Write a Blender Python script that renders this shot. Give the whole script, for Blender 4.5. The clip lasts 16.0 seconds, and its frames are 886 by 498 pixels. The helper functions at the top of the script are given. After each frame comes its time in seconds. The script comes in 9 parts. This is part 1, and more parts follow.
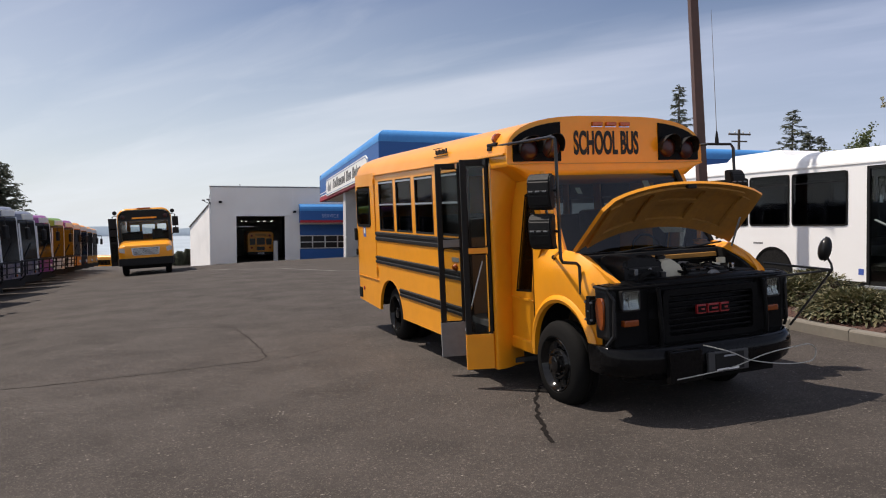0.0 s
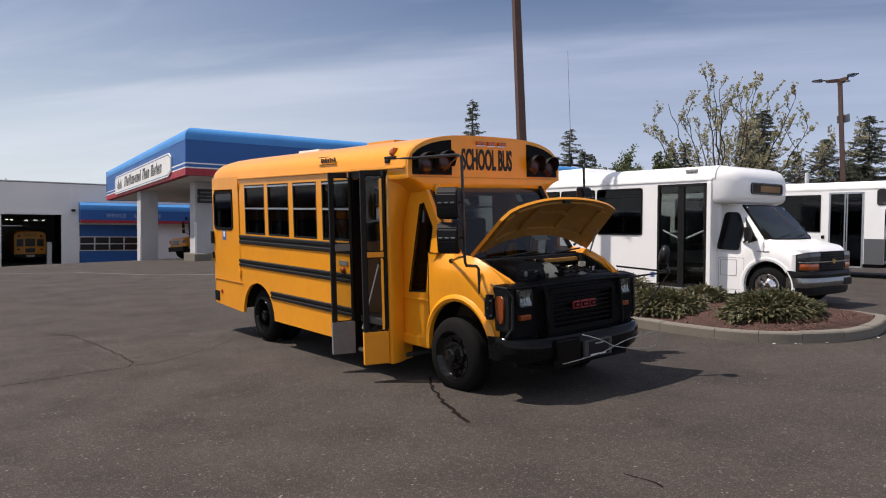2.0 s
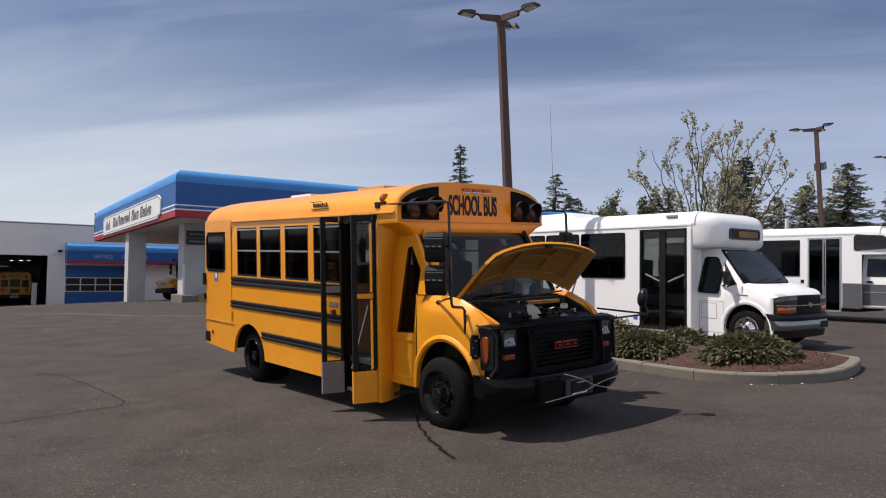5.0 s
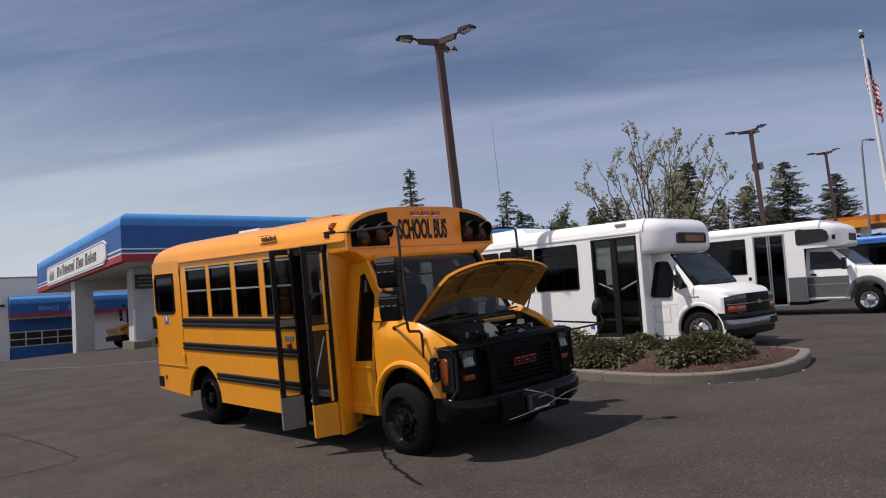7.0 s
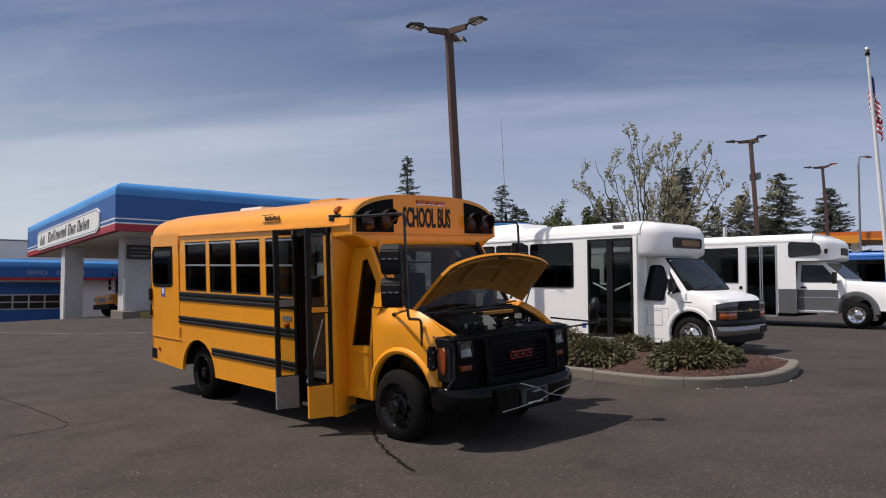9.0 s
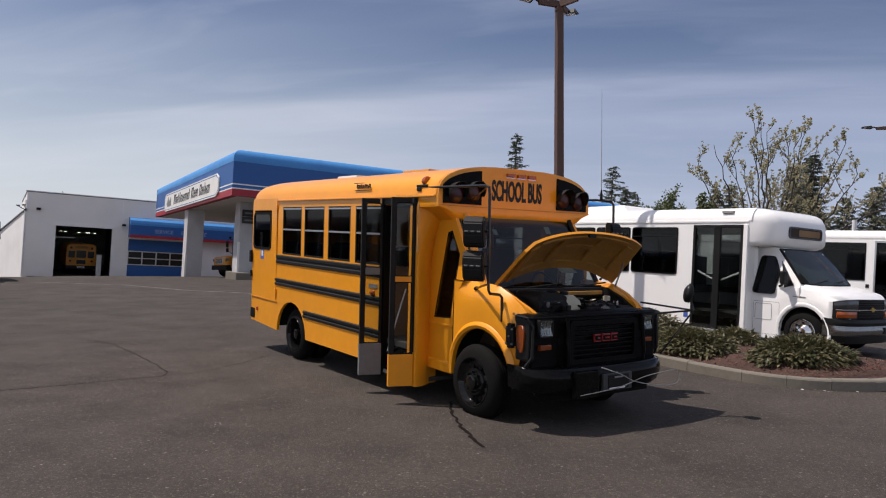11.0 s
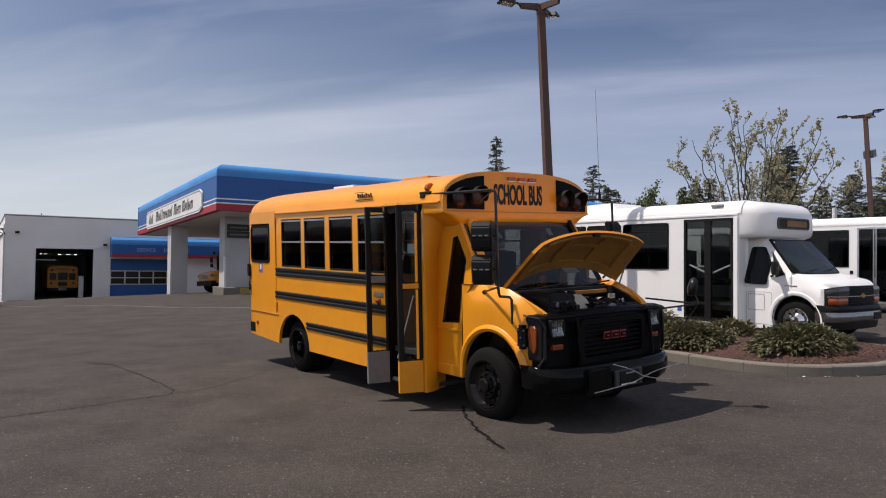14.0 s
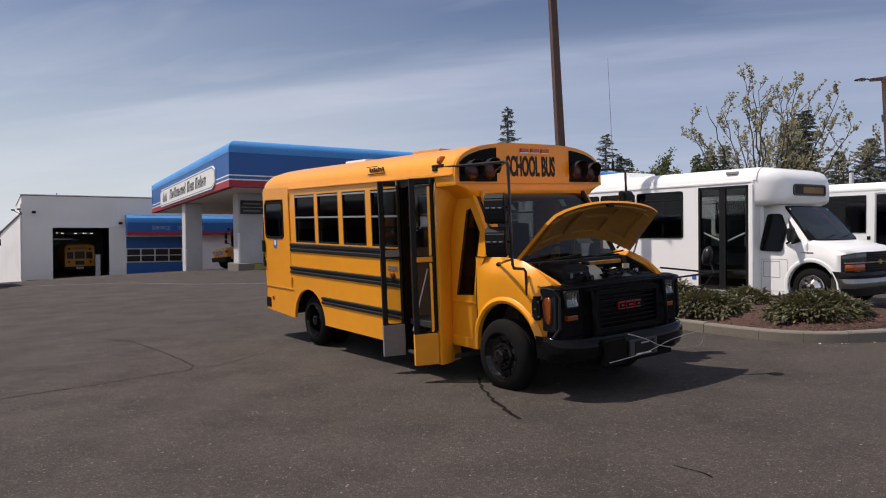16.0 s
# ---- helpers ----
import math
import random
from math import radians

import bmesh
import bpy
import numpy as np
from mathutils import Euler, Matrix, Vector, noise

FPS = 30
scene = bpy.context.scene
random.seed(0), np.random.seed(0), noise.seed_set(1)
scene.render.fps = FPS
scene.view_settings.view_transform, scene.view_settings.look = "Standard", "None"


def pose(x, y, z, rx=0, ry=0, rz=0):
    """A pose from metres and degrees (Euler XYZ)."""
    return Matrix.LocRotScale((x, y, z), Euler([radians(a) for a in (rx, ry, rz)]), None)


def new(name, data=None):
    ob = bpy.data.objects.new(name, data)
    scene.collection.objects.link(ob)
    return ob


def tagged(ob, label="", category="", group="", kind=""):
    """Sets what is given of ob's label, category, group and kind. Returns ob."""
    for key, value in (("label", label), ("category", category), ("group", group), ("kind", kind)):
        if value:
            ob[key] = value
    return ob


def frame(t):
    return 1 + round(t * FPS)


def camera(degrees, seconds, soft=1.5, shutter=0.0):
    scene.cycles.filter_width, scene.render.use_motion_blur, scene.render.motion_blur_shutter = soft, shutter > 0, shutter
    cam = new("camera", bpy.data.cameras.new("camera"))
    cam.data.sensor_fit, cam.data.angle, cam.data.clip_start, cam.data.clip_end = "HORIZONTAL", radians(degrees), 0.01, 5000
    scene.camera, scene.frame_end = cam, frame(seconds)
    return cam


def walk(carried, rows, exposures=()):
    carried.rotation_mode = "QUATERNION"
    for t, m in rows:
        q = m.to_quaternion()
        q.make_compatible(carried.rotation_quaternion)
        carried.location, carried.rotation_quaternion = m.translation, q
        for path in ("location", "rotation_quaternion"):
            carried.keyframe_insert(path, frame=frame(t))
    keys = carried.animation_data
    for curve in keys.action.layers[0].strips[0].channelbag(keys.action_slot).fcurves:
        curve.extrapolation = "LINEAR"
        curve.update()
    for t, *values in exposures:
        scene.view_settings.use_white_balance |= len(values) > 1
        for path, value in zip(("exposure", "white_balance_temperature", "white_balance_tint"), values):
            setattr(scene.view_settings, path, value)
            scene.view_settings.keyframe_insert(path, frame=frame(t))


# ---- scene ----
cam = camera(63.6, 16.0, 1.1)
METRES, EYE, TILT, LEAN, TURN = 2.976, 1.72, 2.085, 0.383, -10.4
ROWS = [
    (0.0, 0.0, 0.0, 0.0, 0.01, -4.12, -0.14),
    (0.5, -0.1302, -0.0551, 0.0013, -2.53, -5.16, -1.48),
    (1.0, -0.2147, -0.127, 0.0031, -7.38, -2.75, -2.34),
    (1.5, -0.2927, -0.1682, 0.0044, -13.71, -3.62, -3.63),
    (2.0, -0.3815, -0.1531, 0.0095, -16.66, -3.53, -1.69),
    (2.5, -0.4447, -0.1685, 0.0089, -8.54, -2.87, 0.22),
    (3.0, -0.4891, -0.2102, 0.0033, -11.56, -4.43, 0.26),
    (3.5, -0.506, -0.2302, 0.0039, -16.87, -3.45, -1.33),
    (4.0, -0.4859, -0.246, 0.006, -21.75, -1.63, -5.11),
    (4.5, -0.4382, -0.249, 0.0102, -20.78, -0.68, -3.05),
    (4.7, -0.4162, -0.2467, 0.0117, -17.57, -0.66, -2.47),
    (6.8, -0.3962, -0.2571, 0.0165, -21.80, 2.13, 2.88),
    (7.0, -0.3947, -0.2476, 0.013, -21.12, 1.77, 2.29),
    (7.5, -0.3983, -0.2481, 0.0127, -19.38, 2.54, 1.42),
    (8.0, -0.4038, -0.2422, 0.0106, -18.43, 2.47, 0.55),
    (8.5, -0.4248, -0.2592, 0.0123, -18.63, 1.64, -0.61),
    (8.7, -0.4396, -0.2553, 0.0160, -21.95, 1.15, -1.16),
    (10.8, -0.3788, -0.2234, 0.0100, -15.18, -0.99, -4.78),
    (11.0, -0.355, -0.2263, 0.0035, -13.36, -1.25, -4.28),
    (11.5, -0.3446, -0.2157, 0.0012, -13.6, -1.67, -1.7),
    (12.0, -0.3577, -0.2124, 0.0029, -12.39, -1.99, -0.92),
    (12.5, -0.407, -0.2232, 0.0035, -14.75, -0.26, 0.08),
    (13.0, -0.4439, -0.2323, 0.0052, -16.76, 0.18, -0.39),
    (13.5, -0.4473, -0.2264, 0.0033, -15.61, 0.83, -1.53),
    (14.0, -0.442, -0.2252, 0.0005, -14.84, -0.75, -1.76),
    (14.5, -0.4451, -0.2245, 0.0006, -14.4, -3.23, -1.04),
    (15.0, -0.444, -0.2309, 0.0007, -13.6, -4.3, -0.58),
    (15.5, -0.4429, -0.2313, 0.0027, -14.92, -4.16, -0.6),
    (16.0, -0.4452, -0.2286, 0.0027, -13.84, -2.98, -0.74),
]
EXPOSURES = [(0.0, 0.31, 6800, 13), (1.5, 0.26, 6720, 13.5), (4.0, 0.26, 6640, 14), (4.7, 0.22, 6620, 14), (7.0, -0.05, 6580, 14.5), (8.5, -0.03, 6580, 14.5), (11.0, 0.08, 6680, 15), (16.0, 0.08, 6680, 14.5)]
walk(cam, [(t, pose(0, 0, EYE, TILT, LEAN, TURN) @ pose(METRES * x, METRES * y, METRES * z, 90 + pitch, roll, yaw)) for t, x, y, z, yaw, pitch, roll in ROWS], EXPOSURES)
# ---- light: high sun from the left and behind the buses, thin cloud ----
SUN = Vector((-0.498, 0.287, 1.012)).normalized()
sun = new("sun", bpy.data.lights.new("sun", "SUN"))
sun.data.energy, sun.data.angle, sun.data.color = 4.3, radians(0.6), (1.0, 0.94, 0.86)
sun.matrix_world = SUN.to_track_quat("Z", "Y").to_matrix().to_4x4()


def make_world():
    w = bpy.data.worlds.new("sky")
    scene.world = w
    w.use_nodes = True
    nt = w.node_tree
    nt.nodes.clear()
    out = nt.nodes.new("ShaderNodeOutputWorld")
    bg = nt.nodes.new("ShaderNodeBackground")
    bg.inputs[1].default_value = 0.068
    sky = nt.nodes.new("ShaderNodeTexSky")
    sky.sky_type, sky.sun_disc = "NISHITA", False
    sky.sun_elevation, sky.sun_rotation = math.asin(SUN.z), math.atan2(SUN.x, SUN.y)
    sky.air_density, sky.dust_density, sky.ozone_density = 1.0, 0.9, 3.0
    co = nt.nodes.new("ShaderNodeTexCoord")
    # clouds lie on a flat sheet: the direction divided by its height
    sep = nt.nodes.new("ShaderNodeSeparateXYZ")
    nt.links.new(co.outputs["Generated"], sep.inputs[0])
    hz = nt.nodes.new("ShaderNodeMath"); hz.operation = "MAXIMUM"; hz.inputs[1].default_value = 0.0
    nt.links.new(sep.outputs[2], hz.inputs[0])
    ad = nt.nodes.new("ShaderNodeMath"); ad.operation = "ADD"; ad.inputs[1].default_value = 0.13
    nt.links.new(hz.outputs[0], ad.inputs[0])
    dv = nt.nodes.new("ShaderNodeVectorMath"); dv.operation = "DIVIDE"
    cb = nt.nodes.new("ShaderNodeCombineXYZ")
    for i in range(3):
        nt.links.new(ad.outputs[0], cb.inputs[i])
    nt.links.new(co.outputs["Generated"], dv.inputs[0])
    nt.links.new(cb.outputs[0], dv.inputs[1])
    # high cloud drawn out in streaks along one wind direction
    def across(axis, scale):
        n = nt.nodes.new("ShaderNodeVectorMath"); n.operation = "DOT_PRODUCT"
        n.inputs[1].default_value = tuple(c * scale for c in axis)
        nt.links.new(dv.outputs[0], n.inputs[0])
        return n.outputs["Value"]
    wind, side = (0.72, -0.69, 0.0), (0.69, 0.72, 0.0)
    flow = nt.nodes.new("ShaderNodeCombineXYZ")
    nt.links.new(across(wind, 0.34), flow.inputs[0])
    nt.links.new(across(side, 1.15), flow.inputs[1])
    n1 = nt.nodes.new("ShaderNodeTexNoise")
    n1.inputs["Scale"].default_value, n1.inputs["Detail"].default_value = 1.3, 7
    n1.inputs["Roughness"].default_value, n1.inputs["Distortion"].default_value = 0.5, 0.4
    nt.links.new(flow.outputs[0], n1.inputs[0])
    bend = nt.nodes.new("ShaderNodeMath"); bend.operation = "MULTIPLY_ADD"
    bend.inputs[1].default_value = 0.9
    nt.links.new(n1.outputs["Fac"], bend.inputs[0])
    nt.links.new(across(side, 1.0), bend.inputs[2])
    deck = nt.nodes.new("ShaderNodeValToRGB")
    scale = nt.nodes.new("ShaderNodeMath"); scale.operation = "MULTIPLY"; scale.inputs[1].default_value = 0.2
    nt.links.new(bend.outputs[0], scale.inputs[0])
    nt.links.new(scale.outputs[0], deck.inputs[0])
    stops = [(0.0, 0.34), (1.5, 0.30), (2.1, 0.03), (2.38, 0.11), (2.62, 0.025), (2.84, 0.035), (3.12, 0.36), (3.4, 0.40), (3.75, 0.20), (4.8, 0.26)]
    el = deck.color_ramp.elements
    el[0].position, el[0].color = stops[0][0] * 0.2, (stops[0][1],) * 3 + (1,)
    el[1].position, el[1].color = stops[-1][0] * 0.2, (stops[-1][1],) * 3 + (1,)
    for at, cover in stops[1:-1]:
        e = el.new(at * 0.2)
        e.color = (cover, cover, cover, 1)
    wisp = nt.nodes.new("ShaderNodeMapRange")
    wisp.inputs["From Min"].default_value, wisp.inputs["From Max"].default_value = 0.34, 0.68
    wisp.inputs["To Min"].default_value, wisp.inputs["To Max"].default_value = 0.62, 1.28
    nt.links.new(n1.outputs["Fac"], wisp.inputs[0])
    n2 = nt.nodes.new("ShaderNodeTexNoise")
    n2.inputs["Scale"].default_value, n2.inputs["Detail"].default_value = 3.1, 6
    n2.inputs["Roughness"].default_value, n2.inputs["Distortion"].default_value = 0.55, 0.6
    nt.links.new(flow.outputs[0], n2.inputs[0])
    thin = nt.nodes.new("ShaderNodeMapRange")
    thin.inputs["From Min"].default_value, thin.inputs["From Max"].default_value = 0.48, 0.75
    thin.inputs["To Max"].default_value = 0.16
    nt.links.new(n2.outputs["Fac"], thin.inputs[0])
    rp = nt.nodes.new("ShaderNodeMath"); rp.operation = "MULTIPLY_ADD"; rp.use_clamp = True
    nt.links.new(deck.outputs[0], rp.inputs[0])
    nt.links.new(wisp.outputs[0], rp.inputs[1])
    nt.links.new(thin.outputs[0], rp.inputs[2])
    # haze thickens to the horizon
    hr = nt.nodes.new("ShaderNodeValToRGB")
    hr.color_ramp.elements[0].position, hr.color_ramp.elements[1].position = 0.0, 0.30
    hr.color_ramp.elements[0].color, hr.color_ramp.elements[1].color = (0.72, 0.72, 0.72, 1), (0, 0, 0, 1)
    nt.links.new(hz.outputs[0], hr.inputs[0])
    mix = nt.nodes.new("ShaderNodeMix"); mix.data_type = "RGBA"
    nt.links.new(rp.outputs[0], mix.inputs[0])
    veil = nt.nodes.new("ShaderNodeMix"); veil.data_type = "RGBA"; veil.blend_type = "MULTIPLY"
    veil.inputs[0].default_value = 1.0
    veil.inputs[7].default_value = (1.0, 0.97, 1.03, 1)
    nt.links.new(sky.outputs[0], veil.inputs[6])
    nt.links.new(veil.outputs[2], mix.inputs[6])
    lit = nt.nodes.new("ShaderNodeMapRange")
    lit.inputs["From Min"].default_value, lit.inputs["From Max"].default_value = 0.35, -0.7
    nt.links.new(sep.outputs[1], lit.inputs[0])
    cl = nt.nodes.new("ShaderNodeMix"); cl.data_type = "RGBA"
    cl.inputs[6].default_value, cl.inputs[7].default_value = (9.0, 9.7, 11.0, 1), (15.0, 15.2, 16.0, 1)
    nt.links.new(lit.outputs[0], cl.inputs[0])
    # the air is clearer and bluer to the east
    east = nt.nodes.new("ShaderNodeMapRange"); east.interpolation_type = "SMOOTHSTEP"
    east.inputs["From Min"].default_value, east.inputs["From Max"].default_value = 0.05, 0.70
    nt.links.new(sep.outputs[0], east.inputs[0])
    blue = nt.nodes.new("ShaderNodeMix"); blue.data_type = "RGBA"; blue.blend_type = "MULTIPLY"
    blue.inputs[7].default_value = (0.78, 0.82, 0.95, 1)
    nt.links.new(east.outputs[0], blue.inputs[0])
    nt.links.new(cl.outputs[2], blue.inputs[6])
    nt.links.new(blue.outputs[2], mix.inputs[7])
    haze = nt.nodes.new("ShaderNodeMix"); haze.data_type = "RGBA"
    nt.links.new(hr.outputs[0], haze.inputs[0])
    nt.links.new(mix.outputs[2], haze.inputs[6])
    low = nt.nodes.new("ShaderNodeMix"); low.data_type = "RGBA"
    low.inputs[6].default_value, low.inputs[7].default_value = (10.1, 11.3, 12.3, 1), (7.1, 8.3, 10.9, 1)
    nt.links.new(east.outputs[0], low.inputs[0])
    nt.links.new(low.outputs[2], haze.inputs[7])
    nt.links.new(haze.outputs[2], bg.inputs[0])
    nt.links.new(bg.outputs[0], out.inputs[0])


make_world()


# ---- materials ----
def material(name, base, rough=0.6, metal=0.0, grain=0.0, scale=40.0, blotch=0.0, blotch_scale=2.0, bump=0.0, coat=0.0,
             dirt=None, transmission=0.0, alpha=1.0, ior=1.45, emit=None, spread=0.0, coords="Object"):
    """A principled surface with variation at two scales, and relief."""
    m = bpy.data.materials.new(name)
    m.use_nodes = True
    nt = m.node_tree
    p = nt.nodes["Principled BSDF"]
    p.inputs["Base Color"].default_value = (*base, 1)
    p.inputs["Roughness"].default_value, p.inputs["Metallic"].default_value = rough, metal
    p.inputs["Coat Weight"].default_value, p.inputs["Coat Roughness"].default_value = coat, 0.08
    p.inputs["Transmission Weight"].default_value, p.inputs["IOR"].default_value = transmission, ior
    p.inputs["Alpha"].default_value = alpha
    if emit:
        p.inputs["Emission Color"].default_value, p.inputs["Emission Strength"].default_value = (*emit[0], 1), emit[1]
    if not (grain or blotch or bump or spread):
        return m
    co = nt.nodes.new("ShaderNodeTexCoord")
    big, fine = nt.nodes.new("ShaderNodeTexNoise"), nt.nodes.new("ShaderNodeTexNoise")
    big.inputs["Scale"].default_value, big.inputs["Detail"].default_value = blotch_scale, 5
    fine.inputs["Scale"].default_value, fine.inputs["Detail"].default_value = scale, 4
    for n in (big, fine):
        nt.links.new(co.outputs[coords], n.inputs["Vector"])
    last = None
    other = dirt or tuple(c * 0.45 for c in base)
    for n, amount, lo, hi in ((big, blotch, 0.42, 0.72), (fine, grain, 0.38, 0.66)):
        if not amount:
            continue
        r = nt.nodes.new("ShaderNodeMapRange")
        r.inputs["From Min"].default_value, r.inputs["From Max"].default_value = lo, hi
        r.inputs["To Max"].default_value = amount
        nt.links.new(n.outputs["Fac"], r.inputs[0])
        mix = nt.nodes.new("ShaderNodeMix"); mix.data_type = "RGBA"
        nt.links.new(r.outputs[0], mix.inputs[0])
        if last:
            nt.links.new(last, mix.inputs[6])
        else:
            mix.inputs[6].default_value = (*base, 1)
        mix.inputs[7].default_value = (*other, 1)
        last = mix.outputs[2]
    if spread:
        geo = nt.nodes.new("ShaderNodeNewGeometry")
        r = nt.nodes.new("ShaderNodeMapRange")
        r.inputs["To Min"].default_value, r.inputs["To Max"].default_value = 1 - spread, 1 + spread
        nt.links.new(geo.outputs["Random Per Island"], r.inputs[0])
        hsv = nt.nodes.new("ShaderNodeHueSaturation")
        nt.links.new(r.outputs[0], hsv.inputs["Value"])
        if last:
            nt.links.new(last, hsv.inputs["Color"])
        else:
            hsv.inputs["Color"].default_value = (*base, 1)
        last = hsv.outputs[0]
    if last:
        nt.links.new(last, p.inputs["Base Color"])
    if blotch:
        rr = nt.nodes.new("ShaderNodeMapRange")
        rr.inputs["To Min"].default_value, rr.inputs["To Max"].default_value = max(0.03, rough - 0.08), min(1, rough + 0.12)
        nt.links.new(big.outputs["Fac"], rr.inputs[0])
        nt.links.new(rr.outputs[0], p.inputs["Roughness"])
    if bump:
        b = nt.nodes.new("ShaderNodeBump")
        b.inputs["Strength"].default_value, b.inputs["Distance"].default_value = 0.6, bump
        nt.links.new(fine.outputs["Fac"], b.inputs["Height"])
        nt.links.new(b.outputs[0], p.inputs["Normal"])
    return m


def asphalt_material():
    """Worn asphalt: pale stones in dark binder, tyre-polished lanes, oil stains."""
    m = bpy.data.materials.new("asphalt")
    m.use_nodes = True
    nt = m.node_tree
    p = nt.nodes["Principled BSDF"]
    co = nt.nodes.new("ShaderNodeTexCoord")

    def tex(kind, scale, detail=4, rough=0.55):
        n = nt.nodes.new(kind)
        n.inputs["Scale"].default_value = scale
        if kind == "ShaderNodeTexNoise":
            n.inputs["Detail"].default_value, n.inputs["Roughness"].default_value = detail, rough
        nt.links.new(co.outputs["Object"], n.inputs["Vector"])
        return n

    def ramp(src, lo, hi, a, b):
        r = nt.nodes.new("ShaderNodeMapRange")
        r.inputs["From Min"].default_value, r.inputs["From Max"].default_value = lo, hi
        r.inputs["To Min"].default_value, r.inputs["To Max"].default_value = a, b
        nt.links.new(src, r.inputs[0])
        return r.outputs[0]

    def mix(fac, a, b):
        n = nt.nodes.new("ShaderNodeMix"); n.data_type = "RGBA"
        nt.links.new(fac, n.inputs[0])
        for i, v in ((6, a), (7, b)):
            if isinstance(v, tuple):
                n.inputs[i].default_value = (*v, 1)
            else:
                nt.links.new(v, n.inputs[i])
        return n.outputs[2]

    broad, mid, fine = tex("ShaderNodeTexNoise", 0.16, 5), tex("ShaderNodeTexNoise", 1.1, 6), tex("ShaderNodeTexNoise", 26, 5, 0.7)
    stones, grit = tex("ShaderNodeTexVoronoi", 105), tex("ShaderNodeTexNoise", 150, 3, 0.6)
    c = mix(ramp(broad.outputs["Fac"], 0.35, 0.68, 0, 1), (0.046, 0.0375, 0.032), (0.068, 0.0555, 0.047))
    c = mix(ramp(mid.outputs["Fac"], 0.42, 0.70, 0, 0.85), c, (0.029, 0.024, 0.0208))
    c = mix(ramp(tex("ShaderNodeTexNoise", 5.0, 5, 0.65).outputs["Fac"], 0.50, 0.70, 0, 0.55), c, (0.066, 0.055, 0.047))
    c = mix(ramp(fine.outputs["Fac"], 0.42, 0.66, 0, 0.75), c, (0.030, 0.0255, 0.0225))
    c = mix(ramp(stones.outputs["Color"], 0.72, 0.98, 0, 0.62), c, (0.19, 0.165, 0.138))
    c = mix(ramp(tex("ShaderNodeTexVoronoi", 64).outputs["Color"], 0.90, 0.97, 0, 0.6), c, (0.30, 0.27, 0.23))
    c = mix(ramp(grit.outputs["Fac"], 0.55, 0.75, 0, 0.6), c, (0.020, 0.0185, 0.018))
    nt.links.new(c, p.inputs["Base Color"])
    nt.links.new(ramp(mid.outputs["Fac"], 0.3, 0.7, 0.82, 0.95), p.inputs["Roughness"])
    p.inputs["Specular IOR Level"].default_value = 0.3
    b = nt.nodes.new("ShaderNodeBump")
    b.inputs["Strength"].default_value, b.inputs["Distance"].default_value = 0.9, 0.005
    nt.links.new(stones.outputs["Distance"], b.inputs["Height"])
    nt.links.new(b.outputs[0], p.inputs["Normal"])
    return m


def leaf_material(name, base, tip, rough=0.5, thin=0.35):
    """Leaves that differ one by one and let some light through."""
    m = bpy.data.materials.new(name)
    m.use_nodes = True
    nt = m.node_tree
    p, out = nt.nodes["Principled BSDF"], nt.nodes["Material Output"]
    p.inputs["Roughness"].default_value, p.inputs["Specular IOR Level"].default_value = rough, 0.3
    geo, ramp = nt.nodes.new("ShaderNodeNewGeometry"), nt.nodes.new("ShaderNodeValToRGB")
    ramp.color_ramp.elements[0].color, ramp.color_ramp.elements[1].color = (*base, 1), (*tip, 1)
    nt.links.new(geo.outputs["Random Per Island"], ramp.inputs[0])
    nt.links.new(ramp.outputs[0], p.inputs["Base Color"])
    tr, mx = nt.nodes.new("ShaderNodeBsdfTranslucent"), nt.nodes.new("ShaderNodeMixShader")
    nt.links.new(ramp.outputs[0], tr.inputs[0])
    mx.inputs[0].default_value = thin
    nt.links.new(p.outputs[0], mx.inputs[1])
    nt.links.new(tr.outputs[0], mx.inputs[2])
    nt.links.new(mx.outputs[0], out.inputs[0])
    return m


asphalt = asphalt_material()


def duller(m, spec):
    """Set the gloss; low values stand in for dark surroundings in the reflections."""
    m.node_tree.nodes["Principled BSDF"].inputs["Specular IOR Level"].default_value = spec
    return m


yellow = material("school bus yellow paint", (0.88, 0.338, 0.012), 0.34, grain=0.10, scale=9, blotch=0.16, blotch_scale=1.3, coat=0.35, dirt=(0.55, 0.22, 0.02))
yellow_dull = material("weathered yellow paint", (0.62, 0.27, 0.03), 0.5, grain=0.2, scale=14, blotch=0.3, blotch_scale=2.5, dirt=(0.3, 0.15, 0.03))
# darker, browner yellow for the hood underside, its ribs and the cowl lip
yellow_inner = material("brown-yellow inner paint", (0.37, 0.175, 0.028), 0.65, grain=0.3, scale=18, blotch=0.45, dirt=(0.16, 0.085, 0.03))
black_gloss = material("black enamel", (0.012, 0.012, 0.013), 0.28, grain=0.3, scale=30, coat=0.3, dirt=(0.03, 0.03, 0.03))
black_matt = material("black plastic", (0.009, 0.009, 0.0095), 0.5, grain=0.35, scale=45, blotch=0.3, dirt=(0.02, 0.0195, 0.019), bump=0.0006)
black_flat = material("black rubber", (0.007, 0.0069, 0.0067), 0.8, grain=0.4, scale=40, blotch=0.4, blotch_scale=6, dirt=(0.011, 0.0105, 0.010), bump=0.001)
# near-black for chassis metal; in holes and wheel wells it paints the shade
cavity = material("near-black underside and recess metal", (0.012, 0.012, 0.012), 0.7, grain=0.5, scale=25, dirt=(0.03, 0.028, 0.026))
black_deep = material("dimmed black plastic", (0.0045, 0.0045, 0.005), 0.35, grain=0.35, scale=45, blotch=0.3, dirt=(0.012, 0.0115, 0.011), bump=0.0006)
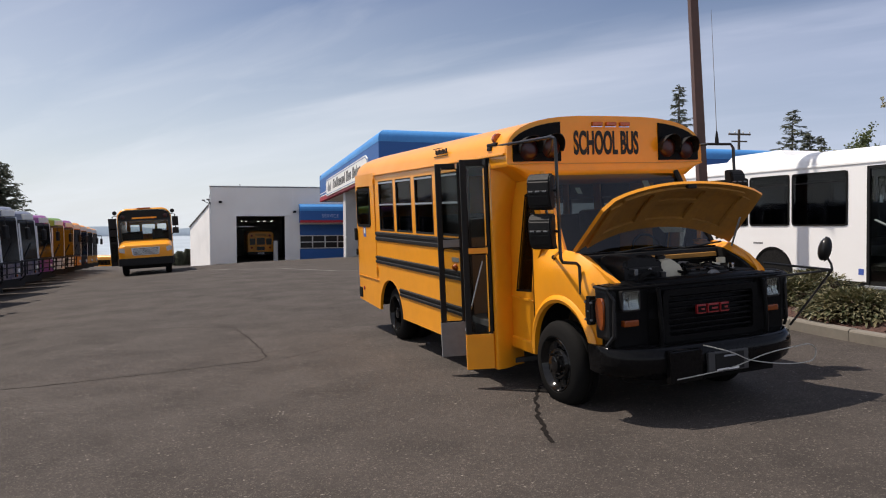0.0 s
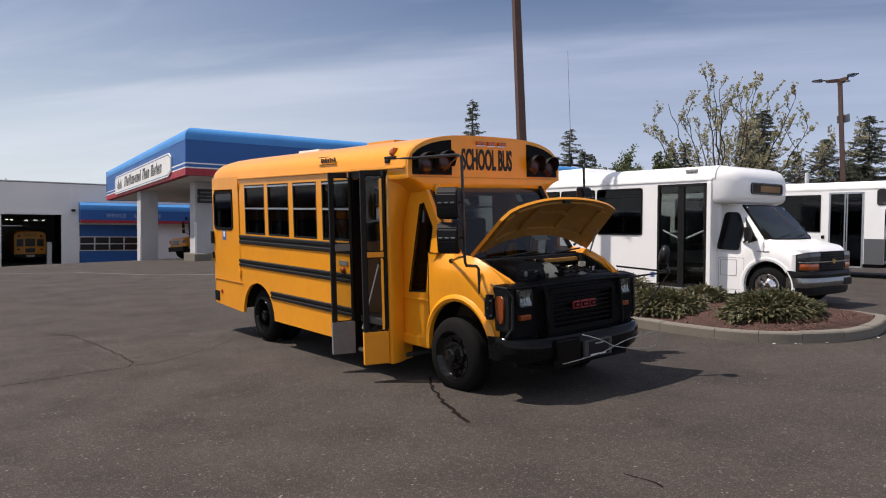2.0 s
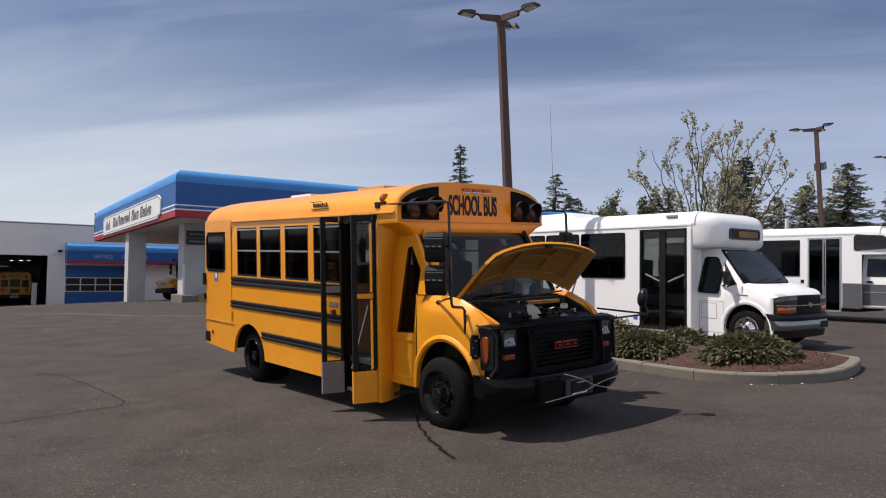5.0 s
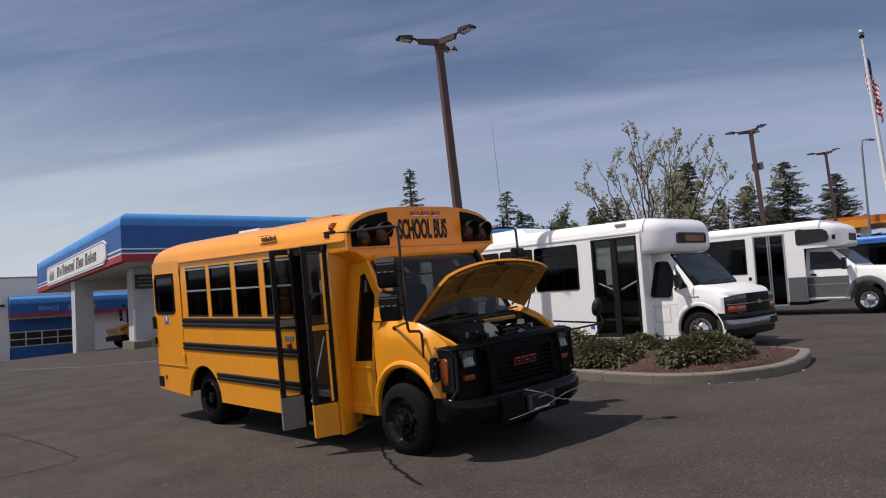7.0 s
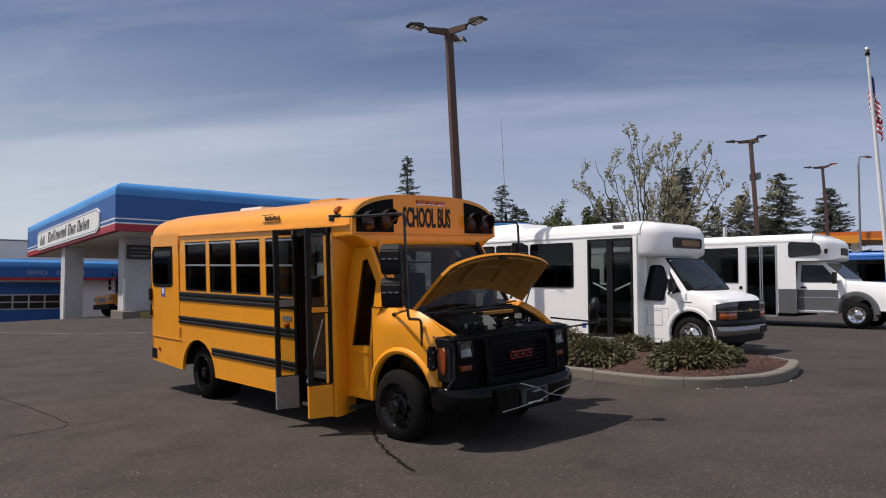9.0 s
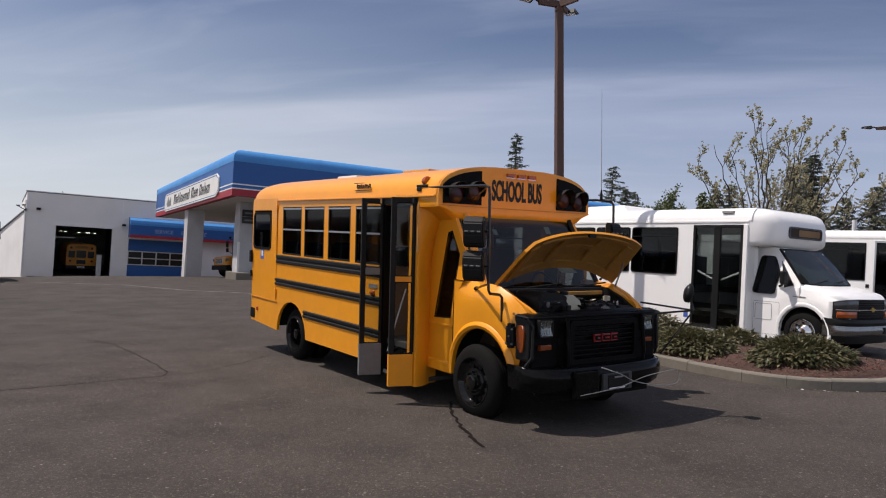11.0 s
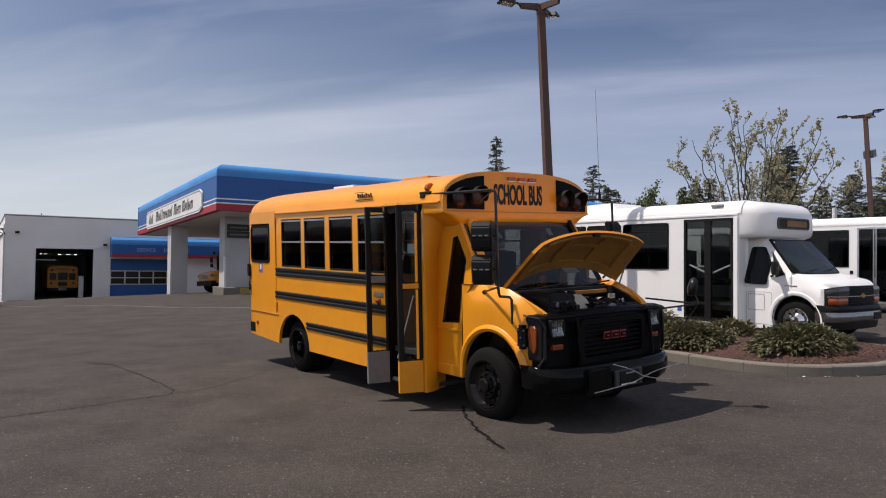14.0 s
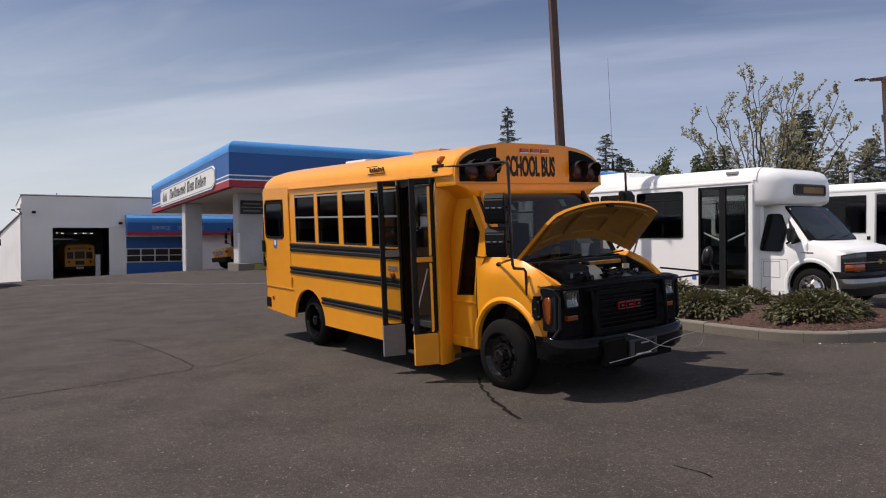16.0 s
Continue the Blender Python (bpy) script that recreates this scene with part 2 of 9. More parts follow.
# reflections are dimmed here in place of dark surroundings to mirror
for dimmed, spec in ((black_deep, 0.07), (black_matt, 0.25), (black_flat, 0.12), (cavity, 0.1), (black_gloss, 0.35)):
    duller(dimmed, spec)
windscreen_black = duller(material("dark windscreen glass", (0.006, 0.007, 0.008), 0.12, grain=0.3, scale=3, dirt=(0.012, 0.013, 0.014)), 0.55)
lamp_reflector = material("headlamp reflector", (0.80, 0.81, 0.84), 0.22, 0.85, grain=0.35, scale=30, bump=0.003, dirt=(0.35, 0.35, 0.36))
bumper_black = duller(material("scuffed black bumper enamel", (0.004, 0.004, 0.0045), 0.06, grain=0.35, scale=30, blotch=0.3, dirt=(0.012, 0.0115, 0.011)), 0.16)
smoked_lens = material("smoked lamp lens", (0.05, 0.052, 0.056), 0.1, grain=0.3, scale=30, coat=0.4)
grey_metal = material("grey painted steel", (0.20, 0.205, 0.21), 0.5, grain=0.2, scale=20, blotch=0.2)
alu = material("brushed aluminium", (0.62, 0.63, 0.64), 0.38, 0.9, grain=0.2, scale=60, blotch=0.15)
chrome = material("chrome", (0.75, 0.76, 0.78), 0.12, 1.0, grain=0.15, scale=8)
steel_black = material("black painted wheel steel", (0.006, 0.006, 0.0065), 0.09, 0.0, grain=0.3, scale=30, dirt=(0.014, 0.0135, 0.013))
duller(steel_black, 0.4)
white_paint = material("white fibreglass paint", (0.92, 0.92, 0.91), 0.3, grain=0.05, scale=15, blotch=0.1, blotch_scale=1.2, coat=0.3, dirt=(0.76, 0.75, 0.72))
white_old = material("weathered white paint", (0.70, 0.71, 0.71), 0.5, grain=0.12, scale=10, blotch=0.2, blotch_scale=1.5, dirt=(0.5, 0.5, 0.48))
silver = material("grey metallic paint", (0.16, 0.165, 0.17), 0.35, 0.4, grain=0.1, scale=20, coat=0.3)
seat_vinyl = material("dark green-grey seat vinyl", (0.045, 0.048, 0.045), 0.55, grain=0.3, scale=30, blotch=0.3)
cabin = material("dark cabin lining", (0.05, 0.05, 0.05), 0.7, grain=0.2, scale=12, blotch=0.3)
cabin_pale = material("pale cabin lining", (0.32, 0.33, 0.33), 0.6, grain=0.15, scale=10, blotch=0.2)
amber_dull = material("dull amber lens", (0.24, 0.052, 0.008), 0.22, grain=0.35, scale=60, coat=0.3)
amber = material("amber lens", (0.46, 0.085, 0.008), 0.15, grain=0.3, scale=90, coat=0.5)
lamp_red_dark = material("unlit red warning lens", (0.035, 0.004, 0.004), 0.3, grain=0.3, scale=60, coat=0.1)
lamp_amber_dark = material("unlit amber warning lens", (0.055, 0.010, 0.004), 0.3, grain=0.3, scale=60, coat=0.1)
red_lens = material("red lens", (0.35, 0.02, 0.012), 0.15, grain=0.3, scale=90, coat=0.5)
lamp_glass = material("clear lamp lens", (0.78, 0.8, 0.82), 0.08, 0.55, grain=0.35, scale=70, coat=0.6, dirt=(0.35, 0.36, 0.38))
red_badge = material("red enamel badge", (0.30, 0.018, 0.02), 0.35, grain=0.1, scale=30, coat=0.4)
reservoir = material("milky plastic", (0.62, 0.58, 0.46), 0.5, grain=0.2, scale=15, blotch=0.3)
paper = material("paper", (0.78, 0.84, 0.78), 0.8, grain=0.1, scale=10)
sticker_blue = material("blue sticker", (0.06, 0.12, 0.42), 0.5, grain=0.1, scale=40)
sticker_white = material("white sticker", (0.8, 0.8, 0.8), 0.5, grain=0.1, scale=40)
plate_mat = material("number plate", (0.34, 0.36, 0.40), 0.4, 0.2, grain=0.2, scale=20)
rod_white = material("white fibreglass rod", (0.42, 0.41, 0.38), 0.5, grain=0.2, scale=20)
concrete = material("kerb concrete", (0.175, 0.158, 0.132), 0.9, grain=0.35, scale=22, blotch=0.45, blotch_scale=1.4, bump=0.004, dirt=(0.13, 0.12, 0.10))
mulch = material("bark mulch", (0.085, 0.042, 0.031), 0.95, grain=0.8, scale=34, blotch=0.5, bump=0.03, dirt=(0.035, 0.02, 0.015))
rust_paint = material("brown painted pole steel", (0.10, 0.054, 0.042), 0.6, grain=0.35, scale=9, blotch=0.4, blotch_scale=1.1, dirt=(0.06, 0.035, 0.03))
bark = material("grey-brown bark", (0.13, 0.105, 0.08), 0.9, grain=0.5, scale=14, blotch=0.4, bump=0.01)
wall_grey = material("grey painted block wall", (0.81, 0.81, 0.785), 0.85, grain=0.15, scale=18, blotch=0.35, blotch_scale=0.35, bump=0.003, dirt=(0.64, 0.635, 0.615))
wall_white = material("white painted wall", (0.88, 0.88, 0.87), 0.85, grain=0.12, scale=15, blotch=0.2, blotch_scale=0.4, bump=0.003)
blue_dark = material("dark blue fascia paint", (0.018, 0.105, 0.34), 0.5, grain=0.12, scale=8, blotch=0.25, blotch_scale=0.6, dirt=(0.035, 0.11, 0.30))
# lighter blue for the rolled top edges, mottled with a darker blue
blue_light = material("lighter blue fascia roll", (0.055, 0.27, 0.62), 0.5, grain=0.15, scale=6, blotch=0.3, blotch_scale=0.8, dirt=(0.03, 0.13, 0.38))
red_paint = material("red fascia paint", (0.38, 0.025, 0.04), 0.5, grain=0.12, scale=8, blotch=0.25)
sign_white = material("white sign face", (0.80, 0.80, 0.77), 0.5, grain=0.06, scale=8, blotch=0.1)
ink = material("black lettering", (0.012, 0.012, 0.012), 0.55, grain=0.2, scale=30)
line_paint = material("worn white line paint", (0.30, 0.29, 0.275), 0.9, grain=0.85, scale=30, blotch=0.7, blotch_scale=2, dirt=(0.085, 0.08, 0.075))
tar = duller(material("tar crack filler", (0.008, 0.007, 0.0065), 0.9, grain=0.5, scale=40, blotch=0.4, blotch_scale=6, dirt=(0.02, 0.017, 0.015)), 0.08)
tar_old = duller(material("weathered tar seam", (0.022, 0.019, 0.017), 0.9, grain=0.6, scale=30, blotch=0.6, blotch_scale=2.5, dirt=(0.048, 0.041, 0.036)), 0.08)
dark_asphalt = material("new dark asphalt", (0.040, 0.038, 0.036), 0.9, grain=0.5, scale=60, blotch=0.4, blotch_scale=1.5, bump=0.003, dirt=(0.07, 0.066, 0.06))
orange_panel = material("orange fascia", (0.65, 0.16, 0.02), 0.5, grain=0.1, scale=8, blotch=0.2)
flag_red = material("red flag cloth", (0.45, 0.03, 0.05), 0.8, grain=0.15, scale=20)
flag_white = material("white flag cloth", (0.75, 0.74, 0.72), 0.8, grain=0.1, scale=20)
flag_blue = material("navy flag cloth", (0.03, 0.04, 0.16), 0.8, grain=0.1, scale=20)
conifer = leaf_material("conifer needles", (0.075, 0.088, 0.066), (0.155, 0.165, 0.12), 0.7, 0.3)
spring_leaf = leaf_material("young olive leaves", (0.20, 0.18, 0.08), (0.42, 0.38, 0.21), 0.55, 0.4)
bud_leaf = leaf_material("pale budding leaves", (0.27, 0.25, 0.14), (0.50, 0.46, 0.30), 0.55, 0.4)
green_leaf = leaf_material("green leaves", (0.08, 0.105, 0.045), (0.18, 0.20, 0.09), 0.55)
shrub_leaf = leaf_material("leathery shrub leaves", (0.040, 0.054, 0.022), (0.19, 0.165, 0.09), 0.45, 0.2)


def glass_material(name, tint, clear, mirror=0.028, graze=0.6):
    """Tinted glazing: a thin pane that mirrors and lets part of the light through."""
    m = bpy.data.materials.new(name)
    m.use_nodes = True
    nt = m.node_tree
    nt.nodes.remove(nt.nodes["Principled BSDF"])
    out = nt.nodes["Material Output"]
    tr, gl, mx, fr = (nt.nodes.new("ShaderNode" + k) for k in ("BsdfTransparent", "BsdfGlossy", "MixShader", "LayerWeight"))
    tr.inputs[0].default_value = (*(c * clear for c in tint), 1)
    gl.inputs["Roughness"].default_value = 0.03
    fr.inputs[0].default_value = 0.5
    power, ramp = nt.nodes.new("ShaderNodeMath"), nt.nodes.new("ShaderNodeMapRange")
    power.operation, power.inputs[1].default_value = "POWER", 4.6
    ramp.inputs["To Min"].default_value, ramp.inputs["To Max"].default_value = mirror, graze
    nt.links.new(fr.outputs["Facing"], power.inputs[0])
    nt.links.new(power.outputs[0], ramp.inputs[0])
    nt.links.new(ramp.outputs[0], mx.inputs[0])
    nt.links.new(tr.outputs[0], mx.inputs[1])
    nt.links.new(gl.outputs[0], mx.inputs[2])
    nt.links.new(mx.outputs[0], out.inputs[0])
    return m


glass_dark = glass_material("dark tinted glass", (0.9, 0.95, 1.0), 0.22)
glass_smoke = glass_material("smoked glass", (0.9, 0.97, 1.0), 0.12)
glass_screen = glass_material("tinted windscreen glass", (0.88, 1.0, 0.95), 0.34, 0.06)
glass_bus = glass_material("grey passenger glass", (0.94, 0.97, 1.0), 0.50, 0.02, 0.3)
glass_mid = glass_material("lightly tinted glass", (0.92, 0.97, 0.95), 0.55)
glass_clear = glass_material("clear glass", (0.95, 0.98, 0.97), 0.82)


# ---- mesh helpers ----
def part(name, bm, mat, parent=None, label="", smooth=False, warp=None):
    """Links a bmesh as one mesh object under a thing or a part."""
    if warp:
        for v in bm.verts:
            v.co = warp(v.co)
    bmesh.ops.recalc_face_normals(bm, faces=bm.faces)
    me = bpy.data.meshes.new(name)
    if smooth:
        for f in bm.faces:
            f.smooth = True
        for e in bm.edges:
            if len(e.link_faces) == 2 and e.calc_face_angle(0) > 0.6:
                e.smooth = False
    bm.to_mesh(me)
    bm.free()
    me.materials.append(mat)
    ob = new(name, me)
    ob.parent = parent
    if label:
        tagged(ob, label)
    return ob


def thing(name, m, label, category, group="", kind=""):
    e = new(name)
    e.empty_display_size = 0.2
    e.matrix_world = m
    return tagged(e, label, category, group, kind)


def box(bm, x0, x1, y0, y1, z0, z1, bevel=0.0):
    vs = [bm.verts.new((x, y, z)) for x in (x0, x1) for y in (y0, y1) for z in (z0, z1)]
    fs = [bm.faces.new([vs[i] for i in q]) for q in ((0, 1, 3, 2), (4, 6, 7, 5), (0, 4, 5, 1), (2, 3, 7, 6), (0, 2, 6, 4), (1, 5, 7, 3))]
    if bevel:
        es = list({e for f in fs for e in f.edges})
        bmesh.ops.bevel(bm, geom=es, offset=bevel, segments=2, affect="EDGES", profile=0.6)
    return bm


def boxed(*a, **k):
    return box(bmesh.new(), *a, **k)


def prism(bm, pts, axis, a, b):
    """A polygon in the plane across an axis, drawn out along it from a to b."""
    def at(p, w):
        return {"x": (w, p[0], p[1]), "y": (p[0], w, p[1]), "z": (p[0], p[1], w)}[axis]
    va, vb = [bm.verts.new(at(p, a)) for p in pts], [bm.verts.new(at(p, b)) for p in pts]
    bm.faces.new(va)
    bm.faces.new(vb[::-1])
    for i in range(len(pts)):
        j = (i + 1) % len(pts)
        bm.faces.new((va[i], va[j], vb[j], vb[i]))
    return bm


def prismed(*a):
    return prism(bmesh.new(), *a)


def loft(bm, rings, closed=True, caps=True):
    rows = [[bm.verts.new(p) for p in r] for r in rings]
    n = len(rows[0])
    for a, b in zip(rows, rows[1:]):
        for i in range(n if closed else n - 1):
            j = (i + 1) % n
            bm.faces.new((a[i], a[j], b[j], b[i]))
    if caps and closed:
        bm.faces.new(rows[0])
        bm.faces.new(rows[-1][::-1])
    return bm


def tube(bm, pts, r, n=8):
    """A round bar along points; r is one radius or one for each point."""
    pts = [Vector(p) for p in pts]
    rings, side = [], None
    for i, p in enumerate(pts):
        d = (pts[min(i + 1, len(pts) - 1)] - pts[max(i - 1, 0)]).normalized()
        ref = side if side else (Vector((0, 0, 1)) if abs(d.z) < 0.9 else Vector((1, 0, 0)))
        u = (ref - d * ref.dot(d)).normalized()
        side, w = u, d.cross(u)
        rr = r[i] if isinstance(r, (list, tuple)) else r
        rings.append([p + (u * math.cos(a) + w * math.sin(a)) * rr for a in (2 * math.pi * k / n for k in range(n))])
    return loft(bm, rings)


def tubed(pts, r, n=8):
    return tube(bmesh.new(), pts, r, n)


def lathe(bm, profile, centre, axis="x", n=28, caps=True):
    """A turned shape: profile rows (distance along the axis, radius)."""
    rings = []
    for w, r in profile:
        ring = []
        for k in range(n):
            a = 2 * math.pi * k / n
            c, s = r * math.cos(a), r * math.sin(a)
            ring.append(Vector(centre) + Vector({"x": (w, c, s), "y": (c, w, s), "z": (c, s, w)}[axis]))
        rings.append(ring)
    return loft(bm, rings, True, caps)


def lathed(*a, **k):
    return lathe(bmesh.new(), *a, **k)


def rounded(x0, x1, z0, z1, r, n=4):
    """The outline of a rectangle with round corners."""
    pts = []
    for cx, cz, a0 in ((x1 - r, z1 - r, 0), (x0 + r, z1 - r, 90), (x0 + r, z0 + r, 180), (x1 - r, z0 + r, 270)):
        pts += [(cx + r * math.cos(radians(a0 + 90 * k / n)), cz + r * math.sin(radians(a0 + 90 * k / n))) for k in range(n + 1)]
    return pts


def ring(bm, outer, inner, axis, a, b):
    """A frame between two outlines with as many points, from a to b along the axis."""
    def at(p, w):
        return {"x": (w, p[0], p[1]), "y": (p[0], w, p[1]), "z": (p[0], p[1], w)}[axis]
    rows = [[bm.verts.new(at(p, w)) for p in o] for o, w in ((outer, a), (inner, a), (inner, b), (outer, b))]
    n = len(outer)
    for k in range(4):
        p, q = rows[k], rows[(k + 1) % 4]
        for i in range(n):
            j = (i + 1) % n
            bm.faces.new((p[i], p[j], q[j], q[i]))
    return bm


def inset_rect(y0, y1, z0, z1, r, d):
    return rounded(y0, y1, z0, z1, r), rounded(y0 + d, y1 - d, z0 + d, z1 - d, max(r - d, 0.005))


def soften(pts, r, n=4):
    """A polygon with its corners rounded."""
    out = []
    for i, p in enumerate(pts):
        p, a, b = Vector(p), Vector(pts[i - 1]), Vector(pts[(i + 1) % len(pts)])
        u, v = (a - p), (b - p)
        d = min(r, u.length * 0.45, v.length * 0.45)
        s, e = p + u.normalized() * d, p + v.normalized() * d
        for k in range(n + 1):
            t = k / n
            out.append(tuple(s * (1 - t) ** 2 + p * 2 * t * (1 - t) + e * t * t))
    return out


def lettering(name, words, size, mat, parent, m, depth=0.003, squeeze=1.0, bold=0.0):
    """Words in the built-in font as a thin mesh."""
    cu = bpy.data.curves.new(name, "FONT")
    cu.body, cu.size, cu.extrude, cu.align_x, cu.offset = words, size, depth, "CENTER", bold
    tmp = bpy.data.objects.new(name, cu)
    scene.collection.objects.link(tmp)
    bpy.context.view_layer.update()
    me = bpy.data.meshes.new_from_object(tmp.evaluated_get(bpy.context.evaluated_depsgraph_get()))
    bpy.data.objects.remove(tmp)
    bpy.data.curves.remove(cu)
    me.transform(Matrix.Diagonal((squeeze, 1, 1, 1)))
    me.transform(m)
    me.materials.clear()
    me.materials.append(mat)
    ob = new(name, me)
    ob.parent = parent
    return ob


# ---- the ground: a lot that falls away to the far left ----
def ground_z(x, y):
    y = min(max(y, -60), 75)
    x = min(max(x, -11), 42.0)
    dip = 0.036 * max(0.0, -x - 4.5) * min(1.0, max(0.0, (62 - y) / 16))
    rise = float(np.interp(x, [-11, 9.2, 10.4, 11.6, 25, 42], [-0.44, 0.368, 0.285, 0.305, 0.315, 0.46]))
    return 0.06 + rise - 0.0008 * max(0.0, y - 20) ** 2 - dip


def standing(x, y, yaw=0.0, lift=0.0):
    """The pose of a thing that stands on the sloping lot, turned by yaw."""
    e = 0.5
    nz = Vector((-(ground_z(x + e, y) - ground_z(x - e, y)), -(ground_z(x, y + e) - ground_z(x, y - e)), 2 * e)).normalized()
    fwd = Vector((-math.sin(radians(yaw)), math.cos(radians(yaw)), 0))
    fwd = (fwd - nz * fwd.dot(nz)).normalized()
    side = fwd.cross(nz)
    m = Matrix((side, fwd, nz)).transposed().to_4x4()
    m.translation = Vector((x, y, ground_z(x, y))) + nz * lift
    return m


def upright(x, y, yaw=0.0, lift=0.0):
    return pose(x, y, ground_z(x, y) + lift, 0, 0, yaw)
# ---- ground ----
def far_z(x, y):
    """Beyond the lot the land falls to the water on the far left side."""
    z = ground_z(x, y)
    d = max(0.0, y - 82, -x - 62) if x < 30 else max(0.0, y - 120 - x)
    return max(z - 0.22 * max(0, d - 2) - 0.002 * d * d, -62.0)


def build_ground():
    def steps(lo, hi):
        near = list(np.arange(lo, hi + 0.1, 4.0))
        out, k, s = [], hi, 8.0
        while k < 4200:
            k += s
            s *= 1.35
            out.append(k)
        back, k, s = [], lo, 8.0
        while k > -4200:
            k -= s
            s *= 1.35
            back.append(k)
        return back[::-1] + near + out
    xs, ys = sorted(steps(-64, 60) + [9.2, 10.4, 11.6]), steps(-40, 100)
    bm = bmesh.new()
    vs = [[bm.verts.new((x, y, far_z(x, y))) for x in xs] for y in ys]
    for j in range(len(ys) - 1):
        for i in range(len(xs) - 1):
            bm.faces.new((vs[j][i], vs[j][i + 1], vs[j + 1][i + 1], vs[j + 1][i]))
    return tagged(part("ground", bm, asphalt, smooth=True), "worn grey asphalt lot with cracks, sloping gently away", "ground", kind="structure")


build_ground()
bm = bmesh.new()
lathe(bm, [(-58.0, 4400.0), (-57.9, 4400.0)], (0, 0, 0), "z", 64)
# the air holds no haze, so the water's colour is paled for it
water_mat = material("haze-tinted water", (0.40, 0.46, 0.50), 0.3, grain=0.2, scale=0.02, blotch=0.3, blotch_scale=0.004, coords="Object")
tagged(part("water", bm, water_mat), "pale haze-tinted water far beyond the lot", "water", kind="structure")


bm = bmesh.new()
shore = []
for k in range(61):
    a = radians(60 + 100 * k / 60)
    r = 4150.0
    h = -8 + 26 * noise.noise((k * 0.23, 2.0, 0)) + 10 * noise.noise((k * 0.9, 5.0, 0))
    shore.append([(r * math.cos(a), r * math.sin(a), -58.0), (r * math.cos(a), r * math.sin(a), max(-40.0, h)), ((r + 90) * math.cos(a), (r + 90) * math.sin(a), -58.0)])
loft(bm, shore, True, True)
# distance haze is put into the shore's pale blue colour
tagged(part("far_shore", bm, material("haze-tinted blue far shore", (0.60, 0.67, 0.72), 0.95, grain=0.2, scale=0.01, blotch=0.3, blotch_scale=0.004, dirt=(0.70, 0.75, 0.78))), "pale blue hazy shore far across the water", "far shore", kind="structure")


def ribbon(name, pts, widths, mat, label, category, lift=0.004, jitter=0.0, step=0.06, kind="structure", seed=1):
    """A thin strip that lies on the ground along points."""
    rnd = random.Random(seed)
    fine = []
    for (x0, y0), (x1, y1) in zip(pts, pts[1:]):
        n = max(1, int(math.hypot(x1 - x0, y1 - y0) / step))
        fine += [(x0 + (x1 - x0) * k / n, y0 + (y1 - y0) * k / n) for k in range(n)]
    fine.append(pts[-1])
    bm, rows = bmesh.new(), []
    for i, (x, y) in enumerate(fine):
        a, b = fine[max(i - 1, 0)], fine[min(i + 1, len(fine) - 1)]
        d = Vector((b[0] - a[0], b[1] - a[1])).normalized()
        f = i / max(1, len(fine) - 1)
        w = widths[0] + (widths[1] - widths[0]) * f
        w *= 1 + jitter * rnd.uniform(-0.7, 0.9)
        o = rnd.uniform(-1, 1) * jitter * 0.03
        l, r = (x - d.y * (w / 2 + o), y + d.x * (w / 2 + o)), (x + d.y * (w / 2 - o), y - d.x * (w / 2 - o))
        rows.append([bm.verts.new((*p, ground_z(*p) + lift)) for p in (l, r)])
    for a, b in zip(rows, rows[1:]):
        bm.faces.new((a[0], a[1], b[1], b[0]))
    return tagged(part(name, bm, mat), label, category, kind=kind)


# ---- yellow school bus with its hood and entry door open ----
BUS = thing("school_bus", standing(3.24, 5.51, 12.0), "yellow short school bus with open hood and entry door", "school bus")


def rake(v):
    """The body sits a little higher at the rear, and is narrower than its mirrors' span."""
    x = v.x
    if x > 1.2:
        x = 1.05 + (x - 1.2) * 1.2
    elif x > -0.95:
        x = -0.95 + (x + 0.95) * 0.93
    return Vector((x, v.y, v.z + 0.025 * (v.y - 4.5)))


def bus(name, bm, mat, parent=BUS, label="", smooth=False):
    return part(name, bm, mat, parent, label, smooth, rake)


def roof_profile(k=1.0, n=10):
    """Half-round roof section, from the driver's side over the top to the door side."""
    pts = []
    for i in range(2 * n + 1):
        a = math.pi * i / (2 * n)
        c, s = math.cos(a), math.sin(a)
        x = math.copysign(abs(c) ** 0.62, c) * 1.2
        z = 2.31 + 0.355 * abs(s) ** 0.78
        pts.append((x * k, 2.31 + (z - 2.31) * k))
    return pts


WINDOWS = [(4.40, 5.05), (3.69, 4.30), (2.96, 3.57), (2.21, 2.83)]


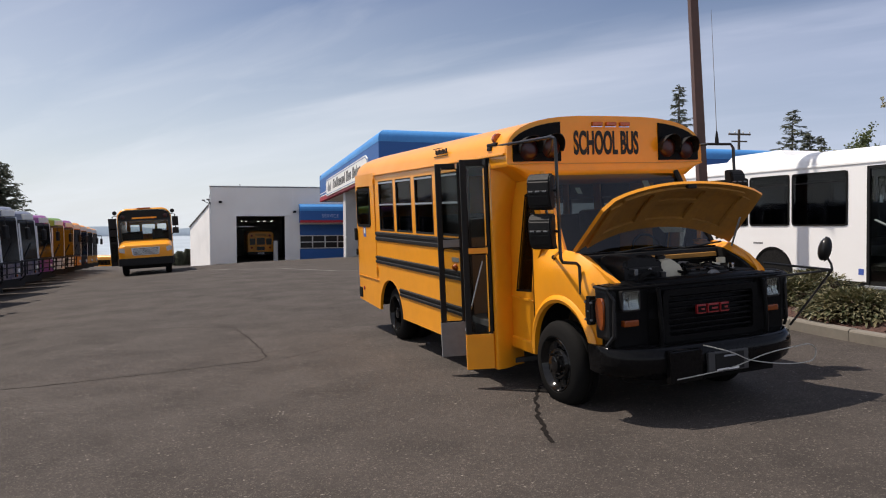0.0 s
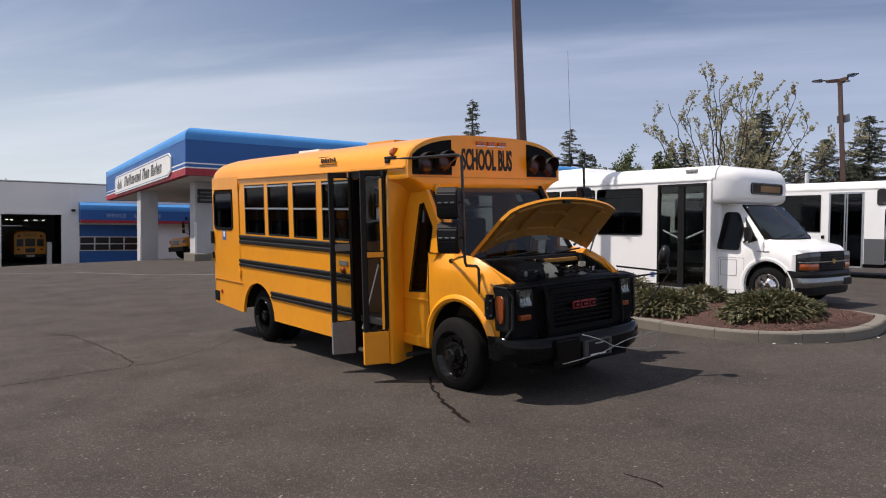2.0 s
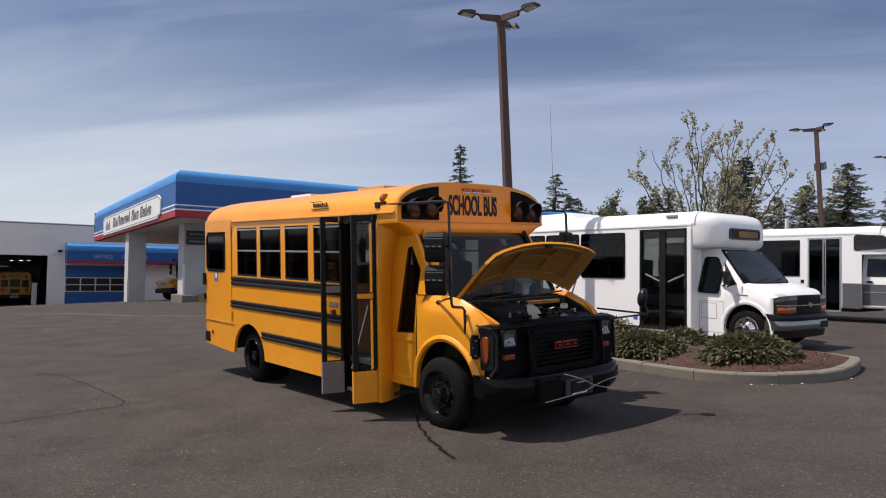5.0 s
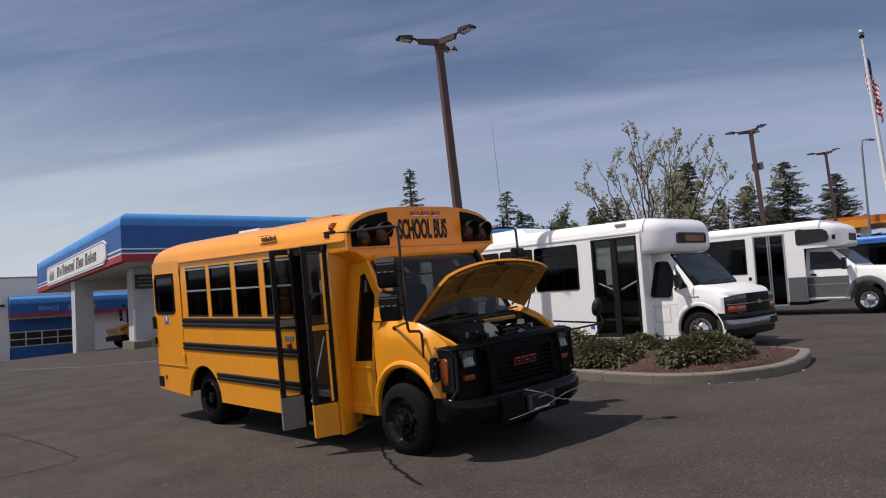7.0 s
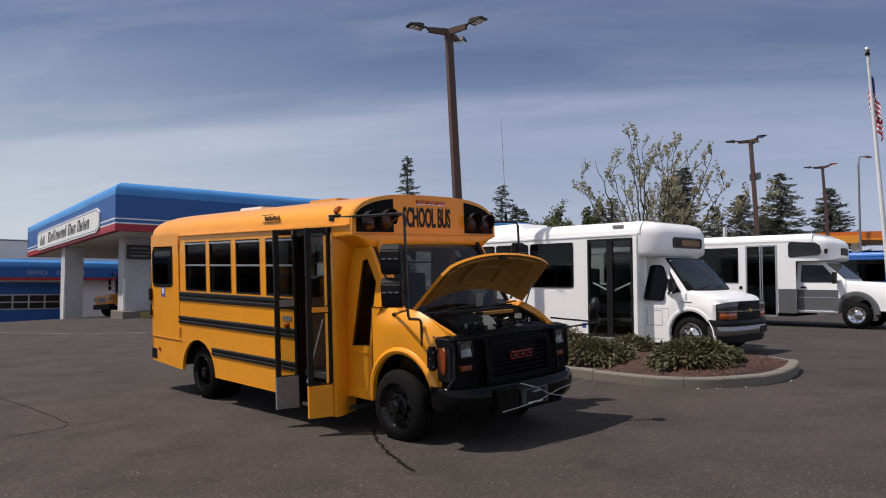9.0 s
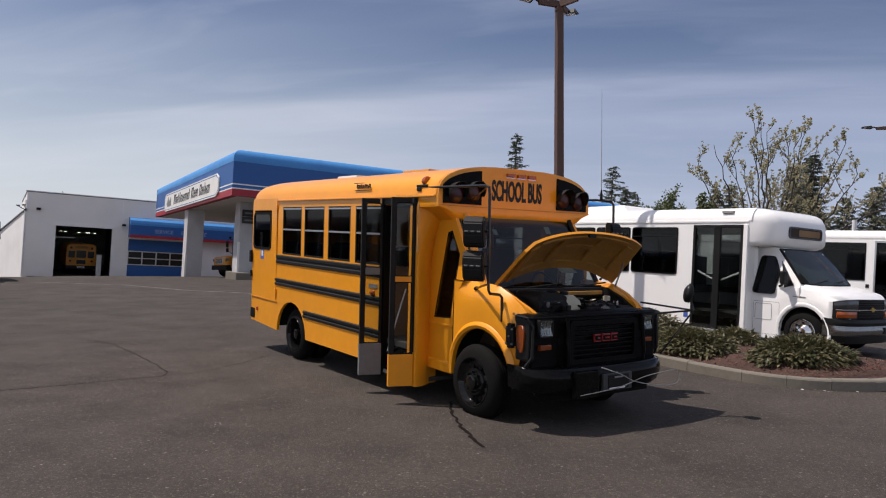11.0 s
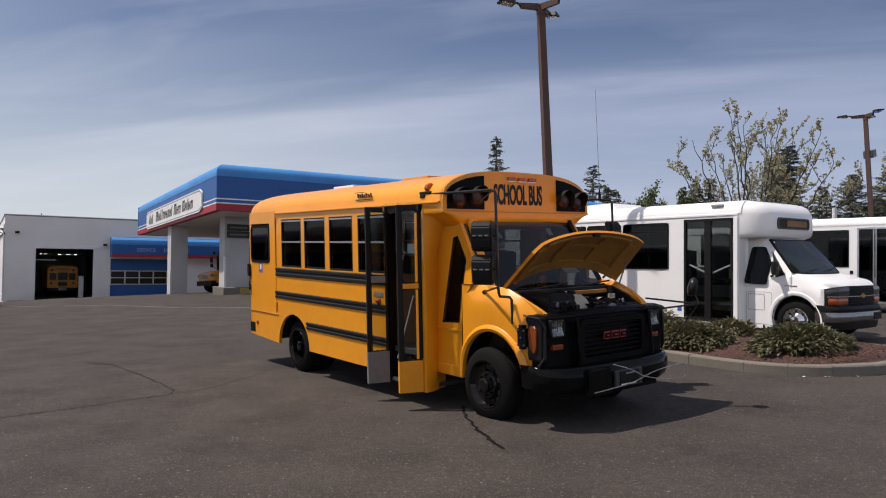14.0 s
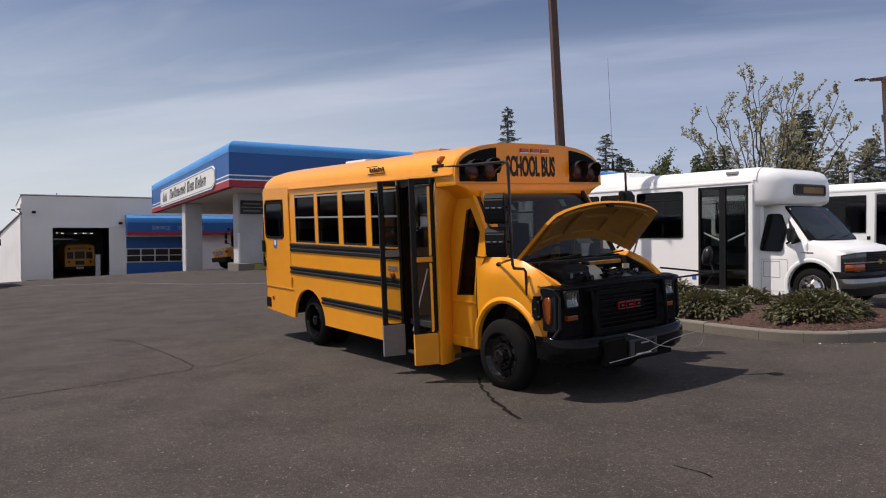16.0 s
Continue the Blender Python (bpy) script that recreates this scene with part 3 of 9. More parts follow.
def bus_body():
    arch = [(4.70 - 0.50 * math.cos(radians(a)), 0.36 + 0.47 * math.sin(radians(a))) for a in range(0, 181, 15)]
    low = [(2.20, 0.36)] + arch + [(6.25, 0.41), (6.25, 1.51), (2.20, 1.51)]
    for sx, start in ((-1, 2.20), (1, 1.45)):
        pts = [(start, 0.36)] + low[1:-1] + [(start, 1.51)]
        bus("side_panel", prismed(pts, "x", sx * 1.2, sx * 1.16), yellow)
        bm = bmesh.new()
        edges = sorted([e for w in WINDOWS for e in w] + [start, 5.23])
        if sx > 0:
            edges = sorted([1.45] + [e for w in WINDOWS for e in w] + [5.23])
        for a, b in zip(edges[0::2], edges[1::2]):
            bus("window_post", boxed(min(sx * 1.2, sx * 1.15), max(sx * 1.2, sx * 1.15), a, b, 1.51, 2.21), yellow)
        box(bm, min(sx * 1.2, sx * 1.15), max(sx * 1.2, sx * 1.15), 2.1 if sx < 0 else 1.45, 6.25, 2.21, 2.31)
        bus("window_header", bm, yellow)
        # rear quarter behind the lift door
        bus("quarter_panel", boxed(min(sx * 1.19, sx * 1.15), max(sx * 1.19, sx * 1.15), 5.23, 5.42 if sx < 0 else 6.25, 1.51, 2.21), yellow)
        for y0, y1 in WINDOWS:
            x = sx * 1.188
            w = bus("window", ring(bmesh.new(), *inset_rect(y0, y1, 1.515, 2.205, 0.012, 0.022), "x", x - 0.012, x + 0.012), black_matt)
            bus("pane", boxed(x - 0.003, x + 0.003, y0 + 0.02, y1 - 0.02, 1.535, 1.885), glass_bus, w)
            bus("pane", boxed(x + sx * -0.008 - 0.003, x + sx * -0.008 + 0.003, y0 + 0.02, y1 - 0.02, 1.885, 2.19), glass_bus, w)
            bus("rail", boxed(x - 0.014, x + 0.014, y0 + 0.015, y1 - 0.015, 1.868, 1.89), alu, w, "pale aluminium sash rail")
            bus("rail", boxed(x - 0.014, x + 0.014, y0 + 0.015, y1 - 0.015, 2.172, 2.192), alu, w, "pale aluminium sash rail")
        # ribbed rub rails
        for y0, y1, z0, z1 in ((2.20, 5.25, 1.365, 1.495), (2.20, 5.28, 1.035, 1.145), (2.20, 4.27, 0.655, 0.760)):
            h = z1 - z0
            prof = [(0, z0), (0.016, z0 + 0.1 * h), (0.016, z0 + 0.34 * h), (0.006, z0 + 0.42 * h), (0.006, z0 + 0.58 * h),
                    (0.016, z0 + 0.66 * h), (0.016, z0 + 0.9 * h), (0, z1)]
            bm = bmesh.new()
            loft(bm, [[(sx * (1.2 + d), y, z) for d, z in prof] for y in (y0, y1)])
            bus("rub_rail", bm, black_matt, BUS, "black ribbed rub rail")
        bus("gutter", boxed(min(sx * 1.225, sx * 1.19), max(sx * 1.225, sx * 1.19), 1.12, 5.25, 2.295, 2.318, 0.006), yellow)
    # roof shell with a rounded tail
    rings = []
    for y, k in ((1.10, 1.0), (2.2, 1.0), (3.6, 1.0), (5.0, 1.0), (5.75, 1.0), (6.0, 0.985), (6.15, 0.95), (6.23, 0.88), (6.26, 0.78)):
        outer = roof_profile(k)
        inner = [(x * 0.965, 2.31 + (z - 2.31) * 0.9) for x, z in outer][::-1]
        wide = {0.985: 1.0 / 0.985, 0.95: 0.995 / 0.95, 0.88: 0.98 / 0.88, 0.78: 0.95 / 0.78}.get(k, 1.0)
        rings.append([(x * wide, y, z) for x, z in outer + inner])
    bus("roof", loft(bmesh.new(), rings), yellow, BUS, smooth=True)
    bus("rear_wall", prismed([(-1.2, 0.45), (1.2, 0.45), (1.2, 2.31)] + roof_profile(0.95)[1:-1] + [(-1.2, 2.31)], "y", 6.21, 6.25), yellow)
    bus("rear_bumper", boxed(-1.17, 1.17, 6.24, 6.36, 0.44, 0.62, 0.03), black_matt, BUS, "black rear bumper")
    fl = boxed(-1.15, 1.15, 1.62, 4.12, 0.62, 0.68)
    box(fl, -0.69, 0.69, 4.12, 5.28, 0.62, 0.68)
    box(fl, -1.15, 1.15, 5.28, 6.2, 0.62, 0.68)
    bus("floor", fl, cabin)
    bus("ceiling_panel", boxed(-1.1, 1.1, 1.2, 6.15, 2.30, 2.315), cabin)
    for y in (2.75, 4.6):
        hatch = bus("roof_hatch", prismed([(-0.36, 2.62), (0.36, 2.62), (0.34, 2.715), (-0.34, 2.715)], "y", y - 0.3, y + 0.3), white_old if y > 4 else yellow_dull, BUS, "weathered roof hatch")
        bus("hinge", boxed(-0.1, 0.1, y - 0.33, y - 0.3, 2.64, 2.67), grey_metal, hatch)
    for x in (-1.02, 1.02):
        bus("marker_lamp", lathed([(0, 0.03), (0.02, 0.03), (0.035, 0.012)], (x, 5.95, 2.47), "z", 10), red_lens)
        bus("marker_lamp", lathed([(0, 0.03), (0.02, 0.03), (0.035, 0.012)], (x, 5.7, 2.48), "z", 10), amber)
    # lift door in the rear of the door side
    d = bus("lift_door", boxed(-1.208, -1.2, 5.26, 6.22, 0.80, 1.58), yellow)
    bm = box(bmesh.new(), -1.208, -1.2, 5.26, 5.46, 1.58, 2.34)
    box(bm, -1.208, -1.2, 6.15, 6.22, 1.58, 2.34)
    box(bm, -1.208, -1.2, 5.46, 6.15, 2.16, 2.34)
    bus("door_frame", bm, yellow, d)
    bus("gasket", ring(bmesh.new(), rounded(5.46, 6.18, 1.55, 2.135, 0.09), rounded(5.50, 6.14, 1.59, 2.095, 0.06), "x", -1.216, -1.2), black_flat, d, "black rubber window gasket")
    bus("pane", prismed(rounded(5.495, 6.145, 1.585, 2.1, 0.06), "x", -1.207, -1.203), glass_dark, d)
    for z in (0.93, 2.2):
        bus("hinge", boxed(-1.225, -1.2, 5.23, 5.29, z - 0.04, z + 0.05, 0.008), yellow, d)
    bus("sill", boxed(-1.214, -1.2, 5.2, 6.24, 0.785, 0.797, 0.003), yellow, d)
    bus("sticker", boxed(-1.2105, -1.2085, 5.74, 5.87, 1.40, 1.56), sticker_blue, d, "blue accessibility sticker")
    bus("sticker_mark", boxed(-1.2115, -1.2107, 5.775, 5.835, 1.45, 1.53), sticker_white, d)
    bus("latch", boxed(-1.25, -1.21, 6.2, 6.26, 1.33, 1.52, 0.01), black_matt, d)
    bus("latch", boxed(-1.24, -1.21, 6.2, 6.24, 1.1, 1.2, 0.01), black_matt, d)
    bus("reflector", lathed([(-0.012, 0.028), (0.0, 0.034)], (-1.2, 5.98, 0.60), "x", 12), red_lens)
    bus("tail_step", boxed(-1.21, -1.15, 6.08, 6.27, 0.44, 0.60, 0.02), black_flat)
    # maker's script above the windows, as bars
    badge = bus("maker_badge", boxed(-1.203, -1.197, 2.46, 2.86, 2.393, 2.404), ink, BUS, "black maker's badge on the roof edge")
    for k in range(7):
        y = 2.49 + 0.05 * k
        bus("badge_stroke", prismed([(y, 2.42), (y + 0.016, 2.42), (y + 0.032, 2.475 - 0.01 * (k % 2)), (y + 0.016, 2.475 - 0.01 * (k % 2))], "x", -1.201, -1.187), ink, badge)
        bus("badge_stroke", boxed(-1.199, -1.188, y + 0.01, y + 0.04, 2.436 + 0.012 * (k % 3), 2.444 + 0.012 * (k % 3)), ink, badge)
    bus("badge_bar", boxed(-1.194, -1.179, 2.66, 2.90, 2.486, 2.493), ink, badge)
    bus("filler_flap", boxed(-1.207, -1.2, 2.27, 2.46, 1.235, 1.285), grey_metal, BUS, "small grey vent plate")
    bus("side_lamp", lathed([(-0.045, 0.02), (-0.02, 0.036), (0.0, 0.04)], (-1.2, 2.36, 1.18), "x", 14), amber)
    # seats in rows
    for row in range(5):
        y = 2.6 + row * 0.76
        for x0, x1 in ((-1.1, -0.28), (0.28, 1.1)):
            seat = bus("passenger_seat", boxed(x0, x1, y, y + 0.42, 1.02, 1.12, 0.03), seat_vinyl, BUS, "dark vinyl bench seat")
            bus("seat_back", boxed(x0, x1, y + 0.40, y + 0.50, 1.08, 1.68, 0.04), seat_vinyl, seat)
            bus("seat_leg", boxed(x0 + 0.1, x1 - 0.1, y + 0.1, y + 0.16, 0.68, 1.02), cavity, seat)
    # wheels
    for side in (-1, 1):
        wheel_set(side, (-1.015 if side < 0 else 0.86, 0.682, 0.336), 0.380, 0.24, False)
        wheel_set(side, (-1.13 if side < 0 else 0.98, 4.73, 0.365), 0.37, 0.225, True)
    # chassis and tanks
    bus("chassis", box(boxed(-0.45, -0.35, 0.2, 6.2, 0.46, 0.62), 0.35, 0.45, 0.2, 6.2, 0.46, 0.62), cavity)
    bus("axle", tubed([(-0.9, 0.72, 0.42), (0.9, 0.72, 0.42)], 0.06, 10), cavity)
    bus("axle", tubed([(-1.0, 4.7, 0.36), (1.0, 4.7, 0.36)], 0.08, 10), cavity)
    for sx in (-1, 1):
        lo, hi = min(sx * 1.16, sx * 0.7), max(sx * 1.16, sx * 0.7)
        wh = boxed(lo, hi, 4.15, 5.25, 0.86, 0.9)
        box(wh, min(sx * 0.72, sx * 0.7), max(sx * 0.72, sx * 0.7), 4.15, 5.25, 0.40, 0.86)
        box(wh, lo, hi, 4.13, 4.15, 0.40, 0.9)
        box(wh, lo, hi, 5.25, 5.27, 0.42, 0.9)
        bus("wheel_house", wh, cavity)


def wheel_set(side, c, r, w, dual):
    """One wheel: tyre, steel rim, hub and nuts; the rear ones are pairs with a deep rim."""
    x = c[0]
    s = -side
    tyre_p = [(0.02, r * 0.60), (0.0, r * 0.66), (0.008, r * 0.8), (0.03, r * 0.94), (0.055, r * 0.985), (0.075, r), (0.095, r), (0.098, r - 0.009), (0.106, r - 0.009), (0.109, r), (0.128, r), (0.131, r - 0.009), (0.139, r - 0.009), (0.142, r), (w - 0.07, r), (w - 0.03, r * 0.95), (w, r * 0.75), (w, r * 0.6)]
    t = part("wheel", lathed([(s * a, b) for a, b in tyre_p], (x, c[1], c[2]), "x", 40, False), black_flat, BUS, "black tyre on a black steel rim", True)
    deep = 0.16 if dual else 0.05
    rim_p = [(0.012, r * 0.64), (0.0, r * 0.62), (0.03, r * 0.58), (deep, r * 0.54), (deep + 0.01, r * 0.4), (deep - 0.03, r * 0.34), (deep - 0.03, r * 0.05), (deep + 0.03, r * 0.05), (deep + 0.04, r * 0.6)]
    part("rim", lathed([(s * a, b) for a, b in rim_p], (x, c[1], c[2]), "x", 36, False), steel_black, t, smooth=True)
    hub_out = 0.015 if dual else -0.03
    part("hub", lathed([(s * hub_out, r * 0.12), (s * (hub_out + 0.01), r * 0.19), (s * (deep - 0.02), r * 0.21)], (x, c[1], c[2]), "x", 20), steel_black, t, smooth=True)
    for k in range(8):
        a = 2 * math.pi * k / 8
        part("wheel_nut", lathed([(s * (deep - 0.06), 0.011), (s * (deep - 0.02), 0.013)], (x, c[1] + math.cos(a) * r * 0.27, c[2] + math.sin(a) * r * 0.27), "x", 6), chrome if dual and k < 3 else steel_black, t)
    for k in range(8):
        a = 2 * math.pi * (k + 0.5) / 8
        # dark plugs painted as the shade inside the rim's holes
        part("rim_hole", lathed([(s * (deep - 0.003), 0.001), (s * (deep - 0.002), 0.028), (s * (deep + 0.02), 0.028)], (x, c[1] + math.cos(a) * r * 0.44, c[2] + math.sin(a) * r * 0.44), "x", 10), cavity, t)
    if dual:
        part("inner_tyre", lathed([(s * (a + w + 0.03), b) for a, b in tyre_p], (x, c[1], c[2]), "x", 32, False), black_flat, t, smooth=True)
    return t


step_rubber = material("worn grey step rubber", (0.07, 0.068, 0.065), 0.8, grain=0.3, scale=30, blotch=0.3)
panel_brown = material("brown-grey vinyl panel", (0.17, 0.125, 0.085), 0.6, grain=0.2, scale=20, blotch=0.3)


def entry_door():
    """Two leaves that fold out from the body."""
    def leaf(name, hinge, outer, bands):
        h, o = Vector((*hinge, 0)), Vector((*outer, 0))
        along = (o - h).normalized()
        width = (o - h).length
        m = Matrix((along, Vector((0, 0, 1)).cross(along), (0, 0, 1))).transposed().to_4x4()
        m.translation = h
        z0, z1 = 0.255, 2.285

        def place(nm, bm, mat, parent, label=""):
            bmesh.ops.transform(bm, matrix=m, verts=bm.verts)
            return bus(nm, bm, mat, parent, label)
        fr = boxed(0, 0.02, -0.02, 0.02, z0, z1, 0.004)
        box(fr, width - 0.055, width, -0.022, 0.022, z0, z1, 0.006)
        box(fr, 0.045, width - 0.055, -0.018, 0.018, z1 - 0.05, z1)
        lf = place(name, fr, black_matt, BUS, "folding entry door leaf, opened outward")
        for kind, a, b in bands:
            if kind == "pane":
                place("pane", boxed(0.02, width - 0.055, -0.004, 0.004, a, b), glass_clear, lf)
                place("gasket", ring(bmesh.new(), *inset_rect(0.016, width - 0.05, a, b, 0.03, 0.010), "y", -0.012, 0.012), black_flat, lf)
            else:
                place("door_panel", boxed(-0.003, width + 0.003, -0.026, 0.026, a, b, 0.004), kind, lf) if b < 1.0 else place("door_panel", boxed(0.03, width - 0.04, -0.021, 0.021, a, b, 0.004), kind, lf)
        return lf
    leaf("door_leaf", (-1.21, 2.16), (-1.458, 2.222), [(grey_metal, 0.26, 0.62), ("pane", 0.62, 1.41), (grey_metal, 1.41, 1.49), ("pane", 1.49, 2.235)])
    fl = leaf("door_leaf", (-1.215, 1.487), (-1.468, 1.562), [(yellow, 0.26, 0.60), ("pane", 0.60, 1.38), (yellow, 1.38, 1.435), ("pane", 1.435, 2.235)])
    bus("grab_rail", tubed([(-1.45, 1.61, 0.63), (-1.262, 1.56, 1.30)], 0.008, 8), alu, fl, "slanted aluminium grab rail")
    # door opening: step well, black jambs and header
    bus("jamb", box(boxed(-1.205, -1.12, 2.11, 2.2, 0.30, 2.3), -1.212, -1.12, 1.475, 1.54, 0.62, 2.22), black_deep)
    bus("door_header", boxed(-1.21, -1.14, 1.45, 2.2, 2.22, 2.32), black_matt)
    for k in range(3):
        bus("step", boxed(-1.18 + 0.28 * k, -0.3, 1.52, 2.12, 0.27 + 0.17 * k, 0.32 + 0.17 * k, 0.01), step_rubber)
        bus("step_nosing", boxed(-1.195 + 0.28 * k, -1.17 + 0.28 * k, 1.52, 2.12, 0.29 + 0.17 * k, 0.325 + 0.17 * k, 0.004), alu)
    bus("modesty_panel", boxed(-1.1, -0.45, 2.2, 2.23, 0.68, 1.5, 0.01), panel_brown)
    bus("dog_house", prismed([(1.0, 0.66), (1.0, 1.22), (1.25, 1.20), (1.75, 0.98), (1.85, 0.66)], "x", -0.42, 0.22), panel_brown, BUS, "brown engine cover inside the cab")
    bus("door_rod", tubed([(-1.05, 1.55, 0.7), (-1.05, 1.55, 1.7), (-0.8, 1.5, 1.75)], 0.014, 8), alu)
    bus("driver_seat", boxed(0.25, 0.8, 1.5, 2.0, 0.85, 1.02, 0.04), seat_vinyl, BUS, "driver's seat")
    bus("driver_seat_back", boxed(0.28, 0.78, 1.95, 2.1, 1.0, 1.75, 0.05), seat_vinyl)
    wheel = [(0.52 + 0.2 * math.cos(a), 1.18 + 0.06 * math.sin(a), 1.3 + 0.19 * math.sin(a)) for a in (2 * math.pi * k / 20 for k in range(21))]
    bus("steering_wheel", tubed(wheel, 0.014, 6), black_matt)
    bus("dashboard", boxed(-0.9, 0.9, 0.72, 1.1, 1.05, 1.3, 0.05), cabin)


def front_cap():
    top = roof_profile()
    # yellow cap face above the windscreen, with a rolled brow below
    face = [(1.2, 2.20)] + [(x, z) for x, z in top] + [(-1.2, 2.20)]
    bus("cap_face", prismed(face, "y", 1.085, 1.13), yellow)
    bm = bmesh.new()
    brow = []
    prof = [(1.085, 2.215), (1.072, 2.16), (1.078, 2.10), (1.10, 2.06), (1.15, 2.035), (1.45, 2.02), (1.45, 2.215)]
    for x, k in ((-1.2, 0.12), (-1.1, 0.35), (-1.0, 0.75), (-0.88, 1.0), (0.88, 1.0), (1.0, 0.75), (1.1, 0.35), (1.2, 0.12)):
        brow.append([(x, y, 2.215 - (2.215 - z) * k) for y, z in prof])
    loft(bm, brow)
    bus("cap_brow", bm, yellow, smooth=True)
    for sx in (-1, 1):
        bus("cap_side", boxed(min(sx * 1.2, sx * 1.14), max(sx * 1.2, sx * 1.14), 1.13, 1.52, 2.19, 2.318, 0.004), yellow)
    # the underside seam
    bus("cap_seam", boxed(-1.19, 1.19, 1.078, 1.09, 2.208, 2.216), yellow_dull)

    def roof_at(x):
        pts = sorted(top)
        for (xa, za), (xb, zb) in zip(pts, pts[1:]):
            if xa <= x <= xb:
                return za + (zb - za) * (x - xa) / (xb - xa + 1e-9)
        return 2.31
    for x0, x1 in ((-1.14, -0.61), (0.61, 1.14)):
        xs = [x0 + (x1 - x0) * k / 8 for k in range(9)]
        pts = [(x, roof_at(x) - 0.045) for x in xs]
        pts = [(x0, 2.235), (x1, 2.235)] + pts[::-1]
        panel = bus("warning_panel", prismed(pts, "y", 1.07, 1.09), black_deep, BUS, "black panel behind the warning lamps")
        inner = -0.73 if x0 < 0 else 0.72
        outer = -0.98 if x0 < 0 else 0.97
        for cx, mat in ((inner, lamp_amber_dark), (outer, lamp_red_dark)):
            zc = 2.365 if abs(cx) < 0.9 else 2.345
            lamp = bus("warning_lamp", lathed([(-0.035, 0.03), (-0.03, 0.075), (-0.012, 0.098), (0.0, 0.104)], (cx, 1.07, zc), "y", 24), mat, panel, smooth=True)
            hood = bmesh.new()
            rows = []
            for y, r in ((1.07, 0.112), (0.945, 0.122)):
                rows.append([(cx + r * math.cos(a), y + (0.055 * (1 - math.sin(a)) if y < 1.0 else 0), zc + r * math.sin(a)) for a in (math.radians(-20 + 220 * k / 16) for k in range(17))])
                rows.append([(cx + (r - 0.006) * math.cos(a), y + (0.055 * (1 - math.sin(a)) if y < 1.0 else 0), zc + (r - 0.006) * math.sin(a)) for a in (math.radians(-20 + 220 * k / 16) for k in range(17))])
            o0, i0, o1, i1 = rows
            loft(hood, [a + b[::-1] for a, b in ((o0, i0), (o1, i1))])
            bus("lamp_hood", hood, black_matt, panel, "black visor over the lamp")
    for x in (-0.17, 0.0, 0.17):
        lamp = bus("marker_lamp", boxed(x - 0.06, x + 0.06, 1.05, 1.085, 2.565, 2.605, 0.008), amber)
        bus("lamp_base", boxed(x - 0.066, x + 0.066, 1.074, 1.088, 2.556, 2.566), chrome, lamp)
    lettering("lettering", "SCHOOL BUS", 0.305, ink, BUS, Matrix.Translation(Vector((-0.112, 1.081, 2.218))) @ pose(0, 0, 0, 90, 0, 0), 0.003, 0.405, 0.009)
    # corner turn lamp on the roof edge
    for sx in (-1, 1):
        lamp = bus("roof_lamp", lathed([(0, 0.05), (0.03, 0.052), (0.07, 0.04), (0.08, 0.02)], (sx * 1.14, 1.36, 2.47), "y", 14), amber, smooth=True)
        bus("lamp_base", boxed(sx * 1.14 - 0.06, sx * 1.14 + 0.06, 1.30, 1.50, 2.40, 2.43, 0.01), black_matt, lamp)


bracket_grey = material("dark grey bracket", (0.05, 0.05, 0.052), 0.5, grain=0.2, scale=25)
sealant = material("aged pale sealant", (0.72, 0.46, 0.20), 0.6, grain=0.3, scale=20)


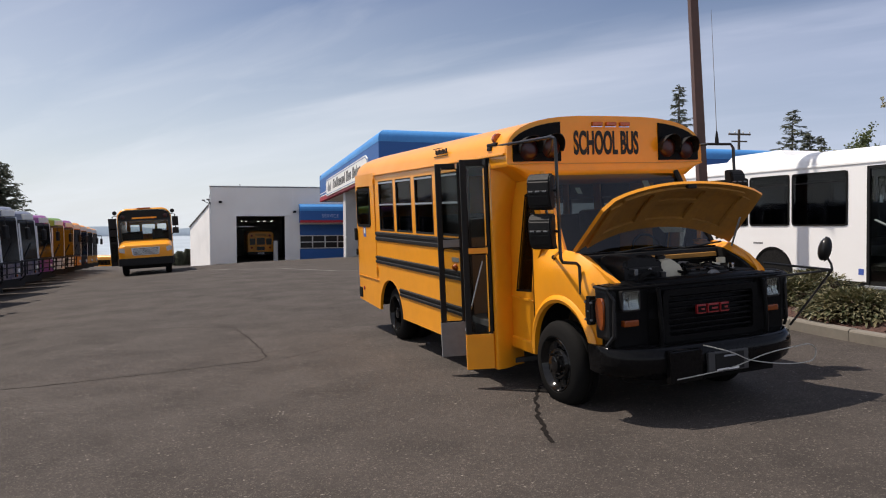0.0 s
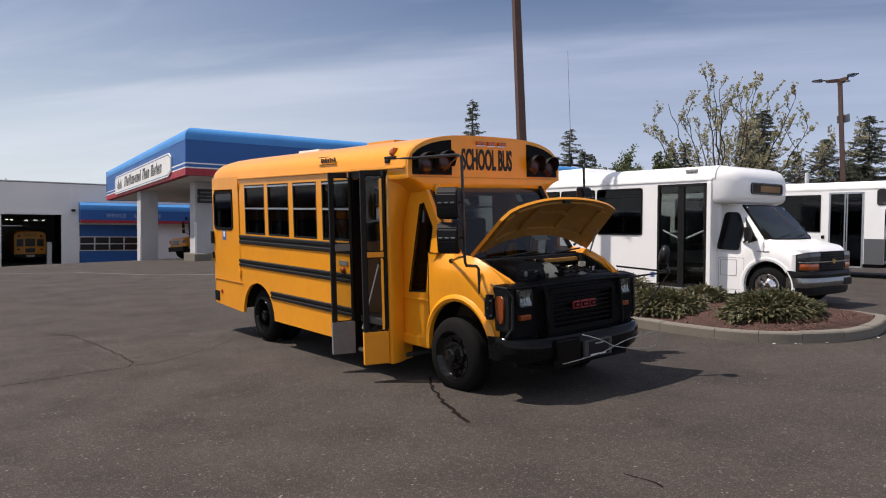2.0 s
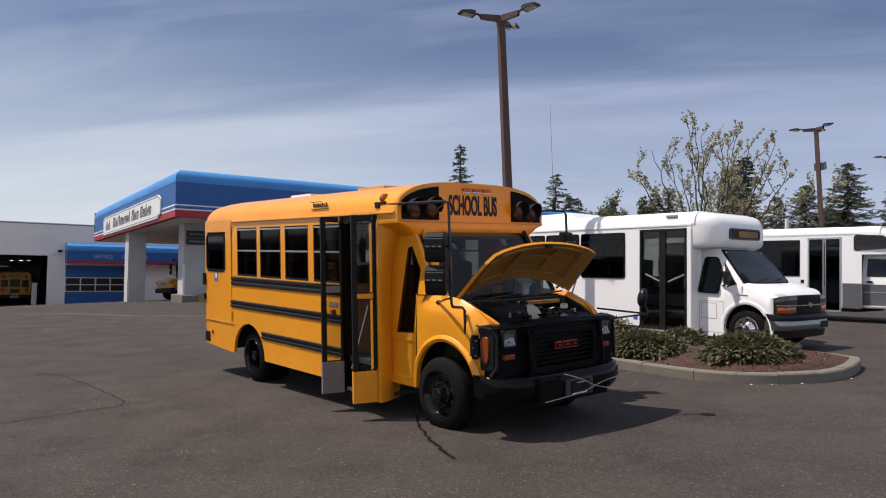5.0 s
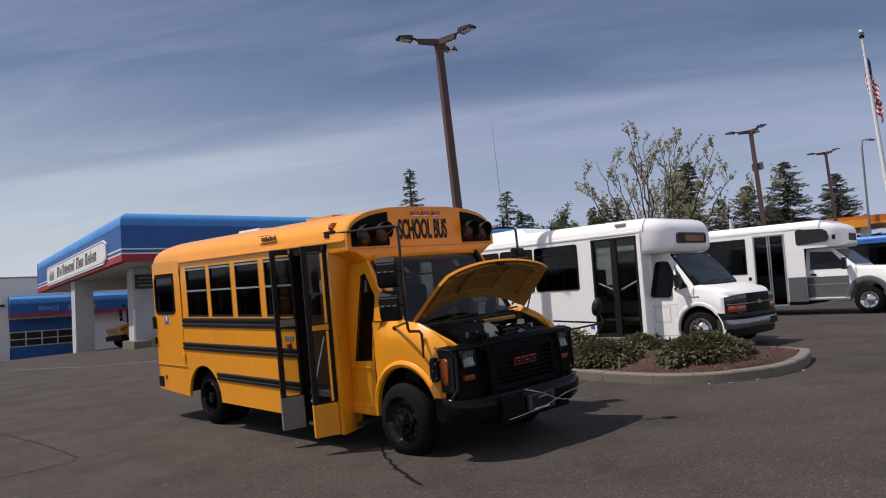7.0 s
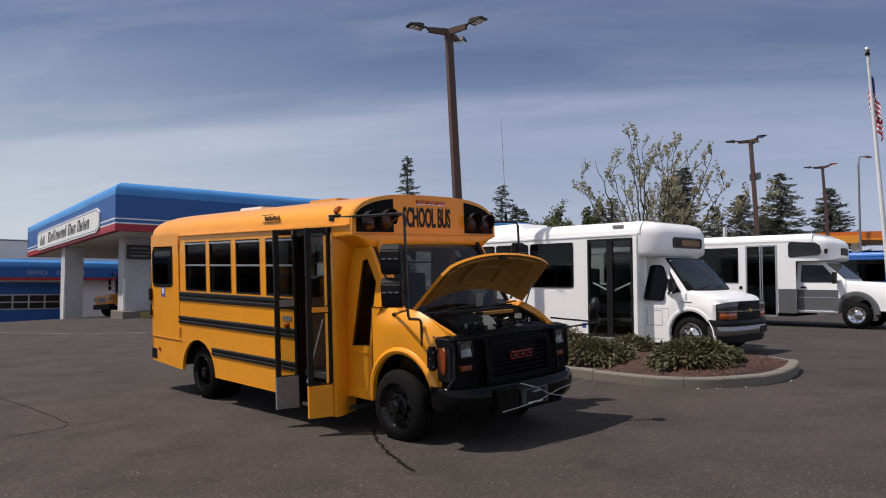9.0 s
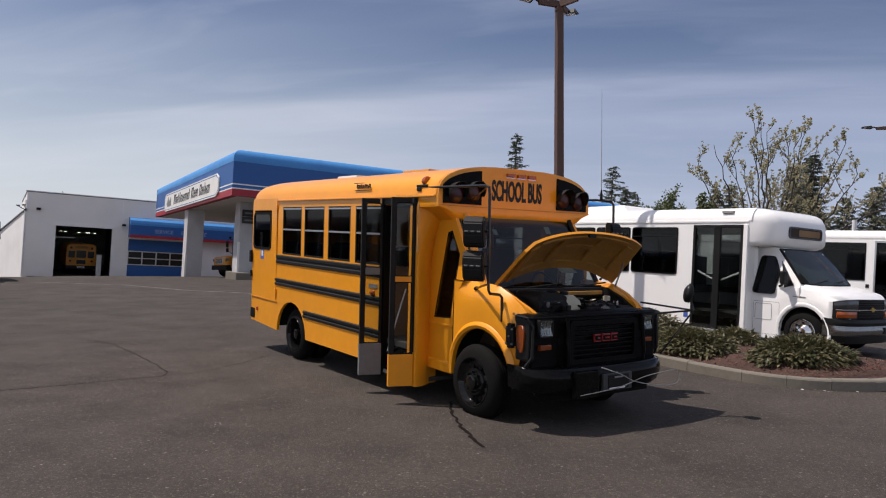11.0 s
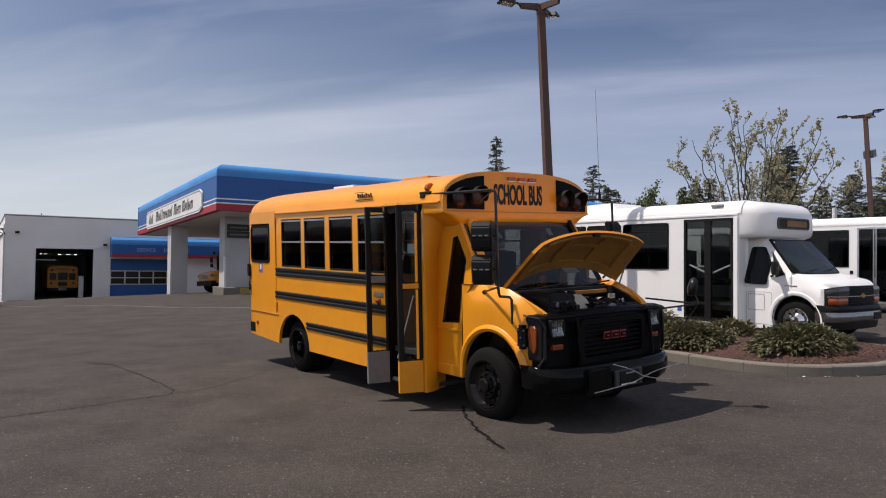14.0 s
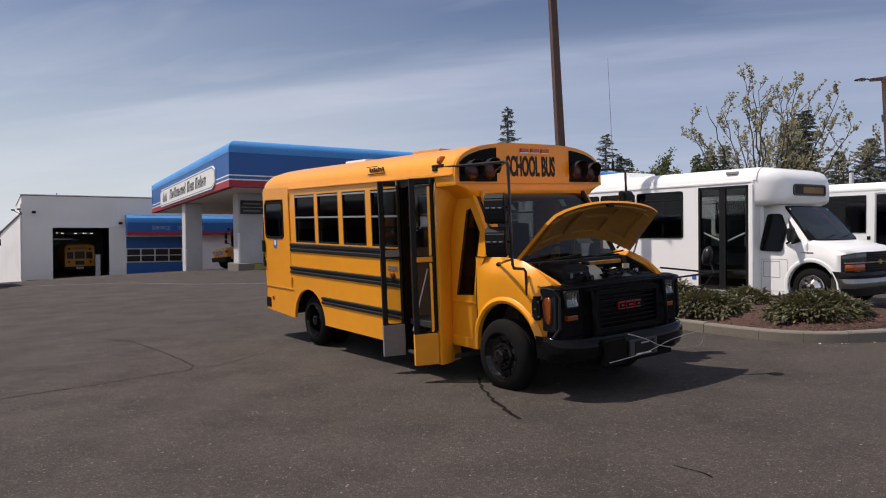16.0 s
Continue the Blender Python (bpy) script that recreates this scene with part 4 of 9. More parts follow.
def cab():
    """The van nose: doors, fenders, windscreen, engine bay, hood, grille and bumper."""
    # fairing between body and cab
    bm = bmesh.new()
    rows = []
    for z in (0.25, 0.45, 1.0, 1.3, 1.5, 1.6, 1.7, 1.8, 1.9, 1.98, 2.05, 2.11, 2.16, 2.205):
        k = max(0.0, (z - 1.45) / 0.76) ** 2.2
        sweep = [(-1.185 + 0.235 * u, 1.436 + 0.094 * u ** 1.8 - 0.26 * k * u, z) for u in (i / 10 for i in range(11))]
        rows.append([(-1.205, 1.60, z), (-1.205, 1.455, z), (-1.20, 1.441, z)] + sweep + [(-0.84, 1.555, z), (-0.84, 1.62, z)])
    bus("fairing", loft(bm, rows), yellow, BUS, smooth=True)
    bus("corner_trim", boxed(-1.211, -1.2, 1.432, 1.447, 1.70, 2.24, 0.003), sealant, BUS, "pale sealant along the corner")
    bus("fairing", loft(bmesh.new(), [[(-x, y, z) for x, y, z in r] for r in rows]), yellow, BUS, smooth=True)
    for sx in (-1, 1):
        # cab side with its sliver of window
        def X(z):
            return sx * (0.99 - 0.03 * max(0.0, z - 1.15))
        w = [(1.42, 1.0), (1.12, 1.02), (1.09, 1.2), (1.04, 1.48), (1.0, 1.70), (1.15, 1.95), (1.225, 1.93)]
        o = [(1.54, 0.47), (1.07, 0.47), (1.07, 1.435), (0.90, 1.445), (0.885, 1.72), (1.10, 2.09), (1.54, 2.09)]
        bm = bmesh.new()
        rows = [[bm.verts.new((X(z) - sx * t, y, z)) for y, z in loop] for loop, t in ((o, 0), (w, 0.012), (w, 0.05), (o, 0.05))]
        for k in range(4):
            p, q = rows[k], rows[(k + 1) % 4]
            for i in range(7):
                j = (i + 1) % 7
                bm.faces.new((p[i], p[j], q[j], q[i]))
        side = bus("cab_side", bm, yellow)
        bm = bmesh.new()
        rows = [[bm.verts.new((X(z) - sx * t, y, z)) for y, z in loop] for loop, t in ((o, 0.054), (w, 0.054), (w, 0.075), (o, 0.075))]
        for k in range(4):
            p, q = rows[k], rows[(k + 1) % 4]
            for i in range(7):
                j = (i + 1) % 7
                bm.faces.new((p[i], p[j], q[j], q[i]))
        bus("door_lining", bm, cabin, side, "dark inner lining")
        bm = bmesh.new()
        prism(bm, w, "x", 0, 0.004)
        for v in bm.verts:
            v.co.x += X(v.co.z) - sx * 0.03
        bus("pane", bm, glass_bus, side)
        bm = bmesh.new()
        cen = Vector((sum(p[0] for p in w) / 7, sum(p[1] for p in w) / 7))
        wi = [tuple(Vector(p) + (cen - Vector(p)).normalized() * 0.022) for p in w]
        ring(bm, w, wi, "x", -0.005, 0.005)
        for v in bm.verts:
            v.co.x += X(v.co.z) - sx * 0.016
        bus("gasket", bm, black_flat, side, "black window rubber")
        bus("sill_step", boxed(min(sx * 1.006, sx * 0.8), max(sx * 1.006, sx * 0.8), 1.06, 1.52, 0.44, 0.56, 0.022), yellow, side)
        bus("belt_crease", boxed(min(sx * 0.996, sx * 0.95), max(sx * 0.996, sx * 0.95), 1.075, 1.52, 0.925, 0.95, 0.006), yellow, side)
        # fender with a flared arch
        tops = ([-0.01, 0.05, 0.2, 0.42, 0.7, 1.06], [1.20, 1.25, 1.335, 1.42, 1.44, 1.435])
        stations = sorted(set([round(-0.01 + 1.07 * k / 34, 4) for k in range(35)] + [0.135, 0.145]))
        skin = [[], []]
        for y in stations:
            top = float(np.interp(y, *tops))
            d = 0.475 ** 2 - (y - 0.60) ** 2
            low = max(0.50 if y > 0.6 else 0.60, 0.52 + math.sqrt(d) * 1.0) if d > 0 else (0.47 if y > 0.6 else 0.60)
            nose = 0.17 * max(0.0, (0.30 - y) / 0.40) ** 2
            for layer, t in ((0, 0.0), (1, 0.03)):
                col = []
                for i in range(10):
                    f = i / 9
                    z = low + (top - low) * f
                    flush = min(1.0, max(0.0, (1.06 - y) / 0.30))
                    roll = 0.085 * max(0.0, (f - 0.62) / 0.38) ** 2.2 * flush
                    swell = 0.012 * math.sin(math.pi * min(1.0, f * 1.1)) * flush
                    col.append((sx * (0.985 - nose - roll + swell - t), y, z - (0.012 if layer and i == 9 else 0)))
                skin[layer].append(col)
        bm = bmesh.new()
        loft(bm, [a + b[::-1] for a, b in zip(*skin)])
        fender = bus("fender", bm, yellow, BUS, smooth=True)
        bus("door_seam", box(boxed(min(sx * 0.990, sx * 0.975), max(sx * 0.990, sx * 0.975), 1.058, 1.064, 0.66, 1.43), min(sx * 0.986, sx * 0.97), max(sx * 0.986, sx * 0.97), 0.90, 1.06, 1.434, 1.440), black_flat, fender)
        lip = []
        for a in range(-2, 182, 8):
            c, s = math.cos(radians(a)), math.sin(radians(a))
            base = (0.60, 0.52)
            lip.append([(sx * d, base[0] + (0.465 + e) * c, base[1] + (0.465 + e) * s) for d, e in ((0.975, 0.075), (1.0, 0.055), (1.012, 0.025), (1.0, -0.005), (0.95, -0.005))])
        bus("arch_lip", loft(bmesh.new(), lip), yellow, fender, smooth=True)
        bus("inner_arch", loft(bmesh.new(), [[(sx * d, 0.60 + 0.50 * math.cos(radians(a)), 0.55 + 0.51 * math.sin(radians(a))) for d in (0.95, 0.6)] for a in range(-5, 190, 15)], False, False), cavity, fender)
        bus("inner_fender", prismed([(0.8, 0.95), (0.8, 1.40), (0.42, 1.38), (0.20, 1.29), (0.05, 1.20), (-0.03, 1.12), (-0.03, 0.95)], "x", sx * 0.80, sx * 0.76), cavity, fender)
        bus("fender_top", loft(bmesh.new(), [[(sx * a, y, z), (sx * i, y, z - 0.03), (sx * i, y, z - 0.06), (sx * a, y, z - 0.04)] for y, z, a, i in ((0.8, 1.435, 0.905, 0.78), (0.42, 1.415, 0.905, 0.79), (0.20, 1.33, 0.90, 0.82), (0.05, 1.245, 0.87, 0.83), (-0.01, 1.205, 0.85, 0.83))]), yellow, fender)
        # corner lamp
        x0 = sx * 0.985
        bm = prismed(soften([(-0.066, 1.06), (-0.05, 1.095), (0.03, 1.09), (0.042, 1.02), (0.022, 0.89), (-0.005, 0.835), (-0.045, 0.838), (-0.06, 0.90)], 0.016, 2), "x", sx * 0.93, sx * 1.016)
        bmesh.ops.bevel(bm, geom=[e for e in bm.edges if all(abs(v.co.x) > 1.0 for v in e.verts)], offset=0.014, segments=3, affect="EDGES", profile=0.6)
        lamp = bus("corner_lamp", bm, amber_dull, BUS, "tall amber corner lamp", smooth=True)
        bus("lamp_housing", boxed(min(sx * 0.90, sx * 0.998), max(sx * 0.90, sx * 0.998), -0.115, 0.075, 0.76, 1.165, 0.03), black_matt, lamp, "black plastic lamp housing")
        bus("lamp_guard", tubed([(sx * 0.96, 0.14, 1.18), (sx * 1.03, 0.02, 1.18), (sx * 1.0, -0.10, 1.17), (sx * 0.96, -0.13, 1.08), (sx * 0.97, -0.13, 0.80), (sx * 1.0, -0.08, 0.72)], 0.014, 8), black_gloss, lamp)
        bus("side_bracket", box(boxed(min(sx * 1.005, sx * 0.95), max(sx * 1.005, sx * 0.95), 0.09, 0.20, 0.88, 1.06, 0.008), min(sx * 1.012, sx * 0.95), max(sx * 1.012, sx * 0.95), 0.12, 0.17, 0.86, 1.09), black_matt)
        for yy, zz in ((0.105, 0.90), (0.105, 1.04), (0.185, 0.90), (0.185, 1.04), (0.145, 0.97)):
            bus("bracket_bolt", lathed([(sx * 0.018, 0.004), (sx * 0.012, 0.009), (0, 0.01)], (sx * 1.005, yy, zz), "x", 8), grey_metal)
    # windscreen and pillars
    a = [(-0.88, 0.62, 1.44), (0.88, 0.62, 1.44), (0.80, 1.06, 2.08), (-0.80, 1.06, 2.08)]
    rows = []
    for k in range(9):
        f = -1 + 2 * k / 8
        bow = 0.10 * (1 - f * f)
        rows.append([(0.885 * f, 0.625 - bow, 1.365), (0.80 * f, 1.08 - bow * 0.7, 2.10)])
    pane = loft(bmesh.new(), rows, False, False)
    bus("windscreen", pane, glass_screen, smooth=True)
    for sx in (-1, 1):
        bus("pillar", tubed([(sx * 0.90, 0.66, 1.40), (sx * 0.86, 0.9, 1.80), (sx * 0.83, 1.08, 2.12)], 0.042 if sx < 0 else 0.03, 8), yellow if sx < 0 else black_matt)
    bus("cowl", boxed(-0.9, 0.9, 0.46, 0.64, 1.28, 1.385, 0.03), black_matt)
    for x in (-0.45, 0.3):
        bus("wiper", tubed([(x, 0.50, 1.385), (x + 0.55, 0.50, 1.43)], 0.009, 6), black_matt)
    sheet = [(0.24, 0.715, 1.435), (0.49, 0.715, 1.431), (0.43, 0.745, 1.487), (0.20, 0.745, 1.493)]
    part("paper_notice", loft(bmesh.new(), [sheet, [(x, y + 0.002, z - 0.001) for x, y, z in sheet]]), paper, BUS, "pale paper notice behind the windscreen")
    for x0, x1, z0, z1, f0 in ((-0.53, -0.47, 1.92, 1.98, -0.55), (0.31, 0.39, 1.95, 2.03, 0.4)):
        y = 1.08 - 0.05 * (1 - f0 * f0) - 0.62 * (2.1 - (z0 + z1) / 2)
        bm = loft(bmesh.new(), [[(x0, y - 0.026, z0), (x1, y - 0.026, z0), (x1, y + 0.026, z1), (x0, y + 0.026, z1)], [(x0, y - 0.024, z0), (x1, y - 0.024, z0), (x1, y + 0.028, z1), (x0, y + 0.028, z1)]])
        bus("windscreen_sticker", bm, paper, BUS, "pale inspection sticker on the windscreen")
    bus("dash_top", boxed(-0.86, 0.86, 0.66, 1.05, 1.27, 1.33, 0.03), bracket_grey)
    # engine bay
    bay = bus("engine_bay", box(box(boxed(-0.78, 0.78, 0.5, 0.54, 0.75, 1.40), -0.78, 0.78, -0.06, 0.5, 0.72, 0.76), -0.80, 0.80, -0.10, -0.02, 0.75, 1.19, 0.01), black_deep)
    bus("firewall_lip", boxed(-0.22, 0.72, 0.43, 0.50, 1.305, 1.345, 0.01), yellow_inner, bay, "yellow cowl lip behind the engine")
    lid = prismed(soften([(-0.70, 1.10), (-0.36, 1.10), (-0.29, 1.22), (-0.27, 1.30), (-0.34, 1.365), (-0.62, 1.385), (-0.70, 1.34)], 0.04), "y", 0.05, 0.42)
    bmesh.ops.bevel(lid, geom=[e for e in lid.edges if abs(e.verts[0].co.y - e.verts[1].co.y) < 0.01], offset=0.025, segments=3, affect="EDGES")
    airbox = bus("air_filter_box", lid, black_matt, bay, "black air filter box", smooth=True)
    for k in range(4):
        bus("filter_rib", boxed(-0.66, -0.34, 0.042, 0.052, 1.15 + 0.045 * k, 1.165 + 0.045 * k), black_gloss, airbox)
    for x in (-0.60, -0.45):
        bus("filter_clip", boxed(x, x + 0.03, 0.03, 0.055, 1.24, 1.29, 0.004), grey_metal, airbox)
    bus("hose", tubed([(-0.62, -0.02, 1.16), (-0.60, -0.05, 1.24), (-0.5, -0.04, 1.27), (-0.4, 0.02, 1.24)], 0.022, 8), black_flat, bay)
    tank = bus("coolant_tank", prismed([(-0.28, 1.03), (0.03, 1.03), (0.05, 1.15), (0.0, 1.21), (-0.05, 1.29), (-0.15, 1.345), (-0.25, 1.335), (-0.29, 1.2)], "y", 0.10, 0.30), reservoir, bay, "milky plastic coolant tank")
    bus("cap", lathed([(0, 0.045), (0.03, 0.045), (0.035, 0.03)], (-0.18, 0.2, 1.34), "z", 16), black_matt, tank)
    eng = bus("engine_cover", boxed(-0.04, 0.46, 0.0, 0.5, 0.98, 1.24, 0.05), black_matt, bay, "black engine cover")
    for k in range(4):
        bus("cover_rib", boxed(0.0 + 0.11 * k, 0.06 + 0.11 * k, 0.02, 0.46, 1.235, 1.255, 0.006), black_gloss, eng)
    duct = [(-0.46, 0.10 + 0.022 * k, 1.325 + 0.012 * math.sin(k * 0.4)) for k in range(3)] + [(-0.42 + 0.035 * k, 0.17 + 0.016 * k, 1.335 - 0.001 * k * k) for k in range(13)]
    bus("intake_duct", tubed(duct, [0.058 if k % 2 else 0.05 for k in range(len(duct))], 12), black_flat, bay, "ribbed black intake duct")
    rnd = random.Random(44)
    for k in range(9):
        x, y = rnd.uniform(-0.05, 0.65), rnd.uniform(0.02, 0.40)
        pts = [(x, y, 1.20), (x + rnd.uniform(-0.12, 0.12), y + rnd.uniform(-0.08, 0.08), 1.25 + rnd.uniform(0, 0.03)), (x + rnd.uniform(-0.25, 0.25), y + rnd.uniform(-0.1, 0.1), 1.18)]
        bus("cable", tubed(pts, rnd.choice((0.006, 0.009, 0.014)), 6), black_flat, bay)
    for x, y, r, h, mat in ((0.30, 0.12, 0.035, 1.275, black_matt), (0.18, 0.30, 0.05, 1.29, grey_metal), (0.62, 0.16, 0.03, 1.265, chrome), (0.42, 0.08, 0.045, 1.26, cavity), (-0.34, -0.01, 0.028, 1.26, black_gloss), (0.68, 0.34, 0.04, 1.30, reservoir)):
        bus("filler_cap", lathed([(h - 0.05, r), (h - 0.006, r), (h, r * 0.8)], (x, y, 0), "z", 14), mat, bay)
    bus("belt_pulley", lathed([(-0.02, 0.07), (0.0, 0.075), (0.02, 0.07)], (0.22, -0.02, 1.17), "y", 18), grey_metal, bay)
    bus("brake_fluid_jar", boxed(0.50, 0.62, 0.28, 0.44, 1.12, 1.26, 0.02), reservoir, bay)
    bus("fuse_box", boxed(0.52, 0.74, 0.02, 0.24, 1.05, 1.22, 0.02), black_matt, bay)
    bus("label_plate", boxed(0.0, 0.12, -0.075, -0.035, 1.196, 1.2), sticker_white, bay)
    for k in range(3):
        bus("cable", tubed([(-0.3 + 0.3 * k, 0.4, 1.18), (-0.2 + 0.28 * k, 0.2, 1.28), (0.05 + 0.25 * k, 0.02, 1.2)], 0.012, 6), black_flat, bay)
    # hood, raised on its hinges
    def hood_surface(d, t):
        """Rows from the hinge to the tip; t is the depth below the outer skin."""
        rows = []
        for k in range(13):
            u = k / 12
            row = []
            for i in range(17):
                f = -1 + 2 * i / 16
                a = abs(f)
                low_z = 1.640 - 0.20 * a ** 2.3
                tip_z = 1.992 - (0.155 if f < 0 else 0.10) * a ** 2.2 - (0.05 if f < 0 else 0.02) * max(0.0, a - 0.85) / 0.15
                z = low_z + (tip_z - low_z) * u + 0.035 * math.sin(math.pi * u) * (1 - a ** 4)
                y = 0.47 - 0.40 * u - 0.05 * u * (1 - a ** 2) + 0.05 * max(0.0, a - 0.75) * u
                row.append((f * d * (0.90 - 0.03 * u) + 0.02 + 0.05 * max(0.0, f) * u - 0.045 * max(0.0, -f), y - 0.66 * t, z - 0.74 * t))
            rows.append(row)
        return rows
    top, low = hood_surface(1.0, 0.0), hood_surface(0.985, 0.028)
    bm = bmesh.new()
    grids = [[[bm.verts.new(p) for p in r] for r in g] for g in (top, low)]
    lining = bmesh.new()
    under = [[lining.verts.new(p) for p in r] for r in low]
    for b, g in ((bm, grids[0]), (lining, under)):
        for j in range(12):
            for i in range(16):
                b.faces.new((g[j][i], g[j][i + 1], g[j + 1][i + 1], g[j + 1][i]))
    t, l = grids
    for j in range(12):
        for i in (0, 16):
            bm.faces.new((t[j][i], t[j + 1][i], l[j + 1][i], l[j][i]))
    for i in range(16):
        for j in (0, 12):
            bm.faces.new((t[j][i], t[j][i + 1], l[j][i + 1], l[j][i]))
    hood = bus("hood", bm, yellow, BUS, "open yellow hood with bare underside", smooth=True)
    bus("inner_panel", lining, yellow_inner, hood, "dull brown-yellow underside panel", smooth=True)
    deeper = hood_surface(0.985, 0.055)
    deep2 = hood_surface(0.985, 0.030)
    def rib(js, iis):
        b2 = bmesh.new()
        ga = [[b2.verts.new(deeper[j][i]) for i in iis] for j in js]
        gb = [[b2.verts.new(deep2[j][i]) for i in iis] for j in js]
        for g in (ga, gb):
            for j in range(len(js) - 1):
                for i in range(len(iis) - 1):
                    b2.faces.new((g[j][i], g[j][i + 1], g[j + 1][i + 1], g[j + 1][i]))
        for j in range(len(js) - 1):
            for i in (0, -1):
                b2.faces.new((ga[j][i], ga[j + 1][i], gb[j + 1][i], gb[j][i]))
        for i in range(len(iis) - 1):
            for j in (0, -1):
                b2.faces.new((ga[j][i], ga[j][i + 1], gb[j][i + 1], gb[j][i]))
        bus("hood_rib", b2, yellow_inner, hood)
    rib([0, 1, 2], list(range(1, 16)))
    rib([10, 11], list(range(2, 15)))
    for i0 in (1, 5, 10, 14):
        rib(list(range(2, 11)), [i0, i0 + 1])
    rib([6, 7], list(range(6, 11)))
    bus("hood_latch", boxed(-0.02, 0.08, 0.0, 0.04, 1.93, 1.965, 0.008), black_matt, hood)
    bus("hood_strut", tubed([(0.80, 0.32, 1.40), (0.81, 0.22, 1.66)], 0.009, 6), grey_metal, hood)
    # grille panel
    pan = bmesh.new()
    rows = []
    for k in range(13):
        f = -1 + 2 * k / 12
        y = -0.11 + 0.10 * abs(f) ** 3
        rows.append([(0.95 * f, y, 0.66), (0.95 * f, y - 0.02, 0.9), (0.95 * f, y + 0.01, 1.16), (0.93 * f, y + 0.08, 1.185), (0.93 * f, y + 0.12, 0.66)])
    loft(pan, rows)
    g = bus("grille", pan, black_deep, BUS, "black grille panel")
    surround = ring(bmesh.new(), rounded(-0.50, 0.56, 0.70, 1.13, 0.05), rounded(-0.44, 0.50, 0.76, 1.08, 0.03), "y", -0.185, -0.10)
    bus("grille_surround", surround, black_deep, g)
    for k in range(7):
        z = 0.785 + 0.045 * k
        bus("grille_bar", boxed(-0.44, 0.50, -0.165, -0.12, z, z + 0.016, 0.004), black_deep, g)
    # red badge: three plain letter-sized blocks in a bright rim
    for x, w in ((-0.145, 0.10), (-0.025, 0.125), (0.115, 0.10)):
        b = bus("badge", boxed(x, x + w, -0.196, -0.17, 0.915, 0.992, 0.006), red_badge, g, "red badge block")
        bus("badge_fill", boxed(x + 0.008, x + w - 0.008, -0.2, -0.194, 0.929, 0.978), black_deep, b)
        bus("badge_slot", boxed(x + 0.04, x + w - 0.022, -0.2015, -0.199, 0.946, 0.961), red_badge, b)
    for sx in (-1, 1):
        x0, x1 = (-0.892, -0.728) if sx < 0 else (0.70, 0.84)
        yb = -0.128
        surround = ring(bmesh.new(), rounded(x0 - 0.012, x1 + 0.012, 0.988, 1.157, 0.03), rounded(x0, x1, 1.0, 1.145, 0.02), "y", yb - 0.036, yb + 0.03)
        h = bus("headlamp", surround, black_gloss, BUS, "rectangular headlamp in a black bezel")
        # shallow reflector with upright flutes behind a clear lens
        rows = []
        for k in range(13):
            f = -1 + 2 * k / 12
            rows.append([(x0 + (x1 - x0) * (f + 1) / 2, yb + 0.012 - 0.026 * f * f + (0.004 if k % 2 else 0.0) - 0.026 * ((j - 3) / 3) ** 2, 1.0 + 0.145 * j / 6) for j in range(7)])
        bus("reflector", loft(bmesh.new(), rows, False, False), lamp_reflector, h)
        bus("lens", prismed(rounded(x0, x1, 1.0, 1.145, 0.02), "y", yb - 0.034, yb - 0.031), glass_clear, h)
        bus("bulb", lathed([(-0.012, 0.008), (0.0, 0.014)], ((x0 + x1) / 2 - 0.01, yb - 0.006, 1.075), "y", 12), lamp_glass, h)
        bus("turn_lamp", boxed(x0 + 0.01, x1 - 0.005, yb - 0.034, yb + 0.02, 0.868, 0.918, 0.01), amber_dull, h)
    for sx in (-1, 1):
        bus("lamp_panel", boxed(min(sx * 0.58, sx * 0.955), max(sx * 0.58, sx * 0.955), -0.115, 0.03, 0.60, 1.19, 0.035), black_deep, g, "black plastic panel round the headlamp")
    header = []
    for k in range(17):
        f = -1 + 2 * k / 16
        y = -0.12 + 0.10 * abs(f) ** 3
        header.append([(0.95 * f, y + d, z - 0.03 * abs(f) ** 4) for d, z in ((-0.01, 1.11), (-0.012, 1.15), (0.004, 1.185), (0.035, 1.208), (0.09, 1.216), (0.15, 1.205), (0.15, 1.11))])
    bus("nose_header", loft(bmesh.new(), header), black_deep, g, "rounded black header panel over the grille", smooth=True)
    # brush guard uprights
    for x in (-0.55, 0.62):
        bus("guard_upright", tubed([(x, -0.20, 0.60), (x, -0.22, 0.8), (x, -0.19, 1.14), (x, -0.12, 1.18)], 0.02, 8), black_deep, g)
    for z, k in ((1.168, 0.0),):
        bar = [(-1.0, -0.06, z), (-0.97, -0.145, z)] + [(x, -0.205 + 0.05 * abs(x) ** 3 - k, z + 0.012 * (1 - x * x)) for x in (-0.85, -0.6, -0.3, 0.0, 0.3, 0.6, 0.85)] + [(0.96, -0.14, z), (0.99, -0.05, z)]
        bus("guard_bar", tubed(bar, 0.013, 8), black_deep, g, "black tubular brush guard bar")
    # bumper: wraps round the corners
    rows = []
    for k in range(25):
        f = -1 + 2 * k / 24
        x = 1.03 * math.sin(f * math.pi / 2)
        a = abs(x / 1.031)
        y = -0.33 + 0.33 * (1 - math.sqrt(1 - a ** 4.5))
        low = 0.435 + 0.06 * a ** 3
        rows.append([(x, y + 0.14, low + 0.01), (x, y + 0.06, low), (x, y + 0.025, low + 0.03), (x, y + 0.004, low + 0.08), (x, y - 0.006, 0.57), (x, y - 0.006, 0.63), (x, y + 0.004, 0.668), (x, y + 0.022, 0.695), (x, y + 0.055, 0.71), (x, y + 0.16, 0.715)])
    bump = bus("front_bumper", loft(bmesh.new(), rows), bumper_black, BUS, "black steel front bumper", smooth=True)
